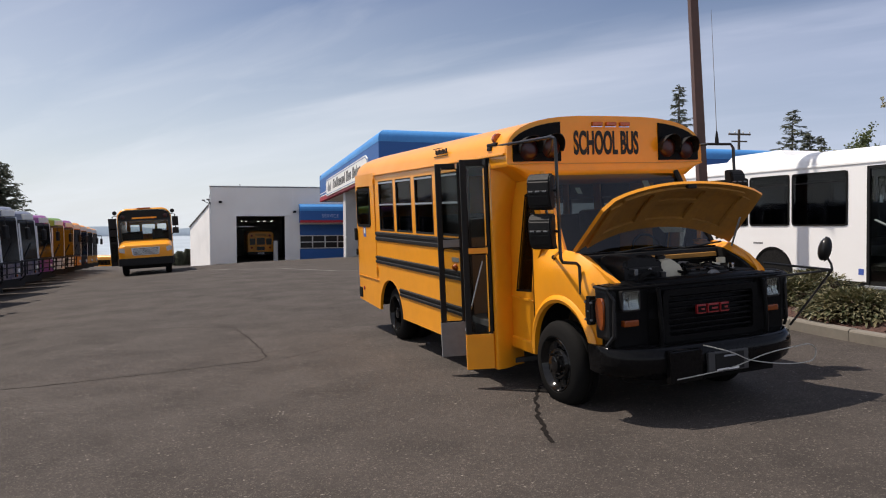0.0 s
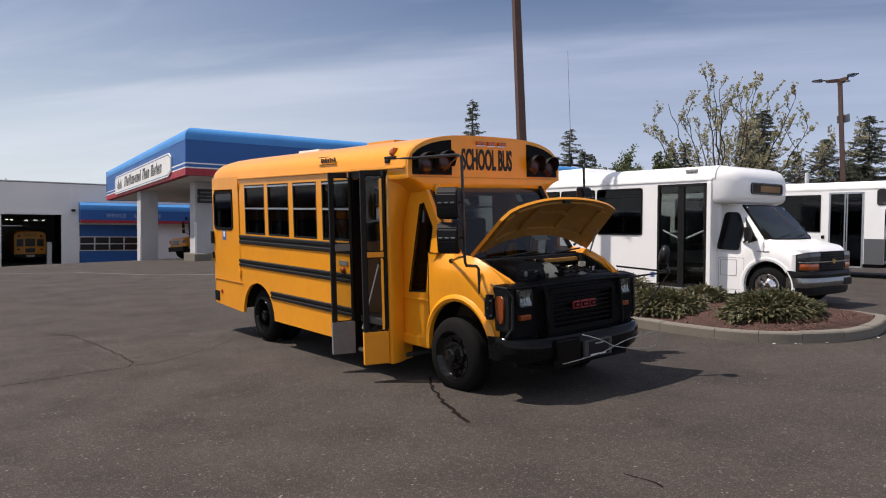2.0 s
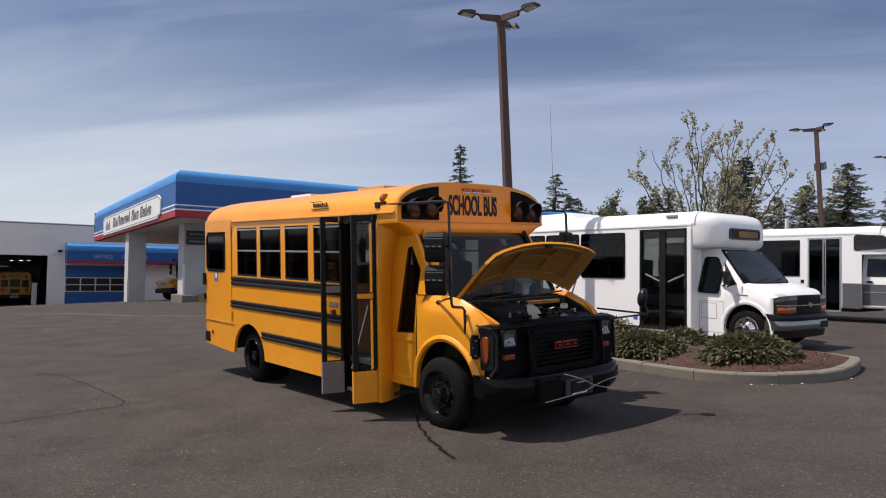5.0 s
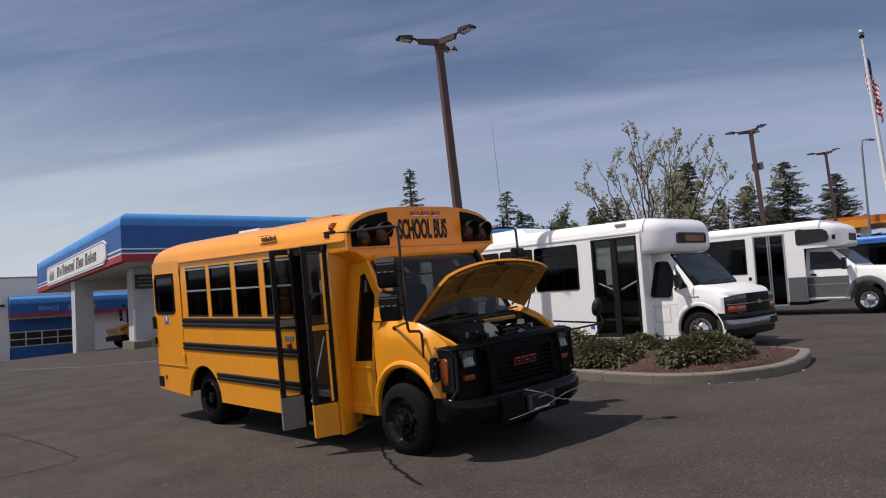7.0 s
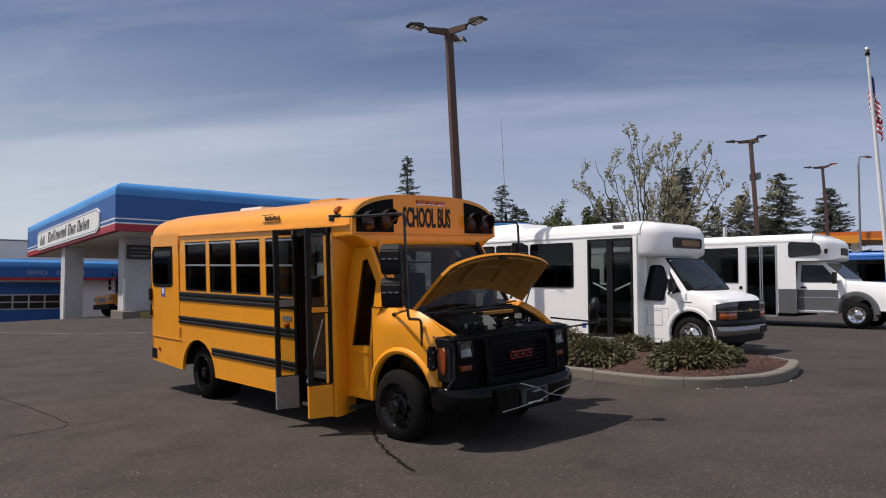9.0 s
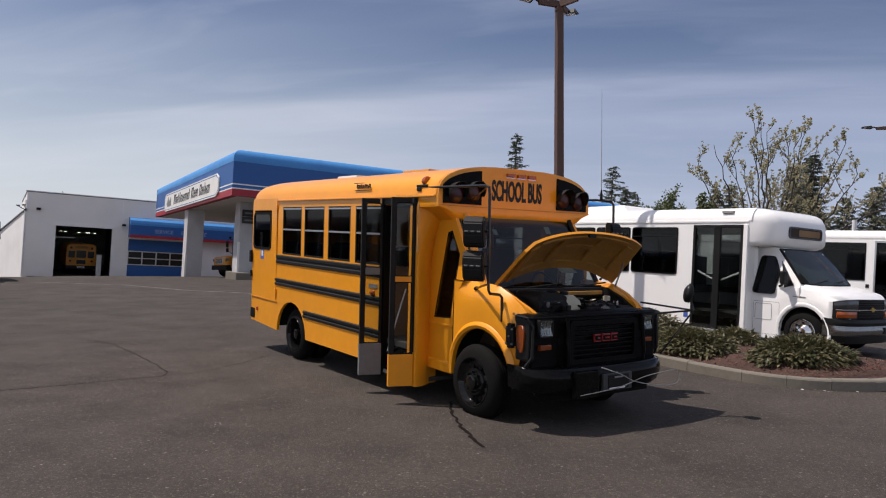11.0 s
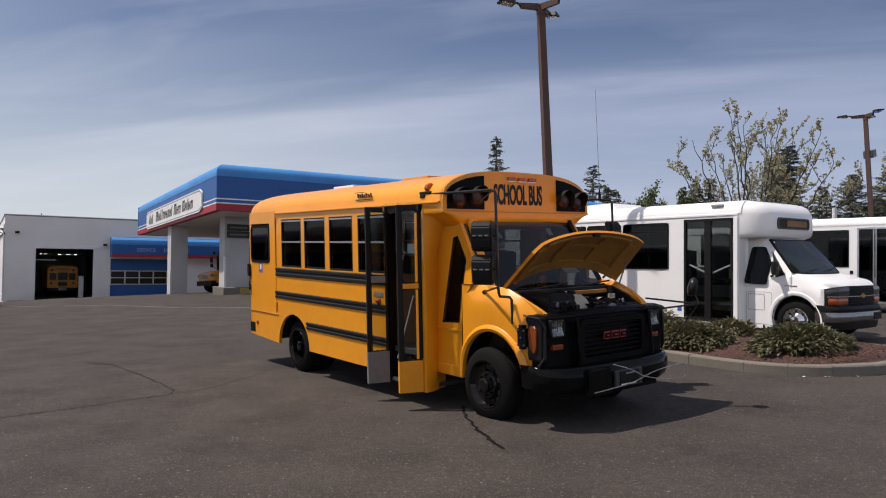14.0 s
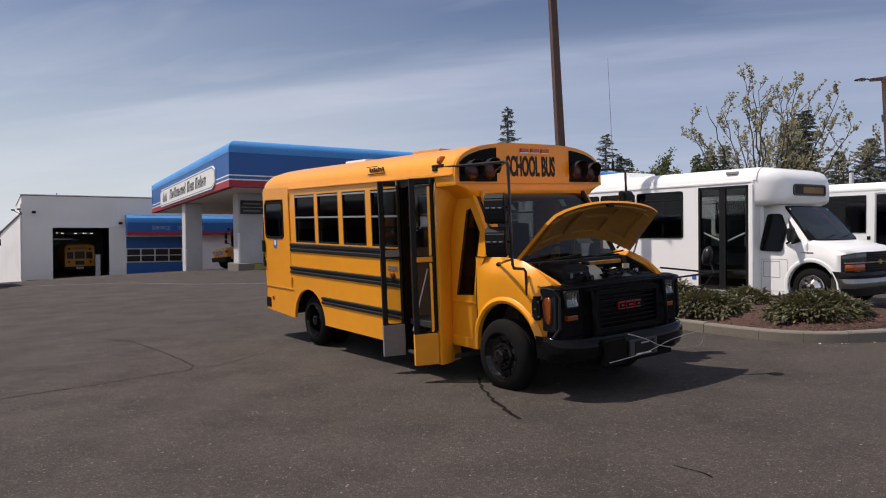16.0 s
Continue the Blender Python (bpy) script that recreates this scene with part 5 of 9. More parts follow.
    bus("valance", prismed([(-0.78, 0.0), (-0.66, -0.24), (0.66, -0.24), (0.78, 0.0), (0.7, 0.1), (-0.7, 0.1)], "z", 0.40, 0.46), black_deep, bump)
    bus("bumper_block", boxed(-0.60, -0.27, -0.37, -0.30, 0.43, 0.685, 0.012), bumper_black, bump)
    plate = bus("plate_bracket", boxed(-0.20, 0.24, -0.365, -0.335, 0.47, 0.635, 0.008), bracket_grey, bump, "grey number plate bracket")
    bus("plate", boxed(-0.13, 0.18, -0.372, -0.364, 0.485, 0.62), black_matt, plate)
    bus("plate_bar", boxed(-0.04, 0.09, -0.376, -0.3715, 0.592, 0.606), plate_mat, plate)
    bus("plate_bar", boxed(-0.12, 0.12, -0.376, -0.3715, 0.488, 0.502), sticker_white, plate)
    # crossing rod folded along the bumper
    arm = [(-0.55, -0.38, 0.47), (-0.328, -0.43, 0.496), (-0.001, -0.43, 0.518), (0.366, -0.43, 0.584), (0.755, -0.43, 0.612), (0.897, -0.43, 0.607), (0.96, -0.43, 0.546), (0.892, -0.43, 0.47), (0.592, -0.43, 0.48), (0.216, -0.43, 0.546), (0.003, -0.43, 0.629), (-0.186, -0.43, 0.686), (-0.336, -0.43, 0.726)]
    smooth_arm = []
    for i in range(len(arm) - 1):
        p0, p1, p2, p3 = (Vector(arm[max(0, min(len(arm) - 1, i + d))]) for d in (-1, 0, 1, 2))
        for k in range(5):
            t = k / 5
            smooth_arm.append(0.5 * ((2 * p1) + (p2 - p0) * t + (2 * p0 - 5 * p1 + 4 * p2 - p3) * t * t + (3 * p1 - p0 - 3 * p2 + p3) * t ** 3))
    bus("crossing_rod", tubed(smooth_arm, 0.0042, 6), rod_white, BUS, "thin pale crossing rod looped in front of the bumper")


def mirrors():
    for sx in (-1, 1):
        # long arm from the roof edge, down to the fender
        arm = [(sx * 1.17, 1.46, 2.40), (sx * 1.18, 1.2, 2.395), (sx * 1.19, 0.32, 2.385), (sx * 1.19, 0.27, 2.37), (sx * 1.19, 0.26, 2.3), (sx * 1.185, 0.255, 1.48), (sx * 1.185, 0.25, 1.40), (sx * 1.165, 0.255, 1.365), (sx * 1.02, 0.28, 1.348), (sx * 0.99, 0.282, 1.32), (sx * 0.99, 0.275, 1.09)]
        if sx > 0:
            arm = [(1.16, 1.25, 2.38), (1.25, 1.05, 2.39), (1.42, 0.95, 2.38), (1.44, 0.94, 2.34), (1.44, 0.93, 1.9), (1.40, 0.9, 1.55), (1.0, 0.7, 1.45)]
        m = bus("mirror_arm", tubed(arm, 0.014, 8), black_gloss, BUS, "black tubular mirror arm")
        bus("arm_foot", boxed(sx * 1.16 - 0.05, sx * 1.16 + 0.05, 1.40, 1.48, 2.36, 2.40, 0.01), black_matt, m)
        # the entry-side pair is turned towards the driver, with its back to the front and the outside
        half, turn = (0.100, pose(-1.262, 0.375, 0, 0, 0, -55)) if sx < 0 else (0.075, pose(1.46, 0.98, 0))
        for z0, z1 in ((1.795, 2.09), (1.475, 1.765)) if sx < 0 else ((1.86, 2.12), (1.62, 1.82)):
            b = prismed([(-0.065, z0 + 0.03), (-0.085, z0 + 0.12), (-0.085, z1 - 0.06), (-0.055, z1 - 0.01), (-0.02, z1), (0.03, z1), (0.03, z0), (-0.03, z0)], "x", -half, half)
            bmesh.ops.bevel(b, geom=b.edges[:], offset=0.012, segments=2, affect="EDGES")
            pieces = [("mirror_housing", b, black_matt)]
            pieces.append(("mirror_glass", boxed(-half + 0.012, half - 0.012, 0.03, 0.034, z0 + 0.02, z1 - 0.02), chrome))
            pieces.append(("clamp_rail", boxed(-half + 0.01, half - 0.01, -0.094, -0.078, (z0 + z1) / 2 - 0.016, (z0 + z1) / 2 + 0.012, 0.005), black_matt))
            for dx in (-0.078, -0.018, 0.042):
                pieces.append(("clamp_bolt", boxed(dx, dx + 0.035, -0.099, -0.09, (z0 + z1) / 2 - 0.002, (z0 + z1) / 2 + 0.01, 0.003), grey_metal))
            h = m
            for name, bm, mat in pieces:
                bmesh.ops.transform(bm, matrix=turn, verts=bm.verts)
                made = bus(name, bm, mat, h, "black mirror housing" if h is m else "")
                h = made if h is m else h
        if sx < 0:
            bus("brace", tubed([(-1.19, 0.26, 1.45), (-1.12, 0.40, 1.43), (-0.967, 0.713, 1.37)], 0.012, 6), black_gloss, m)
            bus("brace_foot", lathed([(-0.02, 0.016), (0.0, 0.024), (0.02, 0.024)], (-0.965, 0.713, 1.37), "x", 10), black_gloss, m)
            for z in (1.62, 1.95):
                bus("brace", tubed([(-1.19, 0.26, z), (-1.225, 0.40, z)], 0.012, 6), black_gloss, m)
        else:
            bus("brace", tubed([(1.46, 0.98, 1.60), (1.41, 0.92, 1.60)], 0.011, 6), black_gloss, m)
    bus("brace", tubed([(-1.185, 0.30, 2.38), (-0.95, 0.72, 2.33), (-0.76, 1.08, 2.28)], 0.008, 6), black_gloss)
    # crossview mirror on a tripod by the far fender
    j = (1.17, -0.44, 1.21)
    tri = bus("crossview_mirror", tubed([j, (0.84, 0.0, 1.26)], 0.010, 6), black_gloss, BUS, "round crossview mirror on a black tripod")
    bus("strut", tubed([j, (0.72, -0.14, 1.15)], 0.010, 6), black_gloss, tri)
    bus("strut", tubed([j, (0.88, -0.24, 0.74)], 0.010, 6), black_gloss, tri)
    bus("stem", tubed([j, (1.17, -0.43, 1.26), (1.14, -0.42, 1.31)], 0.010, 6), black_gloss, tri)
    bm = bmesh.new()
    bmesh.ops.create_uvsphere(bm, u_segments=20, v_segments=12, radius=0.085)
    bmesh.ops.transform(bm, matrix=Matrix.Translation((1.115, -0.405, 1.385)) @ pose(0, 0, 0, 12, 0, 35) @ Matrix.Diagonal((0.9, 0.55, 1.15, 1)), verts=bm.verts)
    bus("mirror_bowl", bm, black_gloss, tri, smooth=True)
    shell = bmesh.new()
    bmesh.ops.create_uvsphere(shell, u_segments=20, v_segments=12, radius=0.092)
    bmesh.ops.bisect_plane(shell, geom=shell.verts[:] + shell.edges[:] + shell.faces[:], plane_co=(0, 0, 0), plane_no=(0, 1, -0.3), clear_outer=True)
    bmesh.ops.transform(shell, matrix=Matrix.Translation((1.115, -0.412, 1.385)) @ pose(0, 0, 0, 12, 0, 35) @ Matrix.Diagonal((0.95, 0.6, 1.18, 1)), verts=shell.verts)
    bus("mirror_shell", shell, black_matt, tri, smooth=True)
    # radio aerial
    aer = bus("aerial", tubed([(1.31, 1.0, 2.50), (1.31, 1.03, 3.75)], [0.0035, 0.0018], 5), grey_metal)
    bus("aerial_base", lathed([(2.38, 0.018), (2.44, 0.016), (2.52, 0.006)], (1.31, 1.0, 0), "z", 10), black_matt, aer)


bus_body()
entry_door()
front_cap()
cab()
mirrors()
# ---- planted island beside the bus ----
ISLAND = [(6.10, 15.5), (6.12, 12.5), (6.15, 10.0), (6.17, 8.4), (6.22, 7.4), (6.36, 6.55), (6.60, 6.05), (6.98, 5.70), (7.50, 5.49), (8.10, 5.50), (8.70, 5.70), (9.25, 6.02), (9.52, 6.40),
          (9.50, 6.85), (9.25, 7.6), (8.95, 8.6), (8.7, 10.0), (8.5, 12.0), (8.35, 14.0), (8.2, 15.5)]


def inward(pts, d):
    c = Vector((sum(p[0] for p in pts) / len(pts), sum(p[1] for p in pts) / len(pts)))
    out = []
    n = len(pts)
    for i, p in enumerate(pts):
        a, b = Vector(pts[i - 1]), Vector(pts[(i + 1) % n])
        t = (b - a).normalized()
        nrm = Vector((-t.y, t.x))
        if nrm.dot(c - Vector(p)) < 0:
            nrm = -nrm
        out.append(tuple(Vector(p) + nrm * d))
    return out


def island():
    kerb = tagged(new("kerb"), "weathered concrete kerb round a planted island", "kerb", kind="structure")
    n = len(ISLAND)

    def along(i, t):
        p0, p1, p2, p3 = (Vector(ISLAND[(i + d) % n]) for d in (-1, 0, 1, 2))
        q = 0.5 * ((2 * p1) + (p2 - p0) * t + (2 * p0 - 5 * p1 + 4 * p2 - p3) * t * t + (3 * p1 - p0 - 3 * p2 + p3) * t ** 3)
        d = 0.5 * ((p2 - p0) + 2 * (2 * p0 - 5 * p1 + 4 * p2 - p3) * t + 3 * (3 * p1 - p0 - 3 * p2 + p3) * t * t)
        return q, Vector((-d.y, d.x)).normalized()
    rnd = random.Random(31)
    for i in range(n):
        rows = []
        chip = rnd.uniform(-0.006, 0.006)
        for k in range(7):
            q, side = along(i, 0.004 + 0.992 * k / 6)
            z = ground_z(*q)
            wear = 0.006 * noise.noise((q.x * 4, q.y * 4, 1.0))
            rows.append([(*(q + side * d), z + h + chip * (h > 0)) for d, h in ((0.0, -0.05), (0.0 + wear, 0.118), (0.012 + wear, 0.136), (0.032, 0.145 + wear), (0.15, 0.142), (0.15, -0.05))])
        part("kerb_stone", loft(bmesh.new(), rows), concrete, kerb)
    # mulch, humped in the middle
    bm = bmesh.new()
    rings = []
    for f, h in ((0.0, 0.10), (0.25, 0.15), (0.6, 0.2)):
        loop = inward(ISLAND, 0.11 + f)
        rings.append([bm.verts.new((x, y, ground_z(x, y) + h + 0.02 * noise.noise((x * 3, y * 3, 0)))) for x, y in loop])
    for r, s in zip(rings, rings[1:]):
        for i in range(n):
            j = (i + 1) % n
            bm.faces.new((r[i], r[j], s[j], s[i]))
    bmesh.ops.triangulate(bm, faces=[bm.faces.new(rings[-1])])
    tagged(part("planting_bed", bm, mulch), "reddish-brown bark mulch inside the kerb", "planting bed", kind="structure")
    rnd = random.Random(5)
    bm = bmesh.new()
    for k in range(5200):
        t = rnd.random()
        y = 5.75 + rnd.random() ** 1.4 * 5.5
        lo = np.interp(y, [5.6, 6.05, 6.6, 7.4, 10, 15], [7.3, 6.75, 6.5, 6.38, 6.32, 6.28])
        hi = np.interp(y, [5.6, 6.05, 6.4, 7.6, 10, 14], [8.3, 9.15, 9.3, 9.05, 8.45, 7.7])
        x = lo + (hi - lo) * t
        edge = min(x - lo, hi - x)
        z = ground_z(x, y) + 0.12 + 0.1 * min(1, max(0, edge) / 0.5)
        a, s = rnd.random() * 6.28, rnd.uniform(0.010, 0.028)
        d, e = Vector((math.cos(a), math.sin(a), rnd.uniform(-0.5, 0.5))) * s, Vector((-math.sin(a), math.cos(a), rnd.uniform(-0.3, 0.3))) * s * 0.35
        p = Vector((x, y, z))
        bm.faces.new([bm.verts.new(p + q) for q in (d, e, -d, -e)])
    tagged(part("bark_chips", bm, material("bark chips", (0.12, 0.052, 0.036), 0.9, spread=0.6)), "loose bark chips on the bed", "bark chips", kind="stuff")
    bm = bmesh.new()
    for k in range(16):
        i = rnd.choice([6, 7, 8])
        a, b = Vector(ISLAND[i]), Vector(ISLAND[i + 1])
        q = a + (b - a) * rnd.random()
        q = q + (q - Vector((8.0, 8.0))).normalized() * rnd.uniform(0.02, 0.1)
        p, s, w = Vector((*q, ground_z(*q) + 0.008)), rnd.uniform(0.008, 0.022), rnd.random() * 6
        bm.faces.new([bm.verts.new(p + Vector((math.cos(w + u) * s, math.sin(w + u) * s, 0.004 * (u > 2)))) for u in (0, 1.6, 3.1, 4.7)])
    tagged(part("litter", bm, flag_white), "fallen pale petals and grit along the kerb", "litter", kind="stuff")


island()


def shrub(x, y, rx, ry, h, count, seed, label):
    """A low mound of long leathery leaves on thin stems."""
    rnd = random.Random(seed)
    base = thing("shrub", upright(x, y, 0, 0.14), label, "shrub", "shrubs in the island")
    bm = bmesh.new()
    for k in range(count):
        a, u = rnd.random() * 2 * math.pi, rnd.random() ** 0.45
        el = rnd.random() ** 0.8 * math.pi / 2
        lump = 1 + 0.22 * noise.noise((math.cos(a) * 2 + seed, math.sin(a) * 2, el * 2))
        rad = (0.62 + 0.38 * u) * lump
        p = Vector((math.cos(a) * math.cos(el) * rx * rad, math.sin(a) * math.cos(el) * ry * rad, math.sin(el) * h * rad + 0.02))
        out = Vector((p.x / rx, p.y / ry, p.z / h * 0.6)).normalized()
        d = (out + Vector((rnd.uniform(-0.7, 0.7), rnd.uniform(-0.7, 0.7), rnd.uniform(-0.7, 0.25)))).normalized()
        side = d.cross(Vector((rnd.uniform(-0.3, 0.3), rnd.uniform(-0.3, 0.3), 1))).normalized()
        up = side.cross(d)
        l, w = rnd.uniform(0.06, 0.125), rnd.uniform(0.014, 0.024)
        pts = [p, p + d * l * 0.5 + side * w, p + d * l - up * l * 0.25, p + d * l * 0.5 - side * w]
        mid = p + d * l * 0.5 - up * 0.006
        v = [bm.verts.new(q) for q in (*pts, mid)]
        for i in range(4):
            bm.faces.new((v[i], v[(i + 1) % 4], v[4]))
    part("leaves", bm, shrub_leaf, base)
    bm = bmesh.new()
    for k in range(26):
        a = rnd.random() * 6.28
        r = rnd.uniform(0.3, 0.8)
        tube(bm, [(0.1 * math.cos(a), 0.1 * math.sin(a), 0), (rx * r * 0.6 * math.cos(a), ry * r * 0.6 * math.sin(a), h * 0.5), (rx * r * math.cos(a), ry * r * math.sin(a), h * 0.75)], [0.012, 0.008, 0.003], 4)
    part("branchwork", bm, bark, base)
    return base


for x, y, rx, ry, h, c, s in ((7.68, 6.70, 0.86, 0.62, 0.325, 6000, 11), (6.98, 8.15, 0.66, 0.78, 0.285, 5200, 12), (8.25, 8.5, 0.45, 0.5, 0.22, 1800, 13), (7.05, 9.7, 0.65, 0.8, 0.35, 3800, 14),
                            (7.0, 11.4, 0.65, 0.9, 0.4, 1600, 15), (7.9, 10.2, 0.5, 0.9, 0.38, 1200, 16)):
    shrub(x, y, rx, ry, h, c, s, "low mounded shrub with long leathery green leaves in mulch")


# ---- white buses ----
def wheel(parent, c, r, w, side, rim_mat):
    s = -side
    tp = [(0.02, r * 0.60), (0.0, r * 0.66), (0.012, r * 0.85), (0.05, r * 0.985), (0.08, r), (w - 0.06, r), (w, r * 0.85), (w, r * 0.6)]
    t = part("wheel", lathed([(s * a, b) for a, b in tp], c, "x", 32, False), black_flat, parent, smooth=True)
    part("rim", lathed([(s * 0.012, r * 0.63), (s * 0.0, r * 0.6), (s * 0.03, r * 0.55), (s * 0.05, r * 0.4), (s * 0.02, r * 0.3), (s * -0.02, r * 0.2), (s * -0.03, r * 0.05), (s * 0.06, r * 0.05), (s * 0.06, r * 0.62)], c, "x", 28, False), rim_mat, t, smooth=True)
    for k in range(8):
        a = 2 * math.pi * k / 8
        # holes are dark plugs, their shade put into the colour
        part("rim_hole", lathed([(s * 0.036, 0.002), (s * 0.037, 0.024), (s * 0.06, 0.024)], (c[0], c[1] + math.cos(a) * r * 0.47, c[2] + math.sin(a) * r * 0.47), "x", 8), cavity, t)
    return t


def rounded_hull(bm, stations, n=6, rb=0.0):
    """A loft along y of round-cornered sections: rows y, half width, low, high, corner radius of the top."""
    rings = []
    for y, hw, z0, z1, r in stations:
        arc = [(hw - rb + rb * math.sin(radians(22.5 * k)), z0 + rb - rb * math.cos(radians(22.5 * k))) for k in range(5)] if rb else [(hw, z0)]
        pts = list(arc)
        pts += [(hw - r + r * math.cos(radians(90 * k / n)), z1 - r + r * math.sin(radians(90 * k / n))) for k in range(n + 1)]
        pts += [(-hw + r - r * math.sin(radians(90 * k / n)), z1 - r + r * math.cos(radians(90 * k / n))) for k in range(n + 1)]
        pts += [(-x, z) for x, z in arc[::-1]]
        rings.append([(x, y, z) for x, z in pts])
    return loft(bm, rings)


def side_window(name, parent, y0, y1, z0, z1, sx, x=1.2, r=0.07, glass=None):
    w = part(name, ring(bmesh.new(), rounded(y0, y1, z0, z1, r), rounded(y0 + 0.03, y1 - 0.03, z0 + 0.03, z1 - 0.03, max(0.01, r - 0.03)), "x", sx * (x - 0.01), sx * (x + 0.014)), black_flat, parent)
    part("pane", prismed(rounded(y0 + 0.025, y1 - 0.025, z0 + 0.025, z1 - 0.025, max(0.01, r - 0.03)), "x", sx * (x + 0.003), sx * (x + 0.007)), glass or glass_dark, w)
    part("vent_bar", boxed(min(sx * (x + 0.004), sx * (x + 0.012)), max(sx * (x + 0.004), sx * (x + 0.012)), y0 + 0.03, y1 - 0.03, z1 - 0.2, z1 - 0.18), black_matt, w)
    return w


def cab_hull(parent, stations, paint):
    """A van or truck cab as a loft along y: rows y, half width, low edge, belt, half width at the top, top, edge radius."""
    rings = []
    for y, hw, z0, belt, hwt, z1, r in stations:
        belt = min(belt, z1 - r - 0.01)
        half = [(hw, z0), (hw, (z0 + belt) / 2), (hw, belt)]
        half += [(hwt - r + r * math.cos(radians(18 * k)), z1 - r + r * math.sin(radians(18 * k))) for k in range(6)]
        rings.append([(x, y, z) for x, z in half + [(-x, z) for x, z in half[::-1]]])
    return part("cab", loft(bmesh.new(), rings), paint, parent, smooth=True)


def arch_low(y, centre, z, r, base):
    d = r * r - (y - centre) ** 2
    return max(base, z + math.sqrt(d)) if d > 0 else base


def body_side(parent, y0, y1, z0, z1, openings, paint, x=1.2, t=0.05):
    """A body wall with rectangular openings, one beside the other along y."""
    for sx in (-1, 1):
        bm = bmesh.new()
        ys = sorted({y0, y1, *(v for o in openings[sx] for v in o[:2])})
        zs = sorted({z0, z1, *(v for o in openings[sx] for v in o[2:] if z0 < v < z1)})
        lo, hi = min(sx * x, sx * (x - t)), max(sx * x, sx * (x - t))
        for a, b in zip(ys, ys[1:]):
            for p, q in zip(zs, zs[1:]):
                if not any(o[0] < (a + b) / 2 < o[1] and o[2] < (p + q) / 2 < o[3] for o in openings[sx]):
                    box(bm, lo, hi, a, b, p, q)
        bmesh.ops.remove_doubles(bm, verts=bm.verts, dist=0.0005)
        part("side_wall", bm, paint, parent)


def bus_interior(parent, y0, y1, z=0.62):
    part("cabin_floor", boxed(-1.1, 1.1, y0, y1, z - 0.05, z), cabin, parent)
    for k in range(int((y1 - y0 - 1.0) / 0.85)):
        y = y0 + 1.2 + 0.85 * k
        for x in (-0.75, 0.75):
            s = part("passenger_seat", boxed(x - 0.4, x + 0.4, y, y + 0.42, z + 0.3, z + 0.42, 0.03), seat_vinyl, parent)
            part("seat_back", boxed(x - 0.4, x + 0.4, y + 0.38, y + 0.48, z + 0.38, z + 1.05, 0.04), seat_vinyl, s)
    part("cabin_ceiling", boxed(-1.1, 1.1, y0, y1, 2.42, 2.44), cabin_pale, parent)


polished = material("scuffed bright bumper", (0.30, 0.305, 0.31), 0.22, 0.9, grain=0.15, scale=10, blotch=0.2)
# colour of the golden reflection painted on the destination pane
amber_reflection = material("painted amber reflection", (0.24, 0.115, 0.02), 0.4, grain=0.3, scale=4, blotch=0.4)
screen_grey = duller(material("grey-green windscreen glass", (0.016, 0.024, 0.022), 0.06, grain=0.2, scale=3, blotch=0.3), 0.32)


def grow_tall(top, s):
    """Raise the body over its wheels."""
    for o in top.children_recursive:
        if not (o.name.startswith("wheel") or o.parent.name.startswith("wheel")) or o.name.startswith("wheel_flare"):
            for v in o.data.vertices:
                v.co.z *= s


sign_brown = material("dark amber sign pane", (0.032, 0.017, 0.008), 0.35, grain=0.3, scale=3, blotch=0.4, dirt=(0.015, 0.01, 0.01))
duller(sign_brown, 0.1)


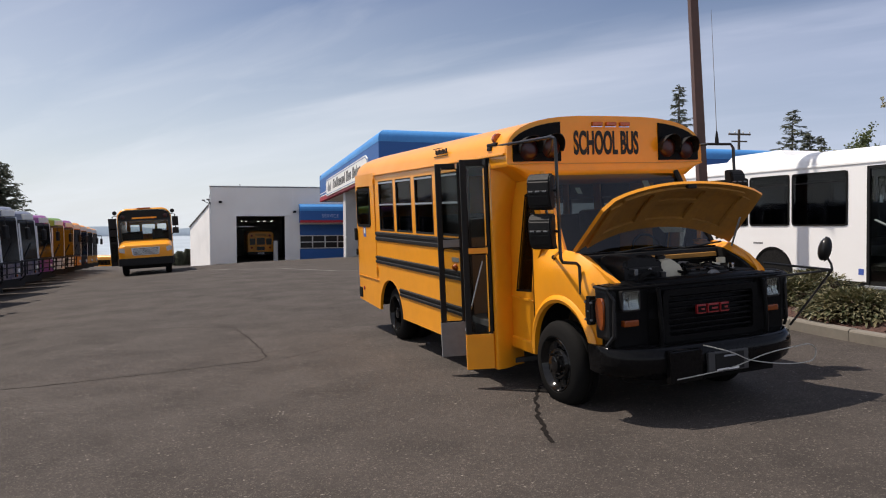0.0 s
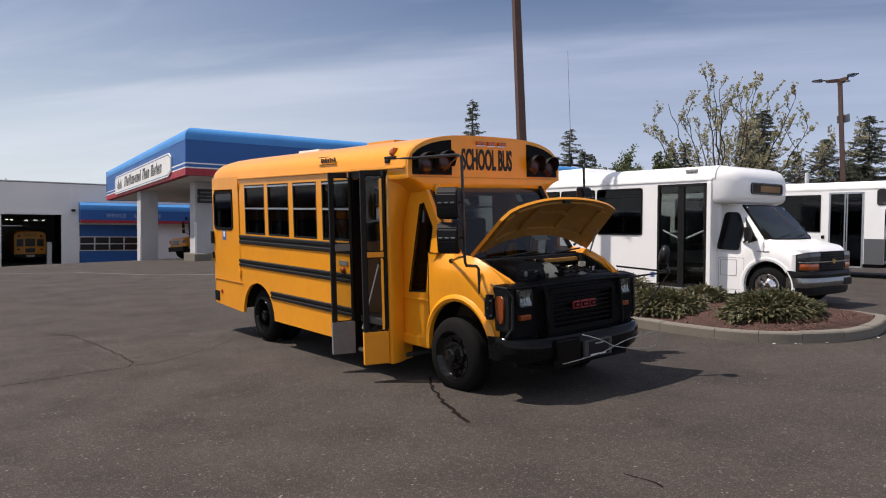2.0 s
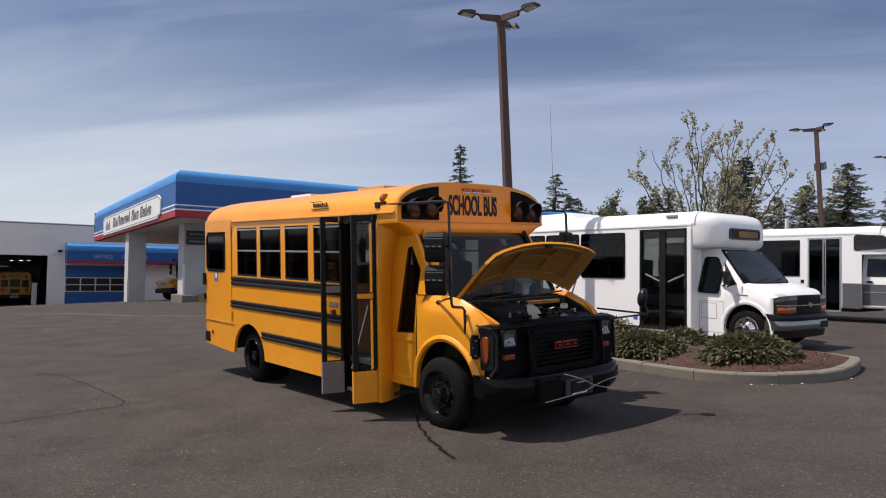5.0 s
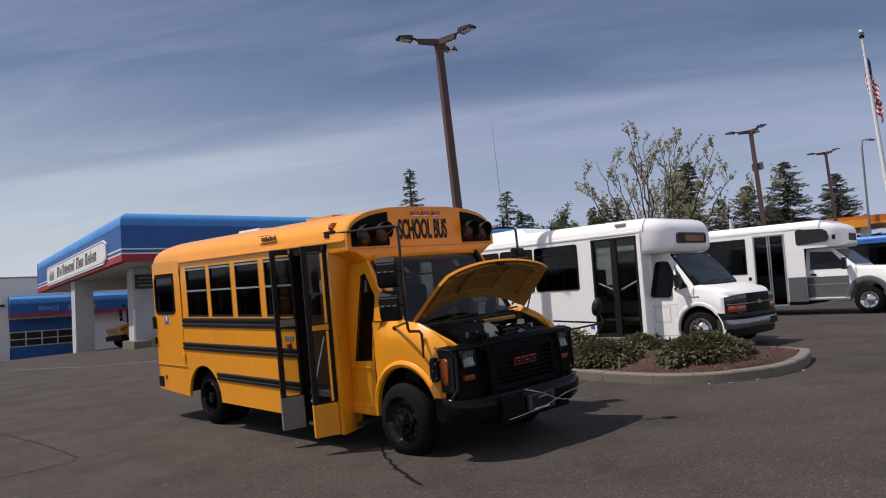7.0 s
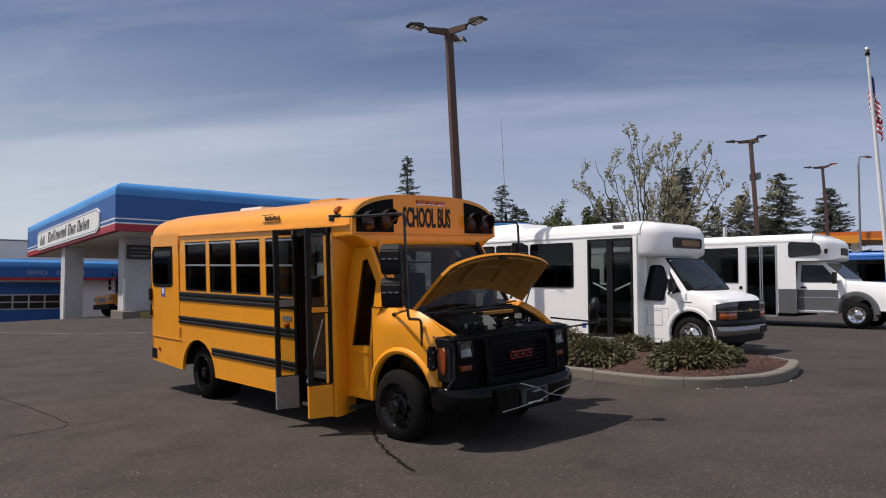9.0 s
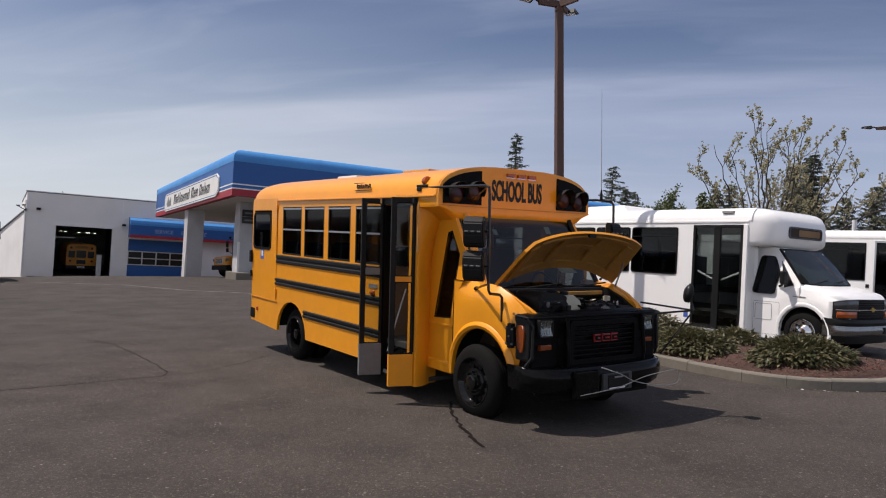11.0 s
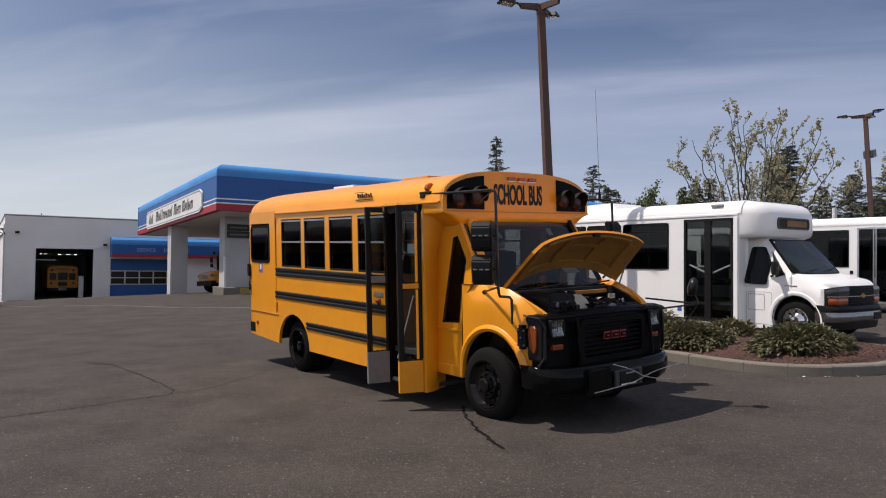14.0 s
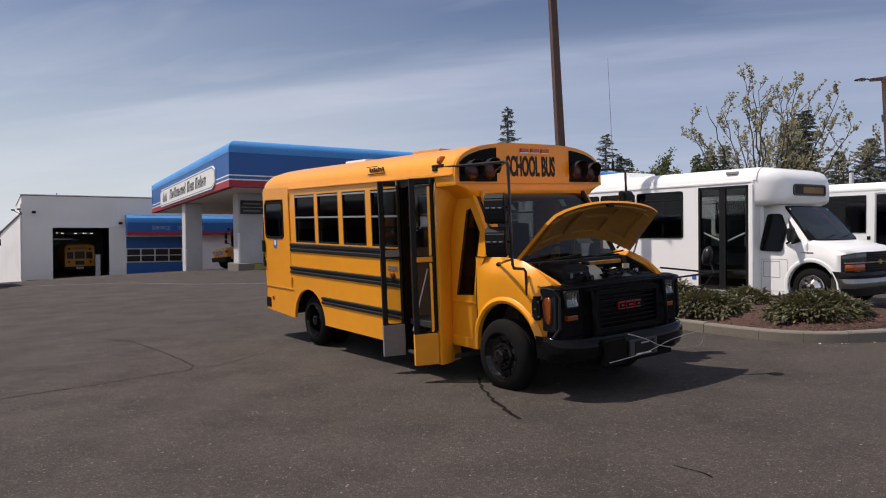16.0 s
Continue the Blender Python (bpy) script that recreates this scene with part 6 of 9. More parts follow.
def shuttle_round(m, label, paint):
    """A shuttle bus on a van nose, with a bulging cap over the cab."""
    B = thing("shuttle_bus", m, label, "shuttle bus", "parked shuttle buses")
    win = [(3.66, 4.88), (4.94, 5.95), (6.0, 7.2), (7.26, 8.3)]
    ops = {-1: [(2.16, 3.28, 0.22, 2.2)] + [(a, b, 1.26, 2.2) for a, b in win], 1: [(a, b, 1.26, 2.2) for a, b in [(2.5, 3.6)] + win]}
    body_side(B, 2.05, 8.9, 0.30, 2.33, ops, paint)
    for sx in (-1, 1):
        for a, b in win if sx < 0 else [(2.5, 3.6)] + win:
            side_window("window", B, a, b, 1.25, 2.21, sx, glass=glass_dark if sx < 0 else glass_mid)
        part("roof_rail", boxed(min(sx * 1.215, sx * 1.19), max(sx * 1.215, sx * 1.19), 2.05, 8.9, 2.295, 2.335, 0.006), paint, B)
        wheel(B, (sx * 1.1, 5.35, 0.385), 0.385, 0.24, sx, chrome)
        part("arch_trim", loft(bmesh.new(), [[(sx * d, 5.35 + e * math.cos(radians(a)), 0.35 + e * math.sin(radians(a))) for d, e in ((1.205, 0.50), (1.215, 0.5), (1.215, 0.46), (1.205, 0.46))] for a in range(0, 181, 12)]), black_flat, B)
        # dark disc on the unbroken wall paints the wheel opening's shade
        part("arch_dark", prismed([(5.35 + 0.46 * math.cos(radians(a)), 0.35 + 0.46 * math.sin(radians(a))) for a in range(0, 181, 12)], "x", sx * 1.2015, sx * 1.2055), cavity, B)
    rounded_roof = rounded_hull(bmesh.new(), [(2.0, 1.2, 2.33, 2.58, 0.24), (4.5, 1.2, 2.33, 2.59, 0.25), (8.8, 1.2, 2.33, 2.585, 0.25), (8.95, 1.15, 2.33, 2.55, 0.22)])
    part("roof", rounded_roof, paint, B, smooth=True)
    part("rear_wall", boxed(-1.2, 1.2, 8.87, 8.92, 0.35, 2.35), paint, B)
    unit = part("roof_unit", prismed([(5.6, 2.61), (7.3, 2.61), (7.1, 2.74), (5.75, 2.76)], "x", -0.55, 0.55), paint, B)
    part("vent_grille", boxed(-0.4, 0.4, 6.0, 6.9, 2.755, 2.765), grey_metal, unit)
    cap = rounded_hull(bmesh.new(), [(1.58, 0.70, 2.02, 2.26, 0.10), (1.60, 0.82, 1.97, 2.34, 0.14), (1.65, 0.94, 1.92, 2.42, 0.19), (1.74, 1.05, 1.89, 2.50, 0.23), (1.86, 1.13, 1.87, 2.545, 0.25), (1.96, 1.17, 1.86, 2.56, 0.25), (2.06, 1.2, 1.86, 2.58, 0.25)], rb=0.09)
    c = part("cab_cap", cap, paint, B, smooth=True)
    # destination box; its amber reflection is a coloured panel on the pane
    part("sign_glass", ring(bmesh.new(), rounded(-0.62, 0.62, 2.035, 2.255, 0.07), rounded(-0.585, 0.585, 2.06, 2.23, 0.05), "y", 1.555, 1.63), black_gloss, c)
    part("sign_pane", prismed(rounded(-0.595, 0.595, 2.055, 2.235, 0.05), "y", 1.568, 1.576), sign_brown, c)
    part("sign_panel", prismed(rounded(-0.26, 0.53, 2.085, 2.205, 0.02), "y", 1.562, 1.567), amber_reflection, c)
    st = []
    for k in range(31):
        y = 0.42 + 0.70 * k / 30 if k < 30 else 1.13
        f = min(1.0, (y - 0.42) / 0.22)
        round_in = 1 - (1 - f) ** 2.5
        st.append((y, 0.72 + 0.25 * round_in, arch_low(y, 1.06, 0.38, 0.45, 0.50), 0.95, 0.67 + 0.26 * round_in, 0.985 + 0.085 * round_in + 0.15 * (y - 0.42) / 0.71, 0.10))
    st += [(1.14 + 0.04 * k, 0.97, arch_low(1.14 + 0.04 * k, 1.06, 0.38, 0.45, 0.22), 1.14, 0.93 - 0.014 * k, 1.215 + 0.052 * k, 0.05) for k in range(12)]
    st += [(1.64, 0.97, 0.20, 1.14, 0.775, 1.84, 0.06), (1.75, 0.97, 0.19, 1.14, 0.77, 1.86, 0.06), (2.1, 0.97, 0.19, 1.14, 0.77, 1.87, 0.06)]
    cab_ob = cab_hull(B, st, paint)
    for sx in (-1, 1):
        ret = [(sx * 0.90, 2.02), (sx * 0.95, 2.06), (sx * 1.10, 2.075), (sx * 1.2, 2.085), (sx * 1.2, 2.11), (sx * 0.90, 2.11)]
        part("shoulder_panel", prismed(ret, "z", 0.26, 2.0), paint, B)
    # windscreen and door glass on the shell
    def screen(grow, lift):
        rows = []
        for k in range(13):
            f = -1 + 2 * k / 12
            bow = 0.06 * (1 - f * f)
            tuck = 0.05 * abs(f) ** 8
            low, high = Vector(((0.90 + grow) * f, 0.985 - grow + tuck - bow, 1.285 - grow + tuck)), Vector(((0.755 + grow) * f, 1.60 + grow - bow * 0.8, 1.915 + grow))
            n = Vector((0, -0.7, 0.72))
            rows.append([low + n * lift, (low + high) / 2 + n * (lift + 0.012), high + n * lift, high - n * 0.02, low - n * 0.02])
        return loft(bmesh.new(), rows)
    w = part("windscreen", screen(0.0, 0.014), screen_grey, cab_ob, smooth=True)
    part("windscreen_seal", screen(0.022, 0.008), black_flat, w)
    for x in (-0.62, 0.02):
        part("wiper", tubed([(x, 0.945, 1.30), (x + 0.12, 0.95, 1.325), (x + 0.58, 0.985, 1.385)], 0.010, 5), black_matt, w)
    for sx in (-1, 1):
        def X(z, d=0.0):
            low = float(np.interp(z, [0, 0.9, 1.3, 1.93, 2.2], [0, 0.86, 1.22, 1.83, 2.1]))
            return sx * (0.97 - max(0, low - 1.14) * 0.305 + d)
        quarter = [(1.36, 1.2), (1.16, 1.26), (1.52, 1.70)]
        bm = bmesh.new()
        loft(bm, [[(X(z, d), y, z) for y, z in quarter] for d in (0.008, -0.03)])
        part("quarter_window", bm, black_gloss, cab_ob)
        part("door_panel", ring(bmesh.new(), rounded(1.45, 2.02, 0.28, 0.90, 0.03), rounded(1.455, 2.015, 0.285, 0.895, 0.03), "x", X(0.5, 0.002), X(0.5, -0.01)), grey_metal, cab_ob)
        part("hatch_line", ring(bmesh.new(), rounded(1.62, 1.98, 0.55, 0.86, 0.02), rounded(1.626, 1.974, 0.556, 0.854, 0.02), "x", X(0.5, 0.004), X(0.5, -0.01)), grey_metal, cab_ob)

        wheel(B, (sx * 0.955, 1.06, 0.385), 0.385, 0.23, sx, chrome)
        part("arch_dark", prismed([(0.96 + 0.462 * math.cos(radians(a)), 0.38 + 0.462 * math.sin(radians(a))) for a in range(0, 181, 12)], "x", sx * 0.72, sx * 0.76), cavity, cab_ob)
    for o in cab_ob.children_recursive:
        for v in o.data.vertices:
            v.co.z = float(np.interp(v.co.z, [0, 0.9, 1.3, 1.93, 2.2], [0, 0.86, 1.22, 1.83, 2.1]))
            v.co.y = float(np.interp(v.co.y, [-0.12, 0.96, 1.02, 1.6, 2.1], [0.28, 1.04, 1.13, 1.63, 2.1]))
    # front door glass in a black seal, and the door mirror
    for sx in (-1, 1):
        def shell(z, d=0.0):
            return sx * (0.97 - 0.279 * max(0.0, z - 1.14) + d)
        door = [(2.05, 1.01), (1.60, 1.0), (1.545, 1.40), (1.70, 1.70), (1.97, 1.705)]
        for name, poly, d, mat in (("window_seal", soften(door, 0.07), 0.034, black_flat), ("door_window", soften(inward(door, 0.022), 0.06), 0.038, glass_smoke)):
            bm = bmesh.new()
            rows = [[bm.verts.new((shell(z, e), y, z)) for y, z in poly] for e in (d, d - 0.05)]
            for r in rows:
                bm.faces.new(r)
            n = len(poly)
            for i in range(n):
                bm.faces.new((rows[0][i], rows[0][(i + 1) % n], rows[1][(i + 1) % n], rows[1][i]))
            bmesh.ops.triangulate(bm, faces=bm.faces[:])
            part(name, bm, mat, cab_ob)
        mirror = part("mirror", boxed(min(shell(1.2, 0.05), shell(1.2, 0.21)), max(shell(1.2, 0.05), shell(1.2, 0.21)), 1.33, 1.42, 1.19, 1.43, 0.03), black_matt, cab_ob)
        part("mirror_arm", tubed([(shell(1.15), 1.52, 1.15), (shell(1.2, 0.08), 1.40, 1.20)], 0.02, 6), black_matt, mirror)
        part("vent_mark", boxed(min(shell(1.0, 0.006), shell(1.0, -0.01)), max(shell(1.0, 0.006), shell(1.0, -0.01)), 1.02, 1.25, 0.985, 0.995), grey_metal, cab_ob)
    # nose: lamps, grille and bumper follow the rounded plan of the front
    def plan(x):
        x = abs(x)
        if x < 0.78:
            return 0.38 + 0.045 * (x / 0.78) ** 2
        return 0.425 + 0.21 * (1 - math.sqrt(1 - min(0.999, (x - 0.78) / 0.205) ** 2))

    def strip(x0, x1, low, high, out, back=0.04, n=12):
        """A band on the nose from x0 to x1; low and high are its edges, given along it."""
        rows = []
        for k in range(n + 1):
            f = k / n
            x = x0 + (x1 - x0) * f
            z0, z1 = low(f), high(f)
            y = plan(x)
            nx, ny = plan(x + 0.008) - plan(x - 0.008), -0.016
            nl = math.hypot(nx, ny)
            nx, ny = nx / nl, ny / nl
            rows.append([(x + nx * d, y + ny * d, z0 + (z1 - z0) * g) for d, g in ((-back, 0.0), (out * 0.6, 0.0), (out, 0.15), (out, 0.85), (out * 0.6, 1.0), (-back, 1.0))])
        return loft(bmesh.new(), rows)
    for sx in (-1, 1):
        lamp = part("headlamp", strip(sx * 0.50, sx * 0.962, lambda f: 0.835, lambda f: 0.985 - 0.012 * f - 0.04 * f ** 6, 0.016), smoked_lens, cab_ob, smooth=True)
        for c in (0.62, 0.76):
            part("reflector", lathed([(-0.006, 0.002), (-0.004, 0.02), (0.0, 0.028)], (sx * c, plan(c) - 0.008, 0.915), "y", 16), lamp_reflector, lamp, smooth=True)
        part("turn_lamp", strip(sx * 0.55, sx * 0.945, lambda f: 0.685, lambda f: 0.79, 0.018), amber, lamp, smooth=True)
        part("lamp_surround", strip(sx * 0.49, sx * 0.968, lambda f: 0.665, lambda f: 1.0 - 0.01 * f - 0.04 * f ** 6, 0.004), black_gloss, lamp, smooth=True)
    g = part("grille", strip(-0.50, 0.50, lambda f: 0.665, lambda f: 1.0, 0.006), black_deep, cab_ob)
    for z in (0.70, 0.74, 0.78, 0.88, 0.92, 0.96):
        part("grille_slat", strip(-0.49, 0.49, lambda f: z - 0.006, lambda f: z + 0.006, 0.016), black_matt, g)
    part("grille_bar", strip(-0.955, 0.955, lambda f: 0.806, lambda f: 0.832, 0.022, n=24), chrome, g, smooth=True)
    part("badge", prismed([(-0.11, 0.81), (-0.04, 0.81), (-0.03, 0.785), (0.05, 0.785), (0.06, 0.81), (0.11, 0.84), (0.04, 0.84), (0.03, 0.865), (-0.05, 0.865), (-0.06, 0.84)], "y", 0.355, 0.37), material("gold badge", (0.55, 0.36, 0.08), 0.3, 0.8), g)

    def bumper_bar(prof):
        rows = []
        for k in range(29):
            t = -1 + 2 * k / 28
            x = 0.985 * math.sin(t * math.pi / 2) if abs(t) < 0.999 else 0.985 * t
            y = 0.33 + 0.29 * (1 - math.sqrt(max(0.0, 1 - abs(x / 0.99) ** 3.2)))
            rows.append([(x, y + d, z) for d, z in prof])
        return loft(bmesh.new(), rows)
    bp = part("front_bumper", bumper_bar([(0.10, 0.37), (-0.01, 0.375), (-0.045, 0.42), (-0.05, 0.48), (-0.03, 0.545), (0.10, 0.55)]), polished, cab_ob, "bright bumper bar", smooth=True)
    part("bumper_top", bumper_bar([(0.10, 0.545), (-0.028, 0.55), (-0.045, 0.60), (-0.02, 0.655), (0.10, 0.67)]), black_matt, bp, smooth=True)
    part("air_dam", bumper_bar([(0.12, 0.24), (0.03, 0.24), (0.01, 0.30), (0.0, 0.378), (0.12, 0.378)]), black_matt, bp, smooth=True)
    part("plate_holder", boxed(0.30, 0.58, 0.272, 0.30, 0.40, 0.52, 0.006), black_matt, bp)
    for sx in (-1, 1):
        lip = [[(sx * d, 1.06 + (0.445 + e) * math.cos(radians(a)), 0.38 + (0.445 + e) * math.sin(radians(a))) for d, e in ((0.96, 0.07), (0.982, 0.055), (0.988, 0.03), (0.975, -0.005), (0.90, -0.012))] for a in range(-18, 199, 8)]
        part("arch_lip", loft(bmesh.new(), lip), paint, cab_ob, smooth=True)
        part("inner_arch", loft(bmesh.new(), [[(sx * d, 1.06 + 0.44 * math.cos(radians(a)), 0.38 + 0.44 * math.sin(radians(a))) for d in (0.96, 0.6)] for a in range(-5, 190, 15)], False, False), cavity, cab_ob)
    for o in [cab_ob] + list(cab_ob.children_recursive):
        for v in o.data.vertices:
            v.co.y -= 0.09 * min(1.0, max(0.0, (0.62 - v.co.y) / 0.2))
    # glazed double door
    fr = boxed(-1.215, -1.16, 2.16, 2.21, 0.20, 2.24)
    box(fr, -1.215, -1.16, 3.23, 3.28, 0.20, 2.24)
    box(fr, -1.215, -1.16, 2.16, 3.28, 2.2, 2.25)
    d = part("entry_door", fr, black_matt, B, "glazed double entry door")
    part("door_stile", boxed(-1.205, -1.15, 2.66, 2.80, 0.22, 2.2), black_matt, d)
    for a, b in ((2.21, 2.66), (2.80, 3.23)):
        part("pane", boxed(-1.185, -1.18, a, b, 0.30, 2.2), glass_clear, d)
        part("grab_rail", tubed([(-1.14, a + 0.05 if a < 2.5 else b - 0.05, 1.35), (-1.14, b - 0.02 if a < 2.5 else a + 0.02, 1.2)], 0.018, 6), sticker_white, d)
    part("door_sill", boxed(-1.24, -1.1, 2.16, 3.3, 0.20, 0.25, 0.008), alu, d)
    part("door_edge", boxed(-1.225, -1.19, 2.06, 2.15, 0.16, 2.26, 0.008), paint, d)
    part("roof_lamp", boxed(-1.20, -1.12, 2.4, 2.65, 2.47, 2.52, 0.01), cabin_pale, B)
    part("sticker", boxed(-1.204, -1.2, 3.34, 3.44, 0.42, 0.52), sticker_blue, B)
    part("vent", boxed(-1.205, -1.2, 5.6, 5.85, 0.90, 0.93), grey_metal, B)
    part("skirt", boxed(-1.19, 1.19, 2.1, 8.85, 0.24, 0.32), cavity, B)
    bus_interior(B, 2.1, 8.8)
    grow_tall(B, 1.048)
    return B


def shuttle_truck(m, label, paint, cap_paint, band):
    """A shuttle bus on a pick-up truck nose, with a side-glazed cap and grey lower panels."""
    B = thing("shuttle_bus", m, label, "shuttle bus", "parked shuttle buses")
    ops = {-1: [(3.28, 4.30, 0.30, 2.45), (4.55, 7.4, 1.30, 2.40), (7.5, 9.8, 1.30, 2.40)], 1: [(3.2, 6.0, 1.30, 2.40), (6.1, 9.8, 1.3, 2.4)]}
    body_side(B, 2.7, 10.4, 0.40, 2.55, ops, paint)
    for sx in (-1, 1):
        for a, b, z0, z1 in ops[sx]:
            if z0 > 1:
                side_window("window", B, a, b, z0, z1, sx, r=0.03)
        part("lower_band", boxed(min(sx * 1.206, sx * 1.19), max(sx * 1.206, sx * 1.19), 2.7, 3.25, 0.40, 1.12), band, B)
        wheel(B, (sx * 1.12, 7.6, 0.42), 0.42, 0.26, sx, chrome)
        # the rear wheel opening's shade, painted as a dark disc on the wall
        part("arch_dark", prismed([(7.6 + 0.5 * math.cos(radians(a)), 0.38 + 0.5 * math.sin(radians(a))) for a in range(0, 181, 15)], "x", sx * 1.2015, sx * 1.206), cavity, B)
    part("roof", rounded_hull(bmesh.new(), [(2.2, 1.2, 2.5, 2.76, 0.2), (10.4, 1.2, 2.5, 2.78, 0.22)]), paint, B, smooth=True)
    part("rear_wall", boxed(-1.2, 1.2, 10.36, 10.42, 0.4, 2.6), paint, B)
    cap = part("cab_cap", rounded_hull(bmesh.new(), [(1.60, 0.40, 2.06, 2.40, 0.10), (1.66, 0.72, 2.0, 2.48, 0.16), (1.80, 1.0, 1.97, 2.58, 0.2), (2.05, 1.17, 1.95, 2.68, 0.2), (2.7, 1.2, 1.95, 2.76, 0.2)]), cap_paint, B, smooth=True)
    part("cap_window", prismed([(2.00, 2.12), (1.93, 2.2), (1.97, 2.40), (2.10, 2.48), (2.85, 2.53), (2.92, 2.46), (2.92, 2.1), (2.85, 2.06)], "x", -1.215, -1.17), black_gloss, cap)
    part("sign_glass", boxed(-0.36, 0.36, 1.585, 1.64, 2.12, 2.34, 0.02), sign_brown, cap)
    part("clearance_lamp", boxed(-1.06, -0.98, 1.80, 1.90, 2.16, 2.30, 0.01), sign_brown, cap)
    st = []
    for k in range(33):
        y = 1.30 * k / 32
        f = 1 - (1 - min(1.0, y / 0.2)) ** 2.5
        st.append((y, 0.86 + 0.14 * f, arch_low(y, 1.02, 0.42, 0.52, 0.52), 1.1, 0.8 + 0.15 * f, 1.18 + 0.1 * f + 0.08 * y / 1.3, 0.09))
    st += [(1.32 + 0.06 * k, 1.0, arch_low(1.32 + 0.06 * k, 1.02, 0.42, 0.52, 0.44), 1.3, 0.95 - 0.008 * k, 1.38 + 0.05 * k, 0.05) for k in range(11)]
    st += [(2.0, 1.0, 0.44, 1.3, 0.86, 1.93, 0.06), (2.75, 1.0, 0.44, 1.3, 0.86, 1.95, 0.06)]
    cb = cab_hull(B, st, paint)
    bm = bmesh.new()
    nrm = Vector((0, -0.7, 0.74)) * 0.012
    ws = [(-0.88, 1.36, 1.43), (0.88, 1.36, 1.43), (0.78, 1.9, 1.88), (-0.78, 1.9, 1.88)]
    loft(bm, [[Vector(p) + nrm for p in ws], [Vector(p) - nrm * 0.5 for p in ws]])
    part("windscreen", bm, windscreen_black, cb)
    for sx in (-1, 1):
        def X(z, d=0.0):
            return sx * (1.0 - max(0, z - 1.3) * 0.22 + d)
        dw = [(2.62, 1.32), (1.50, 1.32), (1.98, 1.82), (2.62, 1.84)]
        bm = bmesh.new()
        loft(bm, [[(X(z, d), y, z) for y, z in dw] for d in (0.012, -0.03)])
        part("door_window", bm, windscreen_black, cb)
        part("lower_band", boxed(min(X(1, 0.006), X(1, -0.02)), max(X(1, 0.006), X(1, -0.02)), 1.52, 2.75, 0.5, 1.10), band, cb)
        part("bright_strip", boxed(min(X(1, 0.012), X(1, -0.02)), max(X(1, 0.012), X(1, -0.02)), 1.56, 2.7, 0.86, 0.89), alu, cb)
        part("side_step", boxed(min(sx * 1.1, sx * 0.9), max(sx * 1.1, sx * 0.9), 1.5, 2.9, 0.42, 0.48, 0.012), alu, cb)
        part("door_handle", boxed(min(X(1, 0.03), X(1, -0.0)), max(X(1, 0.03), X(1, -0.0)), 2.45, 2.62, 1.14, 1.20, 0.01), black_matt, cb)
        part("mirror", boxed(min(X(1.4, 0.08), X(1.4, 0.32)), max(X(1.4, 0.08), X(1.4, 0.32)), 1.52, 1.62, 1.28, 1.62, 0.03), black_matt, cb)
        flare = [[(sx * d, 1.02 + e * math.cos(radians(a)), 0.42 + e * math.sin(radians(a))) for d, e in ((0.98, 0.66), (1.05, 0.64), (1.07, 0.56), (1.05, 0.5), (0.98, 0.5))] for a in range(0, 181, 9)]
        part("wheel_flare", loft(bmesh.new(), flare), band, cb, smooth=True)
        wheel(B, (sx * 1.03, 1.02, 0.42), 0.42, 0.26, sx, chrome)
        lamp = part("headlamp", boxed(min(sx * 0.62, sx * 0.97), max(sx * 0.62, sx * 0.97), -0.02, 0.2, 0.80, 1.10, 0.03), lamp_glass, cb)
        part("turn_lamp", boxed(min(sx * 0.93, sx * 0.985), max(sx * 0.93, sx * 0.985), 0.05, 0.3, 1.0, 1.08, 0.01), amber, lamp)
    g = part("grille", boxed(-0.6, 0.6, -0.05, 0.1, 0.76, 1.14, 0.03), chrome, cb)
    for k in range(3):
        part("grille_bar", boxed(-0.56, 0.56, -0.07, -0.04, 0.82 + 0.1 * k, 0.87 + 0.1 * k), black_matt, g)
    bp = part("front_bumper", boxed(-1.02, 1.02, -0.2, 0.1, 0.48, 0.72, 0.04), chrome, cb)
    part("air_dam", boxed(-0.95, 0.95, -0.12, 0.2, 0.28, 0.48, 0.03), black_matt, bp)
    fr = boxed(-1.215, -1.16, 3.28, 3.33, 0.30, 2.45)
    box(fr, -1.215, -1.16, 4.25, 4.30, 0.30, 2.45)
    box(fr, -1.215, -1.16, 3.28, 4.30, 2.41, 2.46)
    box(fr, -1.215, -1.16, 3.28, 4.30, 0.28, 0.33)
    d = part("entry_door", fr, alu, B, "glazed entry door in a bright frame")
    for a, b in ((3.33, 3.75), (3.83, 4.25)):
        part("pane", boxed(-1.19, -1.185, a, b, 0.33, 2.41), glass_dark, d)
    part("door_stile", box(boxed(-1.21, -1.17, 3.74, 3.77, 0.32, 2.42), -1.21, -1.17, 3.81, 3.84, 0.32, 2.42), alu, d)
    part("door_lock", boxed(-1.21, -1.2, 4.42, 4.52, 1.1, 1.2), black_matt, B)
    part("skirt", boxed(-1.15, 1.15, 2.8, 10.3, 0.3, 0.42), cavity, B)
    bus_interior(B, 3.0, 10.2, 0.7)
    grow_tall(B, 1.085)
    return B


shuttle_round(standing(11.43, 8.02, 11.5), "white shuttle bus with a rounded cap and glazed double door", white_paint)
shuttle_truck(standing(22.30, 10.55, 13.0), "white shuttle bus on a truck nose with grey lower panels", white_paint, white_paint, silver)
blue_paint = material("bright blue paint", (0.03, 0.16, 0.55), 0.35, grain=0.08, scale=12, blotch=0.15, coat=0.3)
shuttle_truck(standing(41.2, 15.0, 13.0), "bright blue shuttle bus parked in a row", blue_paint, blue_paint, blue_paint)
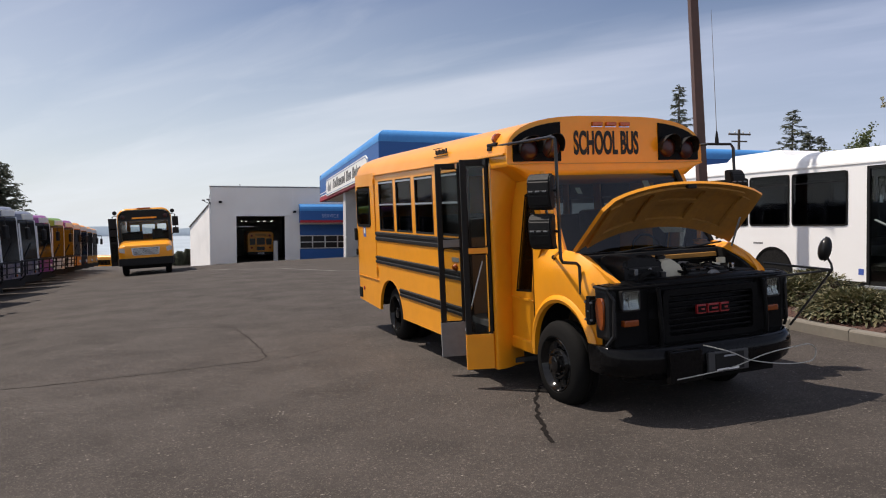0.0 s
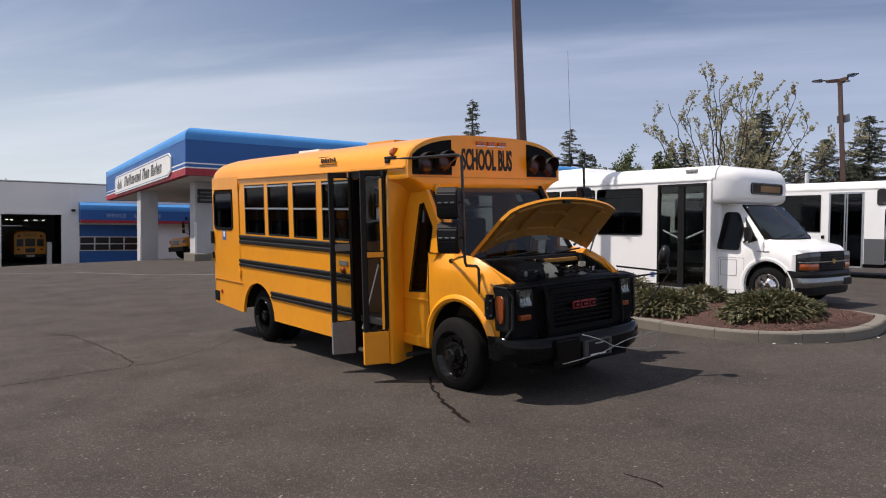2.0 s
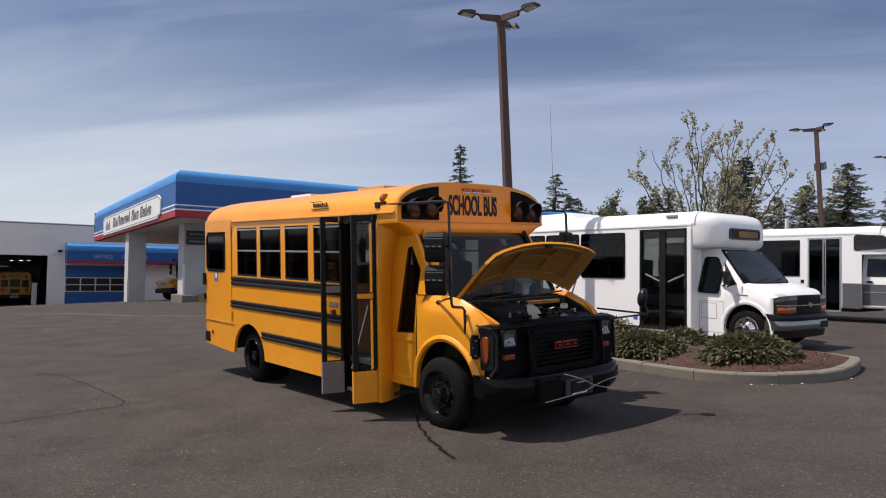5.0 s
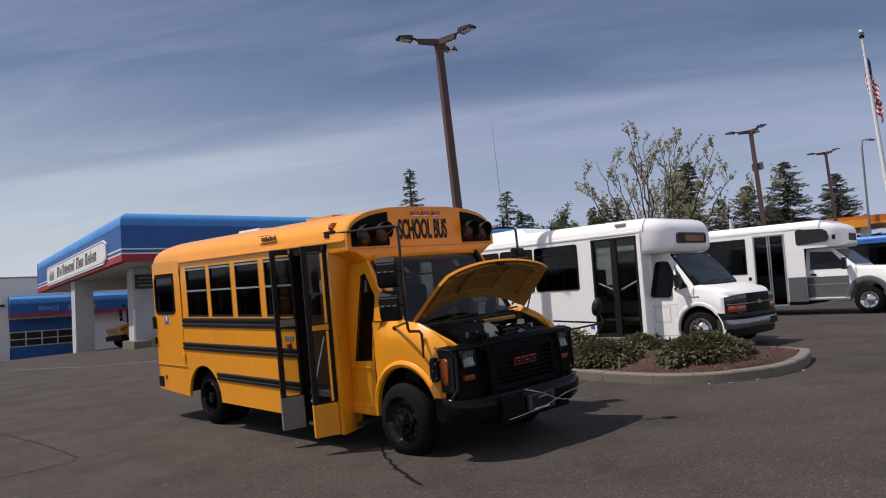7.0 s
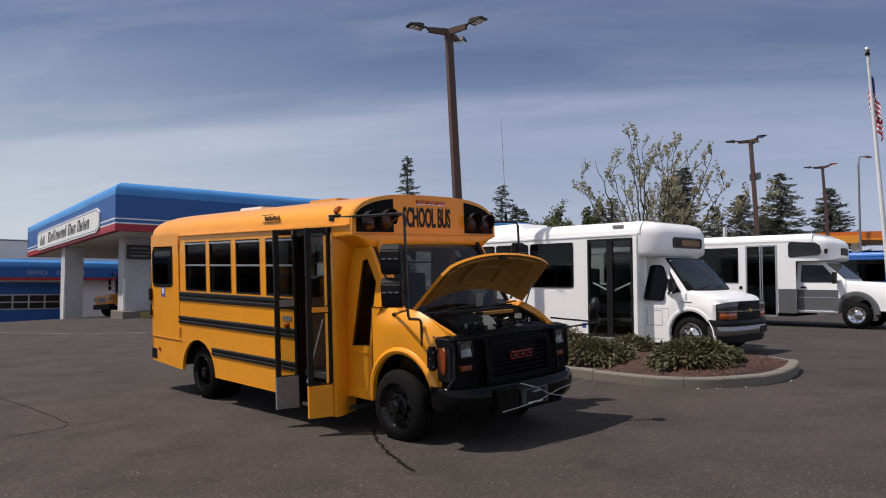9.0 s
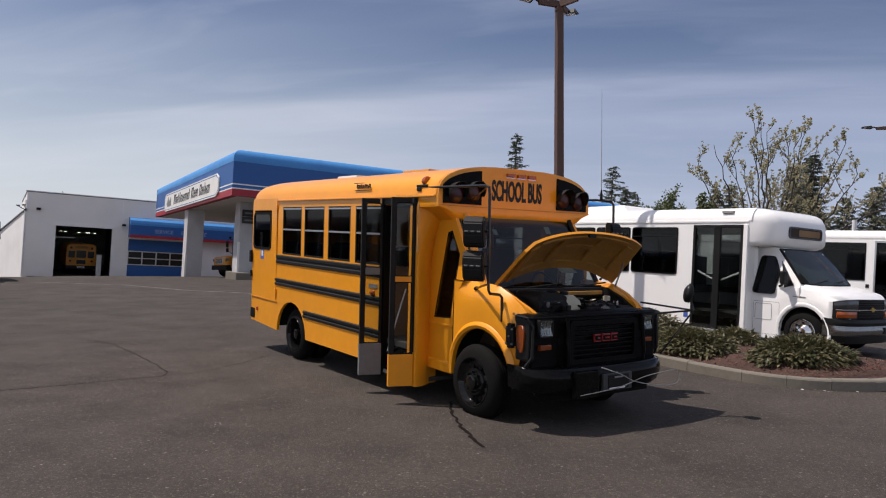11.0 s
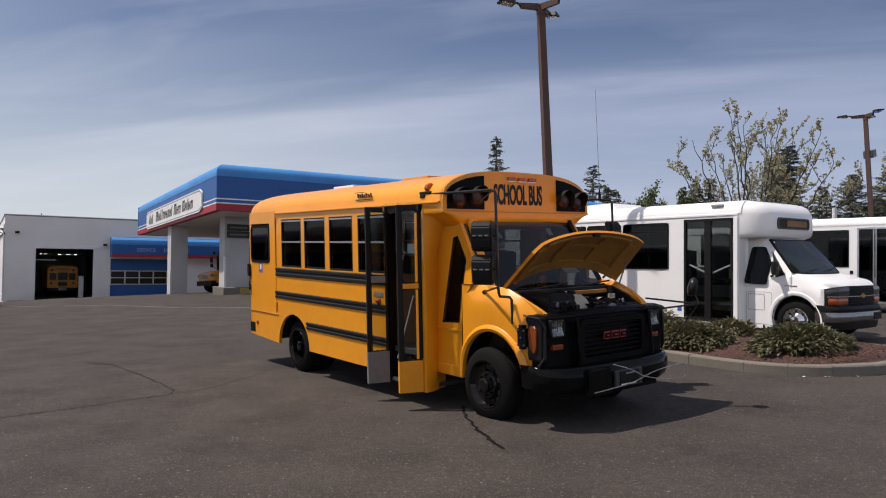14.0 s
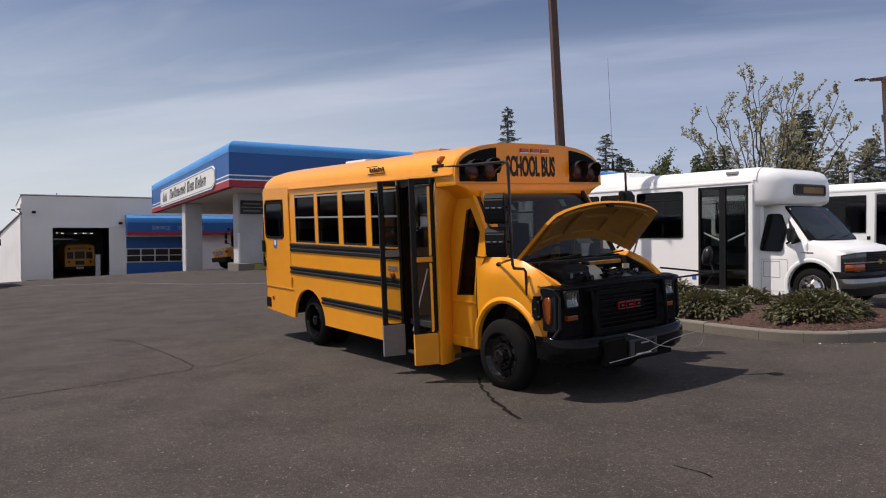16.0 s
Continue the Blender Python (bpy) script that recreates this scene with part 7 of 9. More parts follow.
shuttle_truck(standing(45.2, 15.3, 13.0), "bright blue shuttle bus parked in a row", blue_paint, blue_paint, blue_paint)
shuttle_round(standing(49.6, 15.7, 13.0), "white shuttle bus parked at the far end", white_paint)
# ---- row of buses along the far left edge ----
def city_bus(m, paint, lower, label, school=False):
    B = thing("parked_bus", m, label, "bus", "row of parked buses")
    part("body", rounded_hull(bmesh.new(), [(0.0, 0.92, 0.35, 2.86, 0.14), (0.05, 1.03, 0.34, 2.92, 0.16), (0.16, 1.15, 0.33, 2.97, 0.18), (0.36, 1.23, 0.32, 3.0, 0.2), (0.7, 1.25, 0.32, 3.0, 0.2), (10.5, 1.25, 0.32, 3.02, 0.2), (10.6, 1.2, 0.4, 2.95, 0.2)]), paint, B, smooth=True)
    face = part("front_mask", boxed(-0.98, 0.98, -0.035, 0.04, 0.95, 2.60, 0.03), black_gloss, B, "black-framed front")
    for x0, x1 in ((-0.94, -0.03), (0.03, 0.94)):
        part("windscreen", boxed(x0, x1, -0.05, -0.03, 1.16, 2.52, 0.02), windscreen_black, face)
    part("pillar", boxed(-0.05, 0.05, -0.06, -0.03, 1.0, 2.5), white_old, face)
    for x in (-1.0, 1.0):
        part("corner_post", boxed(x - 0.045, x + 0.045, -0.03, 0.05, 1.05, 2.62, 0.02), white_old, face, "pale windscreen corner post")
    if not school:
        rack = part("bike_rack", tubed([(-0.72, -0.12, 0.5), (-0.72, -0.30, 0.62), (-0.72, -0.34, 1.12), (0.72, -0.34, 1.12), (0.72, -0.30, 0.62), (0.72, -0.12, 0.5)], 0.028, 6), black_matt, B, "folded black bicycle rack")
        for x in (-0.5, -0.22, 0.22, 0.5):
            part("rack_bar", tubed([(x, -0.31, 0.62), (x, -0.35, 1.12), (x + 0.06, -0.24, 1.16)], 0.022, 6), black_matt, rack)
        for z in (0.74, 0.94):
            part("rack_bar", tubed([(-0.72, -0.33, z), (0.72, -0.33, z)], 0.02, 6), black_matt, rack)
    part("header_sign", boxed(0.30, 0.93, -0.05, 0.02, 2.64, 2.86, 0.02), sign_white, B, "pale blank header sign")
    part("lower_panel", boxed(-0.98, 0.98, -0.06, 0.04, 0.52, 1.06, 0.03), lower, B)
    part("front_bumper", prismed([(-1.18, 0.25), (-1.0, -0.1), (1.0, -0.1), (1.18, 0.25)], "z", 0.30, 0.56), black_matt, B)
    for sx in (-1, 1):
        lamp = part("headlamp", lathed([(-0.085, 0.03), (-0.075, 0.09), (-0.05, 0.1)], (sx * 0.85, 0, 0.78), "y", 16), lamp_glass, B)
        part("turn_lamp", lathed([(-0.08, 0.02), (-0.05, 0.055)], (sx * 0.70, 0, 0.66), "y", 12), amber, lamp)
        part("mirror", boxed(min(sx * 1.22, sx * 1.40), max(sx * 1.22, sx * 1.40), -0.22, -0.12, 1.85, 2.25, 0.03), black_matt, B)
        part("mirror_arm", tubed([(sx * 1.0, 0.1, 2.5), (sx * 1.32, -0.16, 2.5), (sx * 1.32, -0.16, 2.25)], 0.02, 6), black_matt, B)
        wheel(B, (sx * 1.24, 2.3, 0.48), 0.48, 0.28, sx, grey_metal)
        wheel(B, (sx * 1.24, 8.0, 0.48), 0.48, 0.28, sx, grey_metal)
        for k in range(5):
            side_window("window", B, 1.4 + 1.75 * k, 2.95 + 1.75 * k, 1.35, 2.35, sx, 1.245, 0.05)
    part("wiper", tubed([(-0.1, -0.07, 1.2), (-0.6, -0.07, 1.75)], 0.015, 5), black_matt, B)
    part("wiper", tubed([(0.1, -0.07, 1.2), (0.6, -0.07, 1.75)], 0.015, 5), black_matt, B)
    return B


purple = material("purple bus paint", (0.28, 0.05, 0.24), 0.35, grain=0.1, scale=10, blotch=0.2, coat=0.3)
lime = material("lime green bus paint", (0.18, 0.34, 0.04), 0.35, grain=0.1, scale=10, blotch=0.2, coat=0.3)
blue_grey = material("blue-grey bus paint", (0.13, 0.15, 0.21), 0.35, grain=0.1, scale=10, blotch=0.3, blotch_scale=1.5, coat=0.3, dirt=(0.5, 0.5, 0.55))
navy = material("navy bus panel", (0.03, 0.04, 0.14), 0.5, grain=0.7, scale=5, blotch=0.8, blotch_scale=3.0, dirt=(0.38, 0.30, 0.26))
ROW = [(blue_grey, navy, "blue-grey bus with a patterned lower front"), (blue_grey, navy, "blue-grey bus with a mottled lower front"),
       (purple, purple, "purple bus with a pale header sign"), (lime, sign_white, "lime green bus with a white lower front"), (purple, sign_white, "purple bus with a white lower front"),
       (yellow, yellow_dull, "yellow school bus in the row"), (yellow, black_matt, "yellow school bus with a dark lower front"), (yellow, yellow_dull, "yellow school bus in the row"), (yellow, yellow_dull, "yellow school bus in the row")]
for k, (paint, lower, words) in enumerate(ROW):
    y = 24.0 + 3.4 * k
    city_bus(standing(-9.35 - 0.195 * (y - 24), y, 79.0) @ Matrix.Diagonal((1, 1, 0.95, 1)), paint, lower, words + ", parked at an angle", paint is yellow)
for k in range(3):
    y = 20.6 - 3.4 * k
    city_bus(standing(-9.35 - 0.195 * (y - 24), y, 79.0) @ Matrix.Diagonal((1, 1, 0.95, 1)), blue_grey, navy, "blue-grey bus with a patterned lower front, parked at an angle")


def nose_school_bus(m, label):
    """A full-size school bus that faces the lot, with its entry door open."""
    B = thing("large_school_bus", m, label, "school bus", "large school buses")
    sections = [(1.55, 1.18, 0.75, 2.98, 0.4), (1.62, 1.22, 0.7, 3.05, 0.45), (10.5, 1.22, 0.7, 3.06, 0.45)]
    rings = []
    for y, hw, z0, z1, r in sections:
        half = [(hw, z0)] + [(hw - r + r * math.cos(radians(15 * k)), z1 - r + r * math.sin(radians(15 * k))) for k in range(7)]
        rings.append([(x, y, z) for x, z in half + [(-x, z) for x, z in half[::-1]]])
    part("body", loft(bmesh.new(), rings, True, False), yellow, B, smooth=True)
    rear = boxed(-1.2, 1.2, 10.44, 10.5, 0.7, 1.75)
    for x0, x1, z0, z1 in ((-1.2, 1.2, 2.3, 2.95), (-1.2, -1.0, 1.75, 2.3), (-0.5, -0.36, 1.75, 2.3), (0.36, 0.5, 1.75, 2.3), (1.0, 1.2, 1.75, 2.3)):
        box(rear, x0, x1, 10.44, 10.5, z0, z1)
    part("rear_wall", rear, yellow, B)
    part("floor", boxed(-1.15, 1.15, 1.6, 10.4, 0.85, 0.92), cabin, B)
    part("ceiling_panel", boxed(-1.05, 1.05, 1.7, 10.4, 2.72, 2.75), cabin_pale, B)
    for x in (-0.72, 0.72):
        for k in range(5):
            part("seat_back", boxed(x - 0.42, x + 0.42, 3.6 + 1.3 * k, 3.72 + 1.3 * k, 1.2, 1.92, 0.05), seat_vinyl, B)
    part("driver_seat_back", boxed(0.3, 0.78, 2.5, 2.62, 1.2, 2.05, 0.06), seat_vinyl, B)
    part("brow", prismed([(-1.16, 2.48), (1.16, 2.48), (1.15, 2.66), (1.05, 2.82), (0.88, 2.92), (0.6, 2.95), (-0.6, 2.95), (-0.88, 2.92), (-1.05, 2.82), (-1.15, 2.66)], "y", 1.50, 1.56), black_matt, B)
    part("name_board", boxed(-0.55, 0.55, 1.485, 1.51, 2.56, 2.63), yellow, B)
    w = part("windscreen", ring(bmesh.new(), rounded(-1.17, 1.17, 1.44, 2.5, 0.06), rounded(-1.06, 1.06, 1.54, 2.46, 0.1), "y", 1.49, 1.56), black_gloss, B)
    part("pane", boxed(-1.06, 1.06, 1.515, 1.522, 1.54, 2.46), glass_clear, w)
    part("dashboard", boxed(-1.1, 1.1, 1.6, 2.0, 1.3, 1.56, 0.05), cabin, B)
    hood = rounded_hull(bmesh.new(), [(-0.04, 0.86, 0.72, 1.30, 0.10), (0.0, 1.0, 0.68, 1.36, 0.16), (0.10, 1.14, 0.64, 1.40, 0.26), (0.8, 1.2, 0.64, 1.50, 0.30), (1.6, 1.2, 0.64, 1.58, 0.30)])
    h = part("hood", hood, yellow, B, smooth=True)
    g = part("grille", prismed(soften([(-0.56, 0.92), (0.56, 0.92), (0.62, 1.26), (-0.62, 1.26)], 0.06), "y", -0.07, 0.02), alu, h)
    for k in range(6):
        part("grille_slot", boxed(-0.54, 0.54, -0.074, -0.06, 0.95 + 0.05 * k, 0.972 + 0.05 * k), cabin, g)
    for sx in (-1, 1):
        lamp = [(sx * 0.78, 1.02), (sx * 1.12, 1.08), (sx * 1.15, 1.24), (sx * 1.02, 1.28), (sx * 0.80, 1.20)]
        part("headlamp", prismed(soften(lamp if sx > 0 else lamp[::-1], 0.05), "y", -0.03, 0.25), lamp_glass, h)
        wheel(B, (sx * 1.08, 0.85, 0.5), 0.5, 0.28, sx, steel_black)
        wheel(B, (sx * 1.18, 7.2, 0.5), 0.5, 0.5, sx, steel_black)
        arm = part("mirror_arm", tubed([(sx * 1.1, 1.5, 2.75), (sx * 1.38, 1.2, 2.7), (sx * 1.38, 1.2, 1.9), (sx * 1.1, 1.4, 1.7)], 0.02, 6), black_matt, B)
        part("mirror", boxed(sx * 1.38 - 0.14, sx * 1.38 + 0.14, 1.12, 1.22, 2.15, 2.6, 0.03), black_matt, arm)
        part("mirror", boxed(sx * 1.38 - 0.14, sx * 1.38 + 0.14, 1.12, 1.22, 1.8, 2.08, 0.03), black_matt, arm)
        part("warning_lamp", lathed([(-0.04, 0.03), (-0.02, 0.09), (0, 0.1)], (sx * 0.95, 1.49, 2.66), "y", 14), lamp_red_dark, B)
        part("roof_lamp", lathed([(0, 0.09), (0.1, 0.1), (0.14, 0.05)], (sx * 1.28, 1.3, 2.86), "y", 12), black_matt, B)
    part("front_bumper", prismed([(-1.22, 0.25), (-1.15, -0.1), (1.15, -0.1), (1.22, 0.25)], "z", 0.48, 0.80), black_matt, B)
    part("marker_lamp", boxed(-0.3, 0.3, 1.53, 1.6, 3.02, 3.07, 0.01), amber, B)
    d = part("door_leaf", boxed(-1.60, -1.24, 1.66, 1.71, 0.42, 2.62, 0.015), black_matt, B, "open black entry door leaf")
    for z0, z1 in ((0.6, 1.45), (1.55, 2.5)):
        part("pane", boxed(-1.54, -1.30, 1.652, 1.66, z0, z1), glass_mid, d)
    part("axle", tubed([(-1.0, 0.85, 0.5), (1.0, 0.85, 0.5)], 0.07, 8), cavity, B)
    part("undercarriage", boxed(-0.95, 0.95, 0.35, 10.3, 0.30, 0.72), cavity, B)


nose_school_bus(pose(-7.12, 33.2, ground_z(-7.15, 33.2) - 0.03, 0, -3.2, 11.0) @ Matrix.Diagonal((0.95, 1, 0.98, 1)), "large yellow school bus facing the lot with its door open")
nose_school_bus(standing(5.0, 52.2, -72.0), "yellow school bus parked across the lot in the canopy's shade")


# ---- far yellow buses past the large one ----
for x, y, yaw in ((-21.5, 91.0, 80), (-14.9, 91.5, 82)):
    b = thing("far_school_bus", pose(x, y, far_z(x, y), 0, 0, yaw), "distant yellow school bus seen side-on at the lot's edge", "school bus", "far school buses")
    part("body", rounded_hull(bmesh.new(), [(1.4, 1.2, 0.6, 2.6, 0.3), (9.0, 1.2, 0.6, 2.6, 0.3)]), yellow, b, smooth=True)
    part("hood", rounded_hull(bmesh.new(), [(0.0, 0.95, 0.6, 1.2, 0.15), (1.4, 1.1, 0.6, 1.45, 0.2)]), yellow, b, smooth=True)
    for sx in (-1, 1):
        part("window_band", boxed(min(sx * 1.2, sx * 1.21), max(sx * 1.2, sx * 1.21), 1.8, 8.7, 1.5, 2.1), glass_dark, b)
        part("rub_rail", boxed(min(sx * 1.2, sx * 1.22), max(sx * 1.2, sx * 1.22), 1.5, 8.9, 1.2, 1.3), black_matt, b)
        for yy in (0.8, 6.8):
            wheel(b, (sx * 1.1, yy, 0.48), 0.48, 0.28, sx, steel_black)


# ---- service garage ----
GY = 7.5
GO = pose(-4.21, 62.52, 0.0, 0, 0, GY)


def garage():
    """Local x runs along the front, y into the building; z is the world's."""
    G = thing("garage", GO, "grey block service garage with an open bay and blue trim", "building")
    z0, top = -2.3, 4.84
    for x0, x1, za, zb in ((-4.10, -2.05, z0, top), (-2.05, 1.95, 2.42, top), (1.95, 3.2, z0, top), (3.2, 7.6, 1.7, top), (7.6, 24.0, z0, top)):
        part("front_wall", boxed(x0, x1, 0, 0.3, za, zb), wall_grey, G)
    part("side_wall", boxed(-4.10, -3.8, 0.3, 22, z0, top), wall_white, G)
    part("side_wall", boxed(23.7, 24.0, 0.3, 22, z0, top), wall_grey, G)
    part("rear_wall", boxed(-3.8, 23.7, 21.7, 22, z0, top), wall_grey, G)
    part("roof", boxed(-4.15, 24.05, 0.05, 22.0, top, top + 0.06), grey_metal, G)
    part("parapet_cap", boxed(-4.18, 24.1, -0.06, 0.36, top + 0.06, top + 0.12), white_old, G)
    part("wall_joint", boxed(2.63, 2.67, -0.006, 0.0, 2.62, top), wall_white, G)
    # lean-to annex on the sunny side
    ring_low = [(-4.12, 0.02, z0), (-5.95, 8.0, z0), (-4.12, 8.0, z0)]
    part("annex", loft(bmesh.new(), [ring_low, [(-4.12, 0.02, 3.5), (-5.95, 8.0, 1.5), (-4.12, 8.0, 3.5)]]), wall_white, G, "white wing wall on the sunny side")
    part("annex_edge", tubed([(-4.12, -0.02, 3.52), (-6.0, 8.0, 1.52)], 0.07, 6), grey_metal, G)
    part("corner_pipe", tubed([(-4.16, -0.05, 4.2), (-4.16, -0.05, -1.6)], 0.05, 8), wall_white, G)
    # bay opening
    fr = boxed(-2.30, 2.3, -0.08, 0.0, 2.42, 2.62)
    part("bay_header", fr, wall_grey, G)
    part("bay_jamb", boxed(-2.25, -2.05, -0.05, 0.0, z0, 2.42), wall_grey, G)
    part("bay_jamb", boxed(1.95, 2.2, -0.05, 0.0, z0, 2.42), wall_grey, G)
    part("bay_floor", boxed(-3.8, 7.5, 0.0, 21.7, z0, -1.56), dark_asphalt, G)
    part("bay_divider", boxed(3.0, 3.2, 0.3, 21.7, z0, top), cabin, G)
    part("bay_lining", box(boxed(-3.8, -3.76, 0.3, 21.7, -1.56, top), -3.76, 3.0, 14.0, 14.1, -1.56, top), cabin_pale, G)
    tube_light = material("lit tube", (0.9, 0.9, 0.9), 0.5, emit=((1.0, 0.97, 0.9), 3.0))
    for x, y, half in ((-1.5, 3.2, 0.09), (0.55, 4.2, 0.14), (-1.0, 6.0, 0.10), (1.35, 7.0, 0.10), (0.3, 9.5, 0.12), (-2.4, 10.0, 0.12)):
        lamp = part("bay_lamp", boxed(x - half - 0.02, x + half + 0.02, y, y + 0.06, 2.02, 2.07), white_old, G)
        part("tube", boxed(x - half, x + half, y + 0.015, y + 0.045, 2.0, 2.02), tube_light, lamp)
    part("hoist_rail", boxed(-3.0, -0.5, 2.6, 2.66, 1.50, 1.56), alu, G, "pale steel hoist rail under the bay ceiling")
    part("tool_cabinet", boxed(1.15, 1.50, 2.0, 2.5, -1.5, 0.25, 0.02), white_old, G)
    part("work_shelf", boxed(-3.6, -2.2, 4.0, 4.6, -1.56, 0.1, 0.02), grey_metal, G)
    # flood lights on the front and at the corner
    for x, z in ((-3.3, 3.62), (2.75, 2.82)):
        arm = part("flood_light", tubed([(x, 0.0, z), (x, -0.22, z + 0.05)], 0.03, 6), black_matt, G)
        part("lamp_head", boxed(x - 0.14, x + 0.14, -0.36, -0.16, z - 0.12, z + 0.06, 0.02), black_matt, arm)
    for dx, dz in ((-0.55, 0.35), (-0.18, 0.42)):
        arm = part("flood_light", tubed([(-4.1, -0.1, 3.4), (-4.1 + dx, -0.2, 3.35 + dz)], 0.025, 6), black_matt, G)
        part("lamp_head", boxed(-4.22 + dx, -3.98 + dx, -0.33, -0.12, 3.32 + dz, 3.44 + dz, 0.02), grey_metal, arm)
    part("roof_aerial", tubed([(-1.6, 1.0, top), (-1.7, 1.0, top + 0.3)], 0.03, 6), black_matt, G)
    # blue service doors with their glazed strip
    part("service_door", boxed(3.2, 7.6, 0.12, 0.2, z0, -0.36), blue_dark, G, "dark blue roller door with a glazed strip")
    part("service_door", boxed(3.2, 7.6, 0.12, 0.2, 0.74, 1.75), blue_dark, G, "dark blue roller door with a glazed strip")
    strip = part("glazed_strip", boxed(3.2, 7.6, 0.16, 0.2, -0.36, 0.74), black_gloss, G)
    for k in range(5):
        x = 3.22 + 4.36 * k / 4
        part("mullion", boxed(x - 0.05, x + 0.05, 0.09, 0.16, -0.36, 0.74), alu, strip)
    for z in (-0.36, 0.17, 0.72):
        part("transom", boxed(3.2, 7.6, 0.085, 0.155, z - 0.04, z + 0.04), alu, strip)
    # awning: rolled light blue top, navy face, red foot
    awn = bmesh.new()
    pts = [(-0.95, 1.85), (-0.95, 3.0), (-0.88, 3.20), (-0.72, 3.34), (-0.5, 3.42), (0.0, 3.42), (0.0, 1.85)]
    prism(awn, pts, "x", 3.15, 16.0)
    a = part("awning", awn, blue_dark, G, "blue rolled awning with a red foot")
    roll = [(-0.965, 2.85), (-0.97, 3.02), (-0.9, 3.22), (-0.73, 3.37), (-0.5, 3.45), (-0.02, 3.45), (-0.02, 3.38), (-0.9, 2.85)]
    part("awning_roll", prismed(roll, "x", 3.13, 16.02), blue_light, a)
    part("red_band", boxed(3.13, 16.02, -0.975, -0.945, 1.85, 2.07), red_paint, a)
    pale_blue = material("pale blue lettering", (0.34, 0.42, 0.66), 0.6, grain=0.1, scale=20)
    for word, x in (("SERVICE", 5.72), ("ENTRANCE", 8.08)):
        lettering("lettering", word, 0.43, pale_blue, a, pose(x, -0.965, 2.29, 90, 0, 0), 0.008, 0.93)
    part("white_wall", boxed(7.7, 16.0, -0.05, 0.0, -1.6, 1.85), wall_white, G)
    return G


garage()


def parked_rear_bus():
    m = GO @ pose(0.25, 5.2, -1.56) @ Matrix.Diagonal((0.97, 1, 0.97, 1))
    B = thing("bay_school_bus", m, "yellow school bus seen from behind in the service bay", "school bus")
    part("body", rounded_hull(bmesh.new(), [(0.0, 1.16, 0.75, 2.62, 0.35), (0.06, 1.2, 0.7, 2.7, 0.4), (8.5, 1.2, 0.7, 2.72, 0.4)]), yellow, B, smooth=True)
    for x0, x1, z0, z1 in ((-1.0, -0.5, 1.45, 2.05), (-0.38, 0.38, 1.45, 2.1), (0.5, 1.0, 1.45, 2.05), (-0.36, 0.36, 0.92, 1.28)):
        part("rear_window", prismed(rounded(x0, x1, z0, z1, 0.06), "y", -0.02, 0.02), black_gloss, B)
    part("name_board", boxed(-0.5, 0.5, -0.015, 0.0, 2.3, 2.5), yellow_dull, B)
    for sx in (-1, 1):
        part("tail_lamp", lathed([(-0.03, 0.05), (0, 0.09)], (sx * 0.85, 0, 1.18), "y", 14), red_lens, B)
        part("warning_lamp", lathed([(-0.03, 0.05), (0, 0.1)], (sx * 0.82, 0, 2.32), "y", 14), red_lens, B)
        wheel(B, (sx * 1.15, 2.4, 0.48), 0.48, 0.5, sx, steel_black)
    part("rear_bumper", boxed(-1.2, 1.2, -0.12, 0.1, 0.5, 0.78, 0.03), black_matt, B)
    pl = part("plate", boxed(-0.3, 0.3, -0.135, -0.12, 0.56, 0.72), sticker_white, B)
    part("plate_bar", boxed(-0.22, 0.22, -0.14, -0.135, 0.61, 0.67), grey_metal, pl)


parked_rear_bus()


# ---- sales canopy ----
column_grey = material("grey column render", (0.55, 0.55, 0.56), 0.85, grain=0.15, scale=14, blotch=0.3, blotch_scale=0.8, bump=0.003)


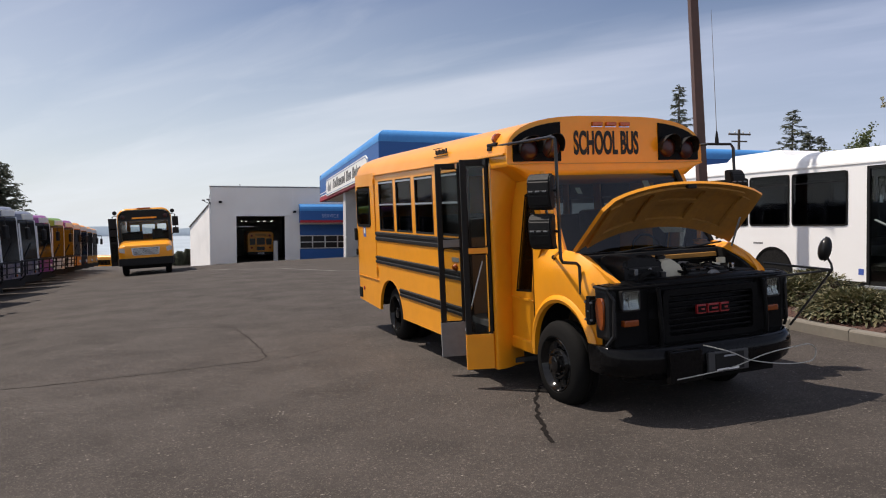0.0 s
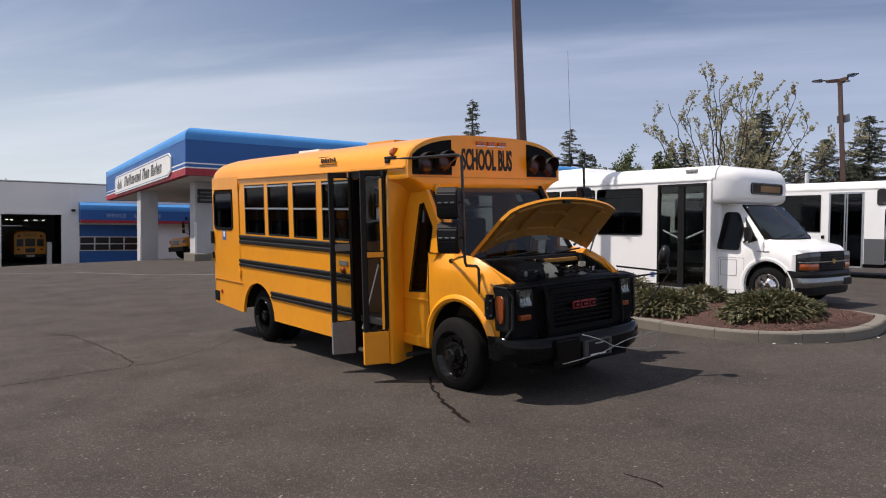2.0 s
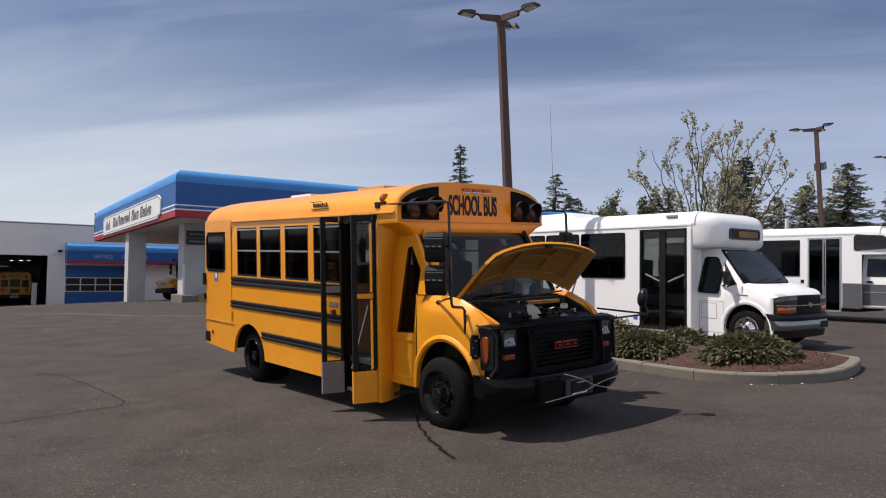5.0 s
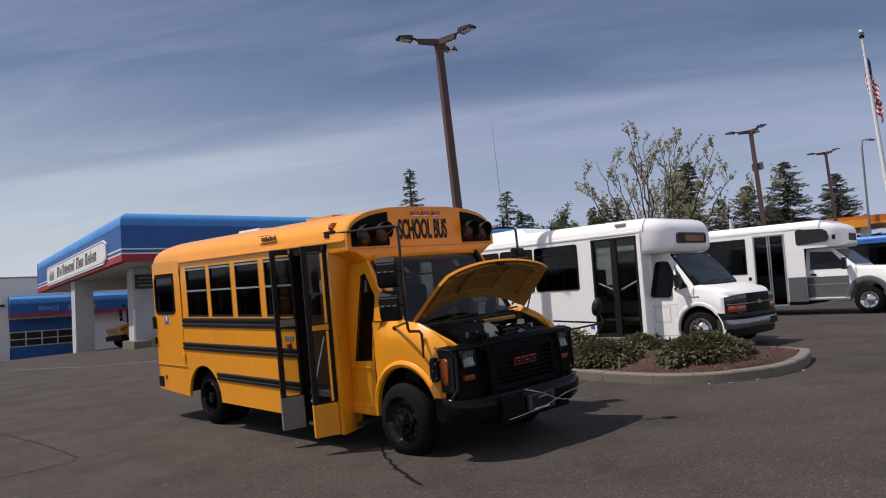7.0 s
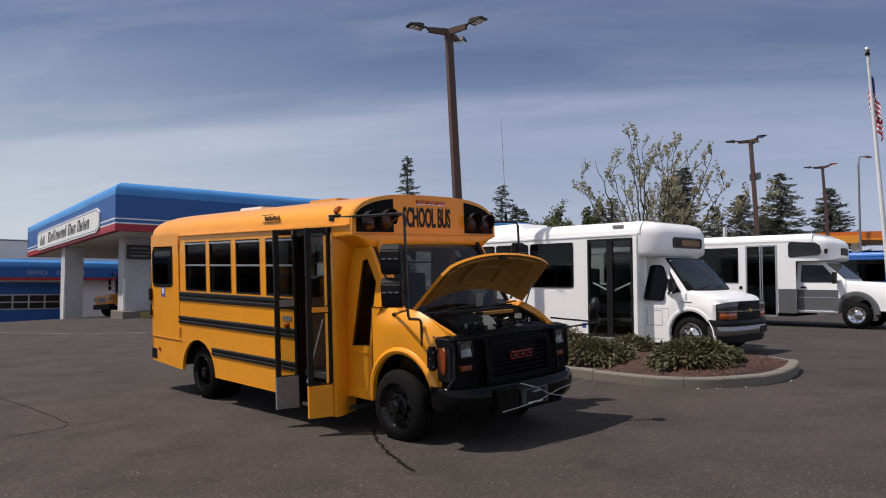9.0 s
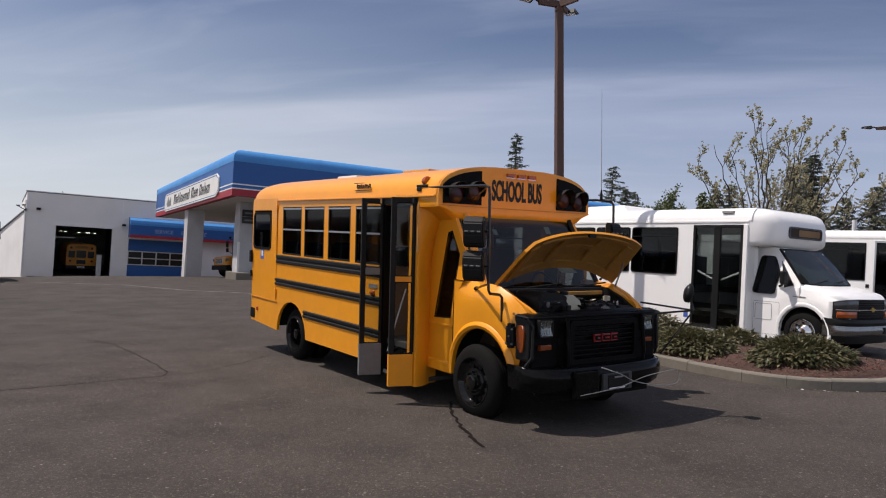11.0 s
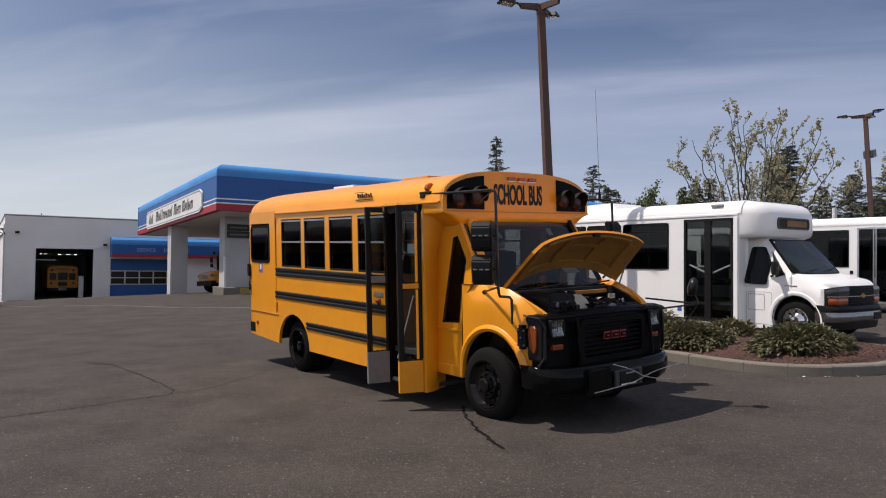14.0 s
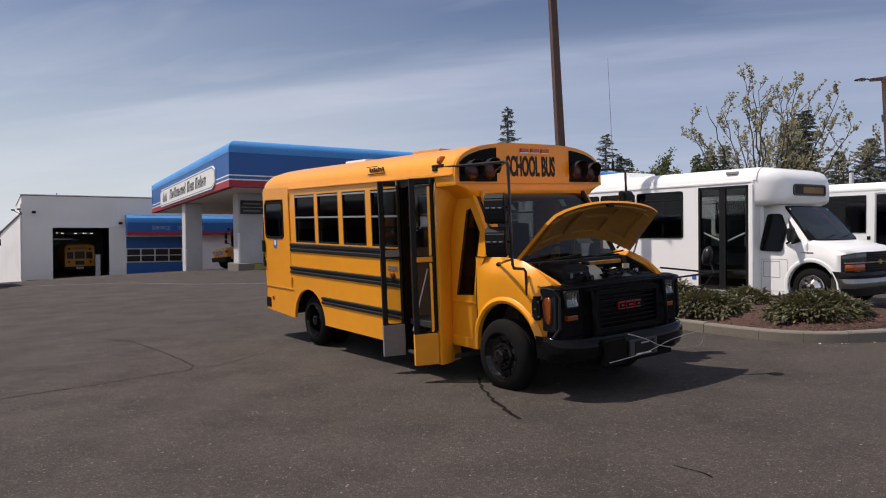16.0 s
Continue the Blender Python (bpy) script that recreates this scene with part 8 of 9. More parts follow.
def canopy():
    """Flat canopy on columns: rolled blue edge, white stripes, red foot and a white sign. It falls a little with the lot."""
    near, far = Vector((3.09, 33.3, 3.985)), Vector((0.62, 54.9, 3.40))
    d = far - near
    yaw = math.degrees(math.atan2(-d.x, d.y))
    tilt = math.degrees(math.atan2(d.z, math.hypot(d.x, d.y)))
    C = thing("canopy", Matrix.Translation(near) @ pose(0, 0, 0, tilt, 0, yaw), "blue and white sales canopy with red foot and sign", "canopy")
    L, W, STEP = d.length, 26.0, 15.0
    part("soffit", boxed(0.05, W, 0.05, L - 0.05, 0.02, 0.10), wall_grey, C)
    part("deck", boxed(0.3, W, 0.3, L - 0.3, 1.6, 1.66), grey_metal, C)
    # fascia: along the sign side, the near side and the far side
    def run(name, mat, sect):
        """Along the sign side and the near side, mitred at the near corner; the near side steps down at its far end."""
        for rings in ([[(o, o, z) for o, z in sect], [(o, L, z) for o, z in sect]],
                      [[(o, o, z) for o, z in sect], [(STEP, o, z) for o, z in sect]],
                      [[(STEP, o, z - 0.42) for o, z in sect], [(W, o, z - 0.42) for o, z in sect]]):
            part(name, loft(bmesh.new(), rings), mat, C, smooth=name == "fascia_roll")
    run("fascia", blue_dark, [(0.0, 0.565), (0.0, 1.60), (0.3, 1.60), (0.3, 0.565)])
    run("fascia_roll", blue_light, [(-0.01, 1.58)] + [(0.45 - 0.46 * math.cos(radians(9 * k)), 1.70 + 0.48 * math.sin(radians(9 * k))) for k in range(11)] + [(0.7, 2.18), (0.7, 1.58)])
    run("white_stripe", sign_white, [(-0.006, 0.505), (-0.006, 0.565), (0.3, 0.565), (0.3, 0.505)])
    run("blue_stripe", blue_dark, [(0.0, 0.37), (0.0, 0.505), (0.3, 0.505), (0.3, 0.37)])
    run("white_stripe", sign_white, [(-0.006, 0.31), (-0.006, 0.37), (0.3, 0.37), (0.3, 0.31)])
    run("red_band", red_paint, [(-0.004, 0.0), (-0.004, 0.31), (0.3, 0.31), (0.3, 0.0)])
    part("far_fascia", boxed(0, W, L - 0.3, L, 0, 1.95), blue_dark, C)
    # sign board
    y0, y1, z0, z1 = 2.55, 17.75, 0.20, 1.24
    cut = [(y0 + 0.55, z0), (y1 - 0.3, z0), (y1, z0 + 0.16), (y1, z1 - 0.2), (y1 - 0.4, z1), (y0 + 0.5, z1), (y0, z1 - 0.2), (y0, z0 + 0.2)]
    s = part("sign_board", prismed(cut, "x", -0.06, -0.012), sign_white, C, "white sign board with dark words")
    mid = Vector(((y0 + y1) / 2, (z0 + z1) / 2))
    def grown(fx, fz):
        return [(mid.x + (p[0] - mid.x) * fx, mid.y + (p[1] - mid.y) * fz) for p in cut]
    part("sign_edge", ring(bmesh.new(), grown(1.007, 1.09), cut, "x", -0.066, -0.012), sign_white, s)
    part("edge_line", ring(bmesh.new(), grown(0.996, 0.955), grown(0.991, 0.885), "x", -0.064, -0.058), blue_dark, s)
    # words as bars, read from far to near
    word_grey = material("charcoal sign words", (0.035, 0.035, 0.04), 0.6, grain=0.2, scale=20)
    y = y1 - 3.3
    for word in ((0.82, 0.62, 0.42, 0.42, 0.60, 0.85, 0.58, 0.50, 0.40), (0.72, 0.62, 0.52), (0.62, 0.60, 0.28, 0.60, 0.50)):
        for k, w in enumerate(word):
            tall = 0.60 if k == 0 or w < 0.45 else 0.43
            lean = 0.22 * tall
            for f0, f1 in ((0.02, 0.26), (0.52, 0.76)) if w > 0.45 else ((0.12, 0.5),):
                part("word_bar", prismed([(y - w * f0, 0.45), (y - w * f1, 0.45), (y - w * f1 - lean, 0.45 + tall), (y - w * f0 - lean, 0.45 + tall)], "x", -0.072, -0.06), word_grey, s)
            if w > 0.45:
                z = 0.45 + tall * (0.42 if k % 2 else 0.80)
                part("word_bar", boxed(-0.071, -0.06, y - w * 0.6 - lean * 0.6, y - w * 0.2 - lean * 0.6, z, z + 0.1), word_grey, s)
            y -= w * 0.97
        y -= 0.34
    part("emblem", prismed([(y1 - 2.4, 0.42), (y1 - 1.0, 0.42), (y1 - 0.8, 0.6), (y1 - 1.3, 1.08), (y1 - 1.6, 0.7), (y1 - 2.2, 1.02)], "x", -0.072, -0.06), grey_metal, s, "grey emblem")

    def column(x, y, wx, wy, low):
        c = part("column", boxed(x, x + wx, y, y + wy, low, 0.06), column_grey, C, "grey painted column")
        part("corner_guard", boxed(x - 0.04, x + 0.06, y - 0.05, y + 0.05, low, low + 2.6), sign_white, c)
        return c
    column(0.24, 11.2, 0.95, 1.0, -5.3)
    c2 = column(1.27, 3.3, 1.25, 1.0, -4.6)
    column(8.5, 3.3, 1.1, 1.0, -4.6)
    column(8.5, 11.2, 1.1, 1.0, -5.3)
    for z in (-1.05, -0.69):
        sign = part("direction_sign", boxed(1.37, 2.5, 3.2, 3.29, z, z + 0.33), cabin, c2, "dark direction board")
        part("sign_bar", boxed(1.49, 2.37, 3.19, 3.205, z + 0.12, z + 0.2), grey_metal, sign)


canopy()


def things_by_canopy():
    # kerbed pump island, pallet stack
    pi = thing("pump_island", upright(4.7, 36.6, 6.5), "low concrete pump island with a worn yellow kerb", "kerb island")
    part("slab", boxed(-1.0, 7.5, -0.9, 1.2, -0.1, 0.34, 0.03), concrete, pi)
    part("yellow_edge", boxed(-0.2, 1.4, -0.93, -0.89, 0.0, 0.32), material("worn yellow kerb paint", (0.42, 0.30, 0.05), 0.8, grain=0.5, scale=8, blotch=0.5, dirt=(0.25, 0.22, 0.15)), pi)
    rack = thing("wire_rack", upright(5.75, 35.4, 6.5, 0.34), "white stacked rack standing on the pump island", "rack")
    for k in range(4):
        sh = part("tray", boxed(0, 0.7, 0, 0.5, 0.08 + 0.28 * k, 0.24 + 0.28 * k, 0.02), sticker_white, rack)
        part("label_bar", boxed(0.15, 0.55, -0.006, 0.0, 0.13 + 0.28 * k, 0.19 + 0.28 * k), black_matt, sh)
    for x in (0.02, 0.66):
        part("post", boxed(x, x + 0.03, 0.0, 0.03, 0, 1.2), grey_metal, rack)

things_by_canopy()


# ---- lamp posts, flagpole, aerial poles ----
head_bronze = material("dark bronze lamp housing", (0.055, 0.05, 0.045), 0.5, 0.2, grain=0.2, scale=20, blotch=0.2)


def lamp_post(x, y, h, lean, turn, label, flood=False):
    B = thing("lamp_post", upright(x, y) @ Matrix.Rotation(radians(lean), 4, Vector((0.42, 0.91, 0))) @ pose(0, 0, 0, 0, 0, turn), label, "lamp post", "lot lamp posts")
    pole = bmesh.new()
    loft(pole, [[(sx * w, sy * w, z) for sx, sy in ((-1, -1), (1, -1), (1, 1), (-1, 1))] for z, w in ((-0.1, 0.088), (h * 0.5, 0.083), (h, 0.073))])
    part("pole", pole, rust_paint, B)
    part("base_plate", boxed(-0.2, 0.2, -0.2, 0.2, 0.0, 0.03), rust_paint, B)
    part("pole_cap", boxed(-0.08, 0.08, -0.08, 0.08, h, h + 0.1), rust_paint, B)
    for a in (0, 118, 226):
        arm_m = pose(0, 0, h + 0.12, 0, 0, a) @ Matrix.Scale(0.8, 4)
        bm = prismed([(-0.05, -0.05), (0.62, -0.02), (0.66, 0.12), (0.1, 0.14), (-0.05, 0.12)], "y", -0.05, 0.05)
        bmesh.ops.transform(bm, matrix=arm_m, verts=bm.verts)
        arm = part("arm", bm, rust_paint, B)
        bm = tubed([(0.62, 0, 0.06), (0.72, 0, 0.12), (0.86, 0, 0.12)], 0.035, 8)
        bmesh.ops.transform(bm, matrix=arm_m, verts=bm.verts)
        part("knuckle", bm, head_bronze, arm)
        bm = bmesh.new()
        prism(bm, [(0.82, 0.05), (1.26, 0.11), (1.28, 0.15), (0.98, 0.18), (0.86, 0.17)], "y", -0.17, 0.17)
        bmesh.ops.transform(bm, matrix=arm_m, verts=bm.verts)
        head = part("lamp_head", bm, head_bronze, arm)
        bm = prismed([(0.9, -0.13), (1.22, -0.13), (1.22, 0.13), (0.9, 0.13)], "z", -0.004, 0.004)
        bmesh.ops.transform(bm, matrix=arm_m @ pose(0, 0, -0.075, 0, -8, 0), verts=bm.verts)
        part("lens", bm, lamp_glass, head)
    if flood:
        f = part("flood_light", prismed([(0.1, h - 1.55), (0.1, h - 1.25), (0.55, h - 1.15), (0.62, h - 1.45)], "y", -0.18, 0.18), grey_metal, B)
        part("bracket", tubed([(0, 0, h - 1.4), (0.2, 0, h - 1.4)], 0.03, 6), rust_paint, f)
    return B


lamp_post(7.84, 13.19, 7.09, -3.2, 172, "brown steel lamp post with three lamp heads in the island")
lamp_post(26.74, 18.2, 7.4, -3.5, 20, "brown steel lamp post with lamp heads and a flood light", True)
lamp_post(40.45, 22.8, 8.0, -3.5, 25, "brown steel lamp post with lamp heads beyond the buses")

fp = thing("flagpole", upright(24.6, 11.95) @ Matrix.Rotation(radians(-4.0), 4, Vector((0.5, 0.85, 0))), "white flagpole with a limp striped flag", "flagpole")
part("pole", tubed([(0, 0, -0.1), (0, 0, 5), (0, 0, 9.35)], [0.085, 0.07, 0.045], 14), white_old, fp, smooth=True)
bm = bmesh.new()
bmesh.ops.create_uvsphere(bm, u_segments=16, v_segments=10, radius=0.10)
bmesh.ops.translate(bm, vec=(0, 0, 9.52), verts=bm.verts)
part("finial", bm, alu, fp, smooth=True)
part("truck_cap", lathed([(9.3, 0.06), (9.38, 0.09), (9.42, 0.05)], (0, 0, 0), "z", 12), black_matt, fp)


def flag(parent):
    """A limp flag: stripes and canton, each a strip of the same gathered cloth."""
    def cloth(u, v):
        # u along the fly, v down the hoist
        drop = 1.55 * u
        x = 0.06 + 0.30 * u * (1 - 0.25 * u) + 0.09 * math.sin(9 * u + 3 * v) * u
        y = 0.16 * math.sin(11 * u + 1.2 * v) * (0.3 + u)
        return Vector((-0.55 * x * (1 if v < 0.5 else 0.2) + x * 0.9, y, 9.1 - 1.5 * v * (1 - 0.15 * u) - drop))
    def strip(name, mat, u0, u1, v0, v1, nu=14, nv=2):
        bm = bmesh.new()
        g = [[bm.verts.new(cloth(u0 + (u1 - u0) * i / nu, v0 + (v1 - v0) * j / nv)) for i in range(nu + 1)] for j in range(nv + 1)]
        for j in range(nv):
            for i in range(nu):
                bm.faces.new((g[j][i], g[j][i + 1], g[j + 1][i + 1], g[j + 1][i]))
        return part(name, bm, mat, parent, smooth=True)
    for k in range(13):
        v0, v1 = k / 13, (k + 1) / 13
        strip("flag_stripe", flag_red if k % 2 == 0 else flag_white, 0.42 if k < 7 else 0.0, 1.0, v0, v1)
    strip("flag_canton", flag_blue, 0.0, 0.42, 0.0, 7 / 13, 8, 6)


flag(fp)
for x, y, h, nm in ((46.5, 24.3, 9.7, "thin grey street lamp with a curved arm"), ):
    s = thing("street_lamp", upright(x, y), nm, "street lamp")
    part("pole", tubed([(0, 0, 0), (0, 0, h - 0.6), (0.15, 0, h - 0.1), (0.9, 0, h)], [0.09, 0.06, 0.05, 0.04], 8), grey_metal, s)
    part("lamp_head", boxed(0.8, 1.5, -0.12, 0.12, h - 0.04, h + 0.06, 0.02), grey_metal, s)
up = thing("utility_pole", upright(36.96, 57.3), "wooden utility pole with a crossarm", "utility pole")
part("pole", tubed([(0, 0, 0), (0, 0, 10.5)], [0.16, 0.11], 8), bark, up)
part("crossarm", boxed(-1.0, 1.1, -0.06, 0.06, 10.0, 10.15), bark, up)
part("crossarm", boxed(-0.7, 0.75, -0.05, 0.05, 9.4, 9.52), bark, up)
for x in (-0.9, -0.4, 0.4, 1.0):
    part("insulator", lathed([(10.15, 0.05), (10.3, 0.06), (10.35, 0.03)], (x, 0, 0), "z", 8), white_old, up)
bl = thing("marker_post", upright(27.5, 20.6), "plain pale post behind the white buses", "post")
part("post", tubed([(0, 0, 0), (0, 0, 4.0)], 0.09, 8), white_old, bl)


def filling_station():
    m = pose(50.0, 18.8, -0.55, 0, 0, -62)
    B = thing("filling_station_canopy", m, "orange and yellow filling station canopy on posts", "canopy")
    part("fascia", boxed(-9, 12, -0.2, 8, 5.30, 5.75), orange_panel, B)
    part("yellow_band", boxed(-9.02, 12.02, -0.22, 8.02, 5.20, 5.30), yellow, B)
    part("sign_tab", boxed(-8.5, -6.5, -0.3, -0.2, 5.0, 5.5), yellow, B)
    for x in (-7, 1, 9):
        part("post", boxed(x, x + 0.4, 1, 1.4, 0.3, 5.06), wall_grey, B)
    part("shop_wall", boxed(-8, 11, 7.5, 7.9, 0.3, 4.8), cabin, B)


filling_station()


# ---- trees ----
def conifer_tree(x, y, h, r, seed, label, sparse=1.0, lean=0.0):
    rnd = random.Random(seed)
    T = thing("conifer", upright(x, y) @ pose(0, 0, 0, 0, lean, rnd.uniform(0, 360)), label, "conifer tree", "conifers round the lot")
    part("trunk", tubed([(0, 0, -0.3), (0.05, 0, h * 0.5), (0, 0, h * 0.985)], [h * 0.018, h * 0.011, h * 0.002], 7), bark, T)
    bm = bmesh.new()
    z = h * 0.12
    while z < h * 0.99:
        f = 1 - z / h
        reach = r * (f ** 0.74) * rnd.uniform(0.72, 1.12) + 0.16
        for k in range(max(6, int((10 + 5 * f) * sparse))):
            zb = z + rnd.uniform(-0.02, 0.02) * h
            a = rnd.random() * 6.283
            rl = reach * rnd.uniform(0.55, 1.08)
            droop = rnd.uniform(-0.12, 0.40)
            d, s = Vector((math.cos(a), math.sin(a), -droop)), Vector((-math.sin(a), math.cos(a), 0))
            n = max(6, int(rl / 0.11))
            for i in range(n):
                u = (i + 0.6) / n
                p = Vector((0, 0, min(zb, h * 0.985))) + d * rl * u + Vector((0, 0, 0.16 * rl * u * u))
                w = (0.14 + 0.26 * rl * (1 - u) * 0.6) * rnd.uniform(0.5, 1.3)
                for side in (-1, 1, rnd.choice((-1, 1))):
                    q = p + s * side * w * rnd.uniform(0.3, 1.0) + d * rnd.uniform(0.0, 0.45) + Vector((0, 0, rnd.uniform(-0.22, 0.07)))
                    e = (d + Vector((rnd.uniform(-0.4, 0.4), rnd.uniform(-0.4, 0.4), rnd.uniform(-0.5, 0.3)))) * rnd.uniform(0.07, 0.15)
                    o = p + s * side * rnd.uniform(0, 0.1)
                    bm.faces.new([bm.verts.new(v) for v in (o - e * 0.5, q, o + e)])
        z += h * rnd.uniform(0.018, 0.034)
    part("crown", bm, conifer, T)
    return T


def broadleaf(x, y, h, spread, seed, label, leaf, leaf_size, per_twig, depth=4, fork=0.22, keep=99):
    rnd = random.Random(seed)
    T = thing("broadleaf_tree", upright(x, y), label, "broadleaf tree")
    wood, leaves = bmesh.new(), bmesh.new()

    def grow(p, d, length, rad, level):
        pts, rads = [p], [rad]
        n = 4
        for i in range(n):
            d = (d + Vector((rnd.uniform(-1, 1), rnd.uniform(-1, 1), rnd.uniform(-0.4, 0.9))) * 0.16).normalized()
            p = p + d * length / n
            pts.append(p)
            rads.append(rad * (1 - 0.5 * (i + 1) / n))
        tube(wood, pts, rads, 5 if level > 1 else 7)
        if level >= depth - 1:
            for q in pts[1:]:
                for k in range(per_twig):
                    o = q + Vector((rnd.gauss(0, 1), rnd.gauss(0, 1), rnd.gauss(0, 1))) * 0.16
                    a, b = Vector((rnd.uniform(-1, 1), rnd.uniform(-1, 1), rnd.uniform(-1, 1))).normalized(), Vector((rnd.uniform(-1, 1), rnd.uniform(-1, 1), rnd.uniform(-1, 1)))
                    b = (b - a * b.dot(a)).normalized()
                    s = leaf_size * rnd.uniform(0.6, 1.3)
                    if k >= keep:
                        continue
                    leaves.faces.new([leaves.verts.new(o + w) for w in (a * s, b * s * 0.6, -a * s, -b * s * 0.6)])
        if level < depth:
            for k in range(3 if level < 2 else rnd.choice((2, 3, 3))):
                t = rnd.choice(pts[2:])
                ang = rnd.random() * 6.283
                out = Vector((math.cos(ang), math.sin(ang), 0))
                nd = (d * 0.75 + out * spread * rnd.uniform(0.6, 1.2) + Vector((0, 0, fork))).normalized()
                grow(t, nd, length * rnd.uniform(0.6, 0.82), rad * 0.55, level + 1)
    for k in range(5):
        a = 6.283 * k / 5 + rnd.random()
        grow(Vector((0, 0, 0.0)), Vector((math.cos(a) * 0.35 * spread, math.sin(a) * 0.35 * spread, 1)).normalized(), h * 0.42, h * 0.014, 0)
    part("trunk", wood, bark, T)
    part("crown", leaves, leaf, T)
    return T


twig_bark = material("dark grey twig bark", (0.075, 0.064, 0.052), 0.9, grain=0.4, scale=14, blotch=0.3)


def upswept_tree(x, y, h, r, seed, label, leaf):
    """A tree coming into leaf: limbs that sweep outward and up, thin side shoots, and small tufts of young leaves."""
    rnd = random.Random(seed)
    T = thing("broadleaf_tree", upright(x, y), label, "broadleaf tree")
    leaves = bmesh.new()
    trunk = bmesh.new()
    tube(trunk, [(0, 0, -0.2), (0.05, 0, h * 0.09), (0.0, 0.05, h * 0.2)], [0.24, 0.19, 0.15], 9)
    part("trunk", trunk, twig_bark, T)

    def tuft(p, d, n):
        for k in range(n):
            a = (d + Vector((rnd.gauss(0, 0.7), rnd.gauss(0, 0.7), rnd.gauss(0.2, 0.6)))).normalized()
            b = a.cross(Vector((rnd.gauss(0, 1), rnd.gauss(0, 1), rnd.gauss(0, 1)))).normalized()
            l, w = rnd.uniform(0.09, 0.17), rnd.uniform(0.035, 0.07)
            o = p + a * 0.03
            leaves.faces.new([leaves.verts.new(q) for q in (o, o + a * l * 0.55 + b * w, o + a * l, o + a * l * 0.5 - b * w)])

    def shoot(wood, p, d, length, rad, level):
        pts = [p]
        for i in range(4):
            d = (d + Vector((rnd.gauss(0, 0.13), rnd.gauss(0, 0.13), rnd.gauss(0.10, 0.10)))).normalized()
            p = p + d * length / 4
            pts.append(p)
        tube(wood, pts, [rad, rad * 0.85, rad * 0.7, rad * 0.5, rad * 0.3], 5)
        for i in range(1, 5):
            if rnd.random() < (0.4 if level == 1 else 0.55):
                tuft(pts[i], d, rnd.randint(2, 4))
            if level < 2:
                for k in range(rnd.choice((1, 2))):
                    side = Vector((rnd.gauss(0, 1), rnd.gauss(0, 1), rnd.gauss(0.5, 0.5))).normalized()
                    shoot(wood, pts[i], (d + side * 0.8).normalized(), length * rnd.uniform(0.28, 0.5), rad * 0.55, level + 1)
        tuft(pts[-1], d, 4)

    def limb(b, c, first):
        a = Vector((0, 0, h * 0.14))
        pts = [a * (1 - t) ** 2 + b * 2 * t * (1 - t) + c * t * t + Vector((rnd.gauss(0, 0.06), rnd.gauss(0, 0.06), rnd.gauss(0, 0.03))) * (t > 0) for t in (i / 14 for i in range(15))]
        wood = bmesh.new()
        tube(wood, pts, [0.075 * (1 - i / 15) + 0.012 for i in range(15)], 6)
        for i in range(first, 15):
            d = (pts[min(i + 1, 14)] - pts[i - 1]).normalized()
            for q in range(rnd.choice((0, 1, 1))):
                side = Vector((rnd.gauss(0, 1), rnd.gauss(0, 1), rnd.gauss(0.35, 0.4))).normalized()
                shoot(wood, pts[i], (d * 0.6 + side * rnd.uniform(0.7, 1.2)).normalized(), rnd.uniform(1.0, 2.3) * (1.3 - i / 18), 0.022, 1)
        part("limb", wood, twig_bark, T)

    for k in range(19):
        az = 2 * math.pi * (k * 0.382) + rnd.uniform(-0.2, 0.2)
        reach = r * (0.12 + 0.88 * ((k + 0.5) / 19) ** 0.75) * rnd.uniform(0.92, 1.06)
        top = h * (1.0 - 0.36 * (reach / r) ** 1.8) * rnd.uniform(0.9, 1.02)
        out = Vector((math.cos(az), math.sin(az), 0))
        limb(out * reach * 0.55 + Vector((0, 0, top * 0.46)), out * reach + Vector((0, 0, top)), 5)
    # one long low bough
    out = Vector((0.67, -0.74, 0))
    limb(out * 3.6 + Vector((0, 0, h * 0.40)), out * 7.4 + Vector((0, 0, h * 0.60)), 7)
    part("crown", leaves, leaf, T)
    return T


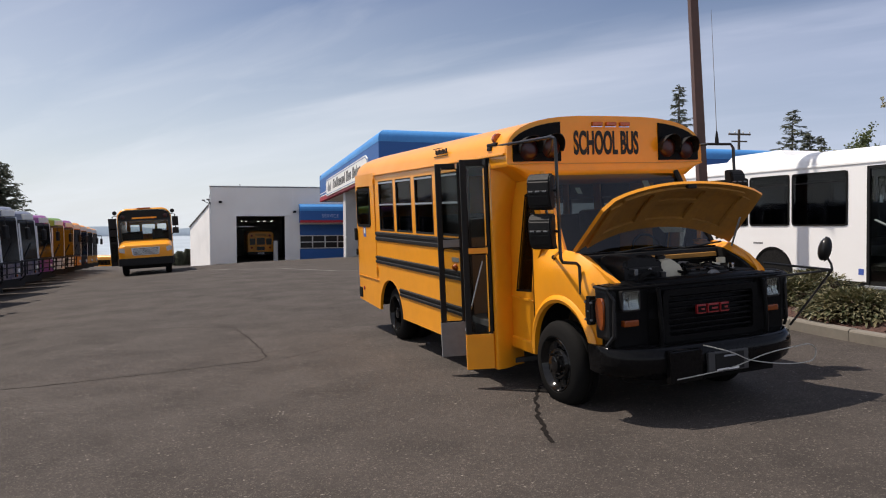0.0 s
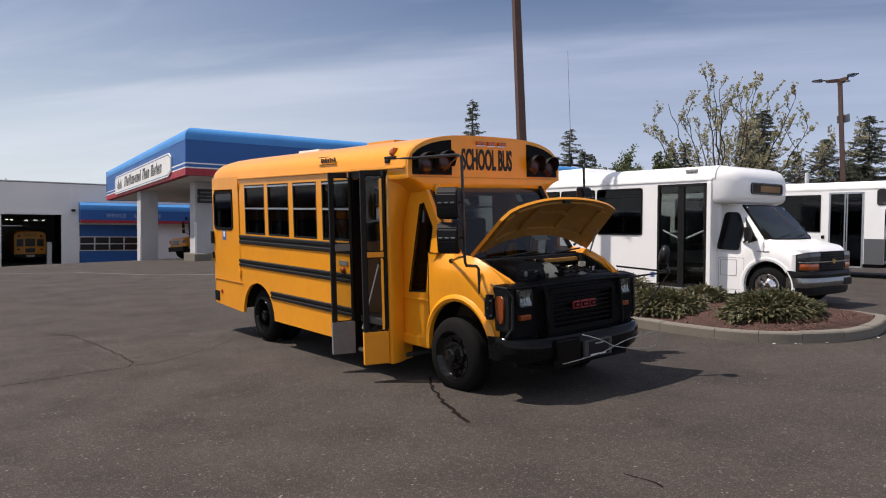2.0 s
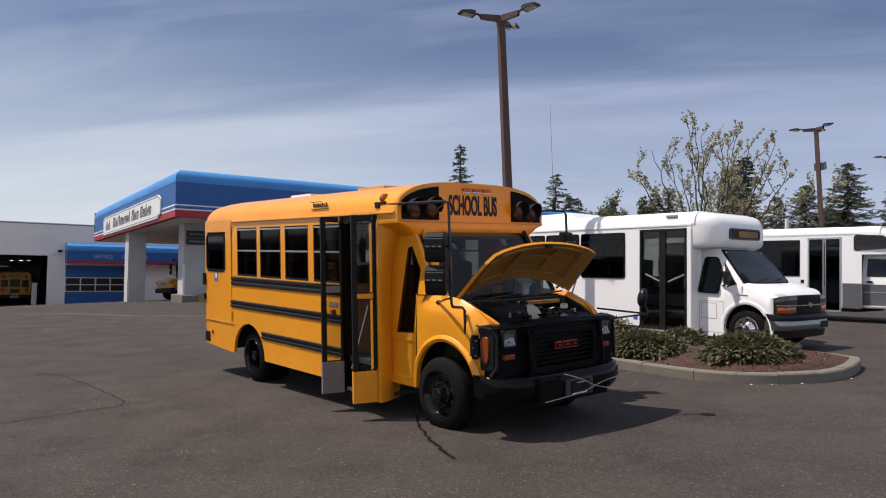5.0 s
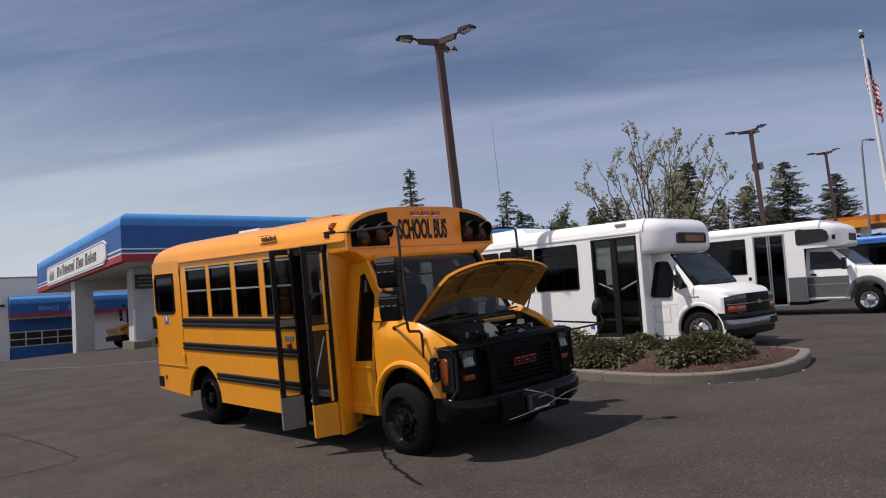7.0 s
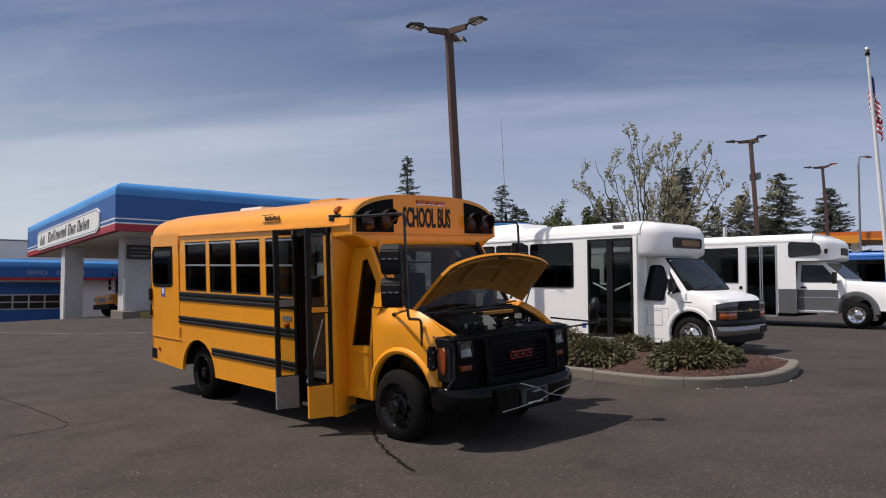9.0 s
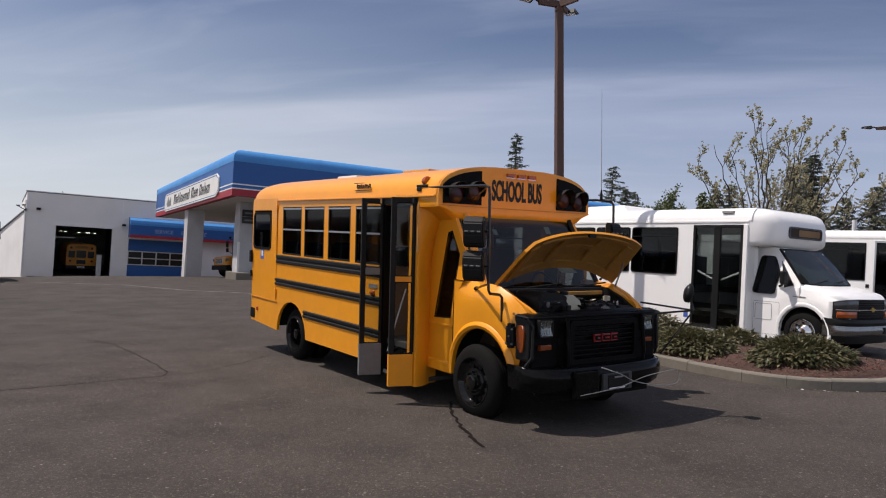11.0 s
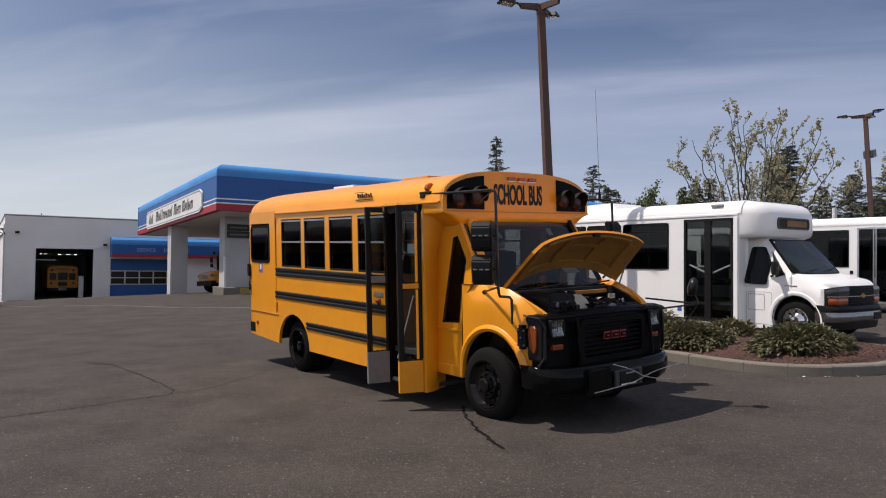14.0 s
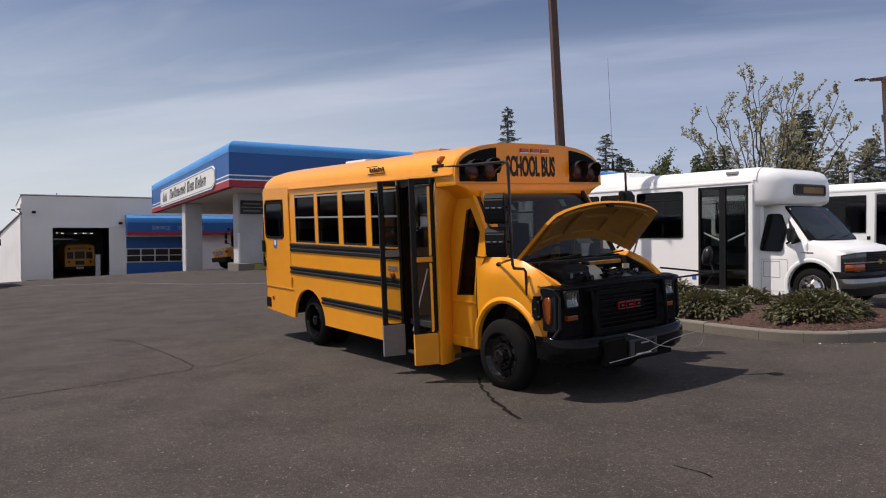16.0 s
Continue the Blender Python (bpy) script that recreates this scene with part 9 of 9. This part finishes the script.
upswept_tree(34.6, 31.2, 11.2, 5.7, 8, "young-leafed maple with bare upswept limbs", bud_leaf)
broadleaf(42.5, 47.9, 8.5, 0.42, 4, "small green broadleaf tree beyond the buses", green_leaf, 0.13, 18, 3)
broadleaf(47.0, 41.5, 7.4, 0.9, 9, "olive bushy tree among the conifers", spring_leaf, 0.14, 14, 3)
broadleaf(55.0, 44.0, 5.5, 0.8, 21, "olive bushy tree among the conifers", green_leaf, 0.22, 9, 3)
TREES = [(59.0, 49.0, 12.2, 2.6, 1, 1.0), (33.3, 61.1, 13.7, 2.4, 2, 0.7), (42.3, 57.4, 10.8, 3.4, 3, 0.5), (44.7, 56.8, 8.4, 1.2, 4, 0.6), (64.5, 41.2, 11.0, 4.2, 5, 1.2), (68.5, 38.5, 9.4, 4.0, 6, 1.2), (61.5, 43.5, 9.0, 3.4, 7, 1.1),
         (53.5, 53.0, 9.5, 2.6, 8, 1.0), (56.5, 46.0, 7.5, 2.4, 9, 1.0), (50.5, 52.0, 8.6, 2.4, 10, 1.0), (60.0, 45.5, 8.0, 2.2, 11, 0.9), (73, 31, 7.0, 2.4, 12, 1.0), (75.5, 27.5, 9.5, 2.8, 13, 1.0), (78, 23, 9.0, 3.0, 14, 1.0), (46.9, 38.5, 9.6, 2.2, 21, 1.0), (44.6, 38.3, 8.3, 1.9, 22, 1.0), (37.0, 48.3, 7.0, 1.3, 23, 0.8), (66, 44, 7.5, 2.8, 15, 1.0),
         (-26.5, 68.0, 9.6, 3.4, 16, 1.2), (-29.5, 66.0, 8.6, 3.4, 17, 1.2), (-14.5, 83.6, 1.6, 0.4, 18, 0.8), (-13.6, 83.8, 1.8, 0.45, 19, 0.8), (-15.2, 83.8, 1.3, 0.4, 20, 0.8)]
for x, y, h, r, s, dense in TREES:
    conifer_tree(x, y, h + (1.7 if x > 20 else 0), r * (1.0 if h < 10 and 40 < x < 50 else 1.2), s, "dark green conifer beyond the lot", dense)


# ---- marks on the asphalt ----
ribbon("tar_crack", [(2.17, 6.60), (1.97, 6.15), (1.88, 5.80), (1.79, 5.53), (1.76, 5.3), (1.70, 5.02), (1.69, 4.9)], (0.024, 0.034), tar, "dark tar-filled crack beside the front wheel", "crack", jitter=0.5, seed=2)
ribbon("tar_crack", [(-9.0, 7.9), (-6.0, 8.2), (-3.36, 8.48), (-2.7, 8.56), (-1.66, 8.78), (-1.04, 8.97), (-0.66, 9.02), (-0.58, 9.29), (-0.72, 10.0), (-0.95, 10.98), (-1.27, 12.16), (-1.66, 12.74)], (0.020, 0.016), tar_old, "dark seam along an old asphalt patch", "crack", jitter=0.6, seed=3)
ribbon("tar_crack", [(2.01, 3.36), (2.05, 3.2), (2.06, 3.05)], (0.008, 0.012), tar, "short hairline crack in the asphalt", "crack", jitter=0.5, seed=4)
ribbon("painted_line", [(-6.0, 33.5), (-1.1, 29.2), (0.9, 25.3), (2.75, 23.6), (6.0, 21.5)], (0.11, 0.11), line_paint, "worn white painted line across the lot", "painted line", step=0.5)
ribbon("tar_crack", [(-0.59, 9.06), (-0.27, 9.14), (0.37, 9.72), (1.17, 10.78)], (0.012, 0.006), tar_old, "thin crack running from the patch's corner", "crack", jitter=0.6, seed=5)
ribbon("tar_crack", [(-3.06, 12.84), (-2.17, 12.65), (-1.21, 12.21)], (0.014, 0.014), tar_old, "thin seam across the old patch", "crack", jitter=0.6, seed=6)
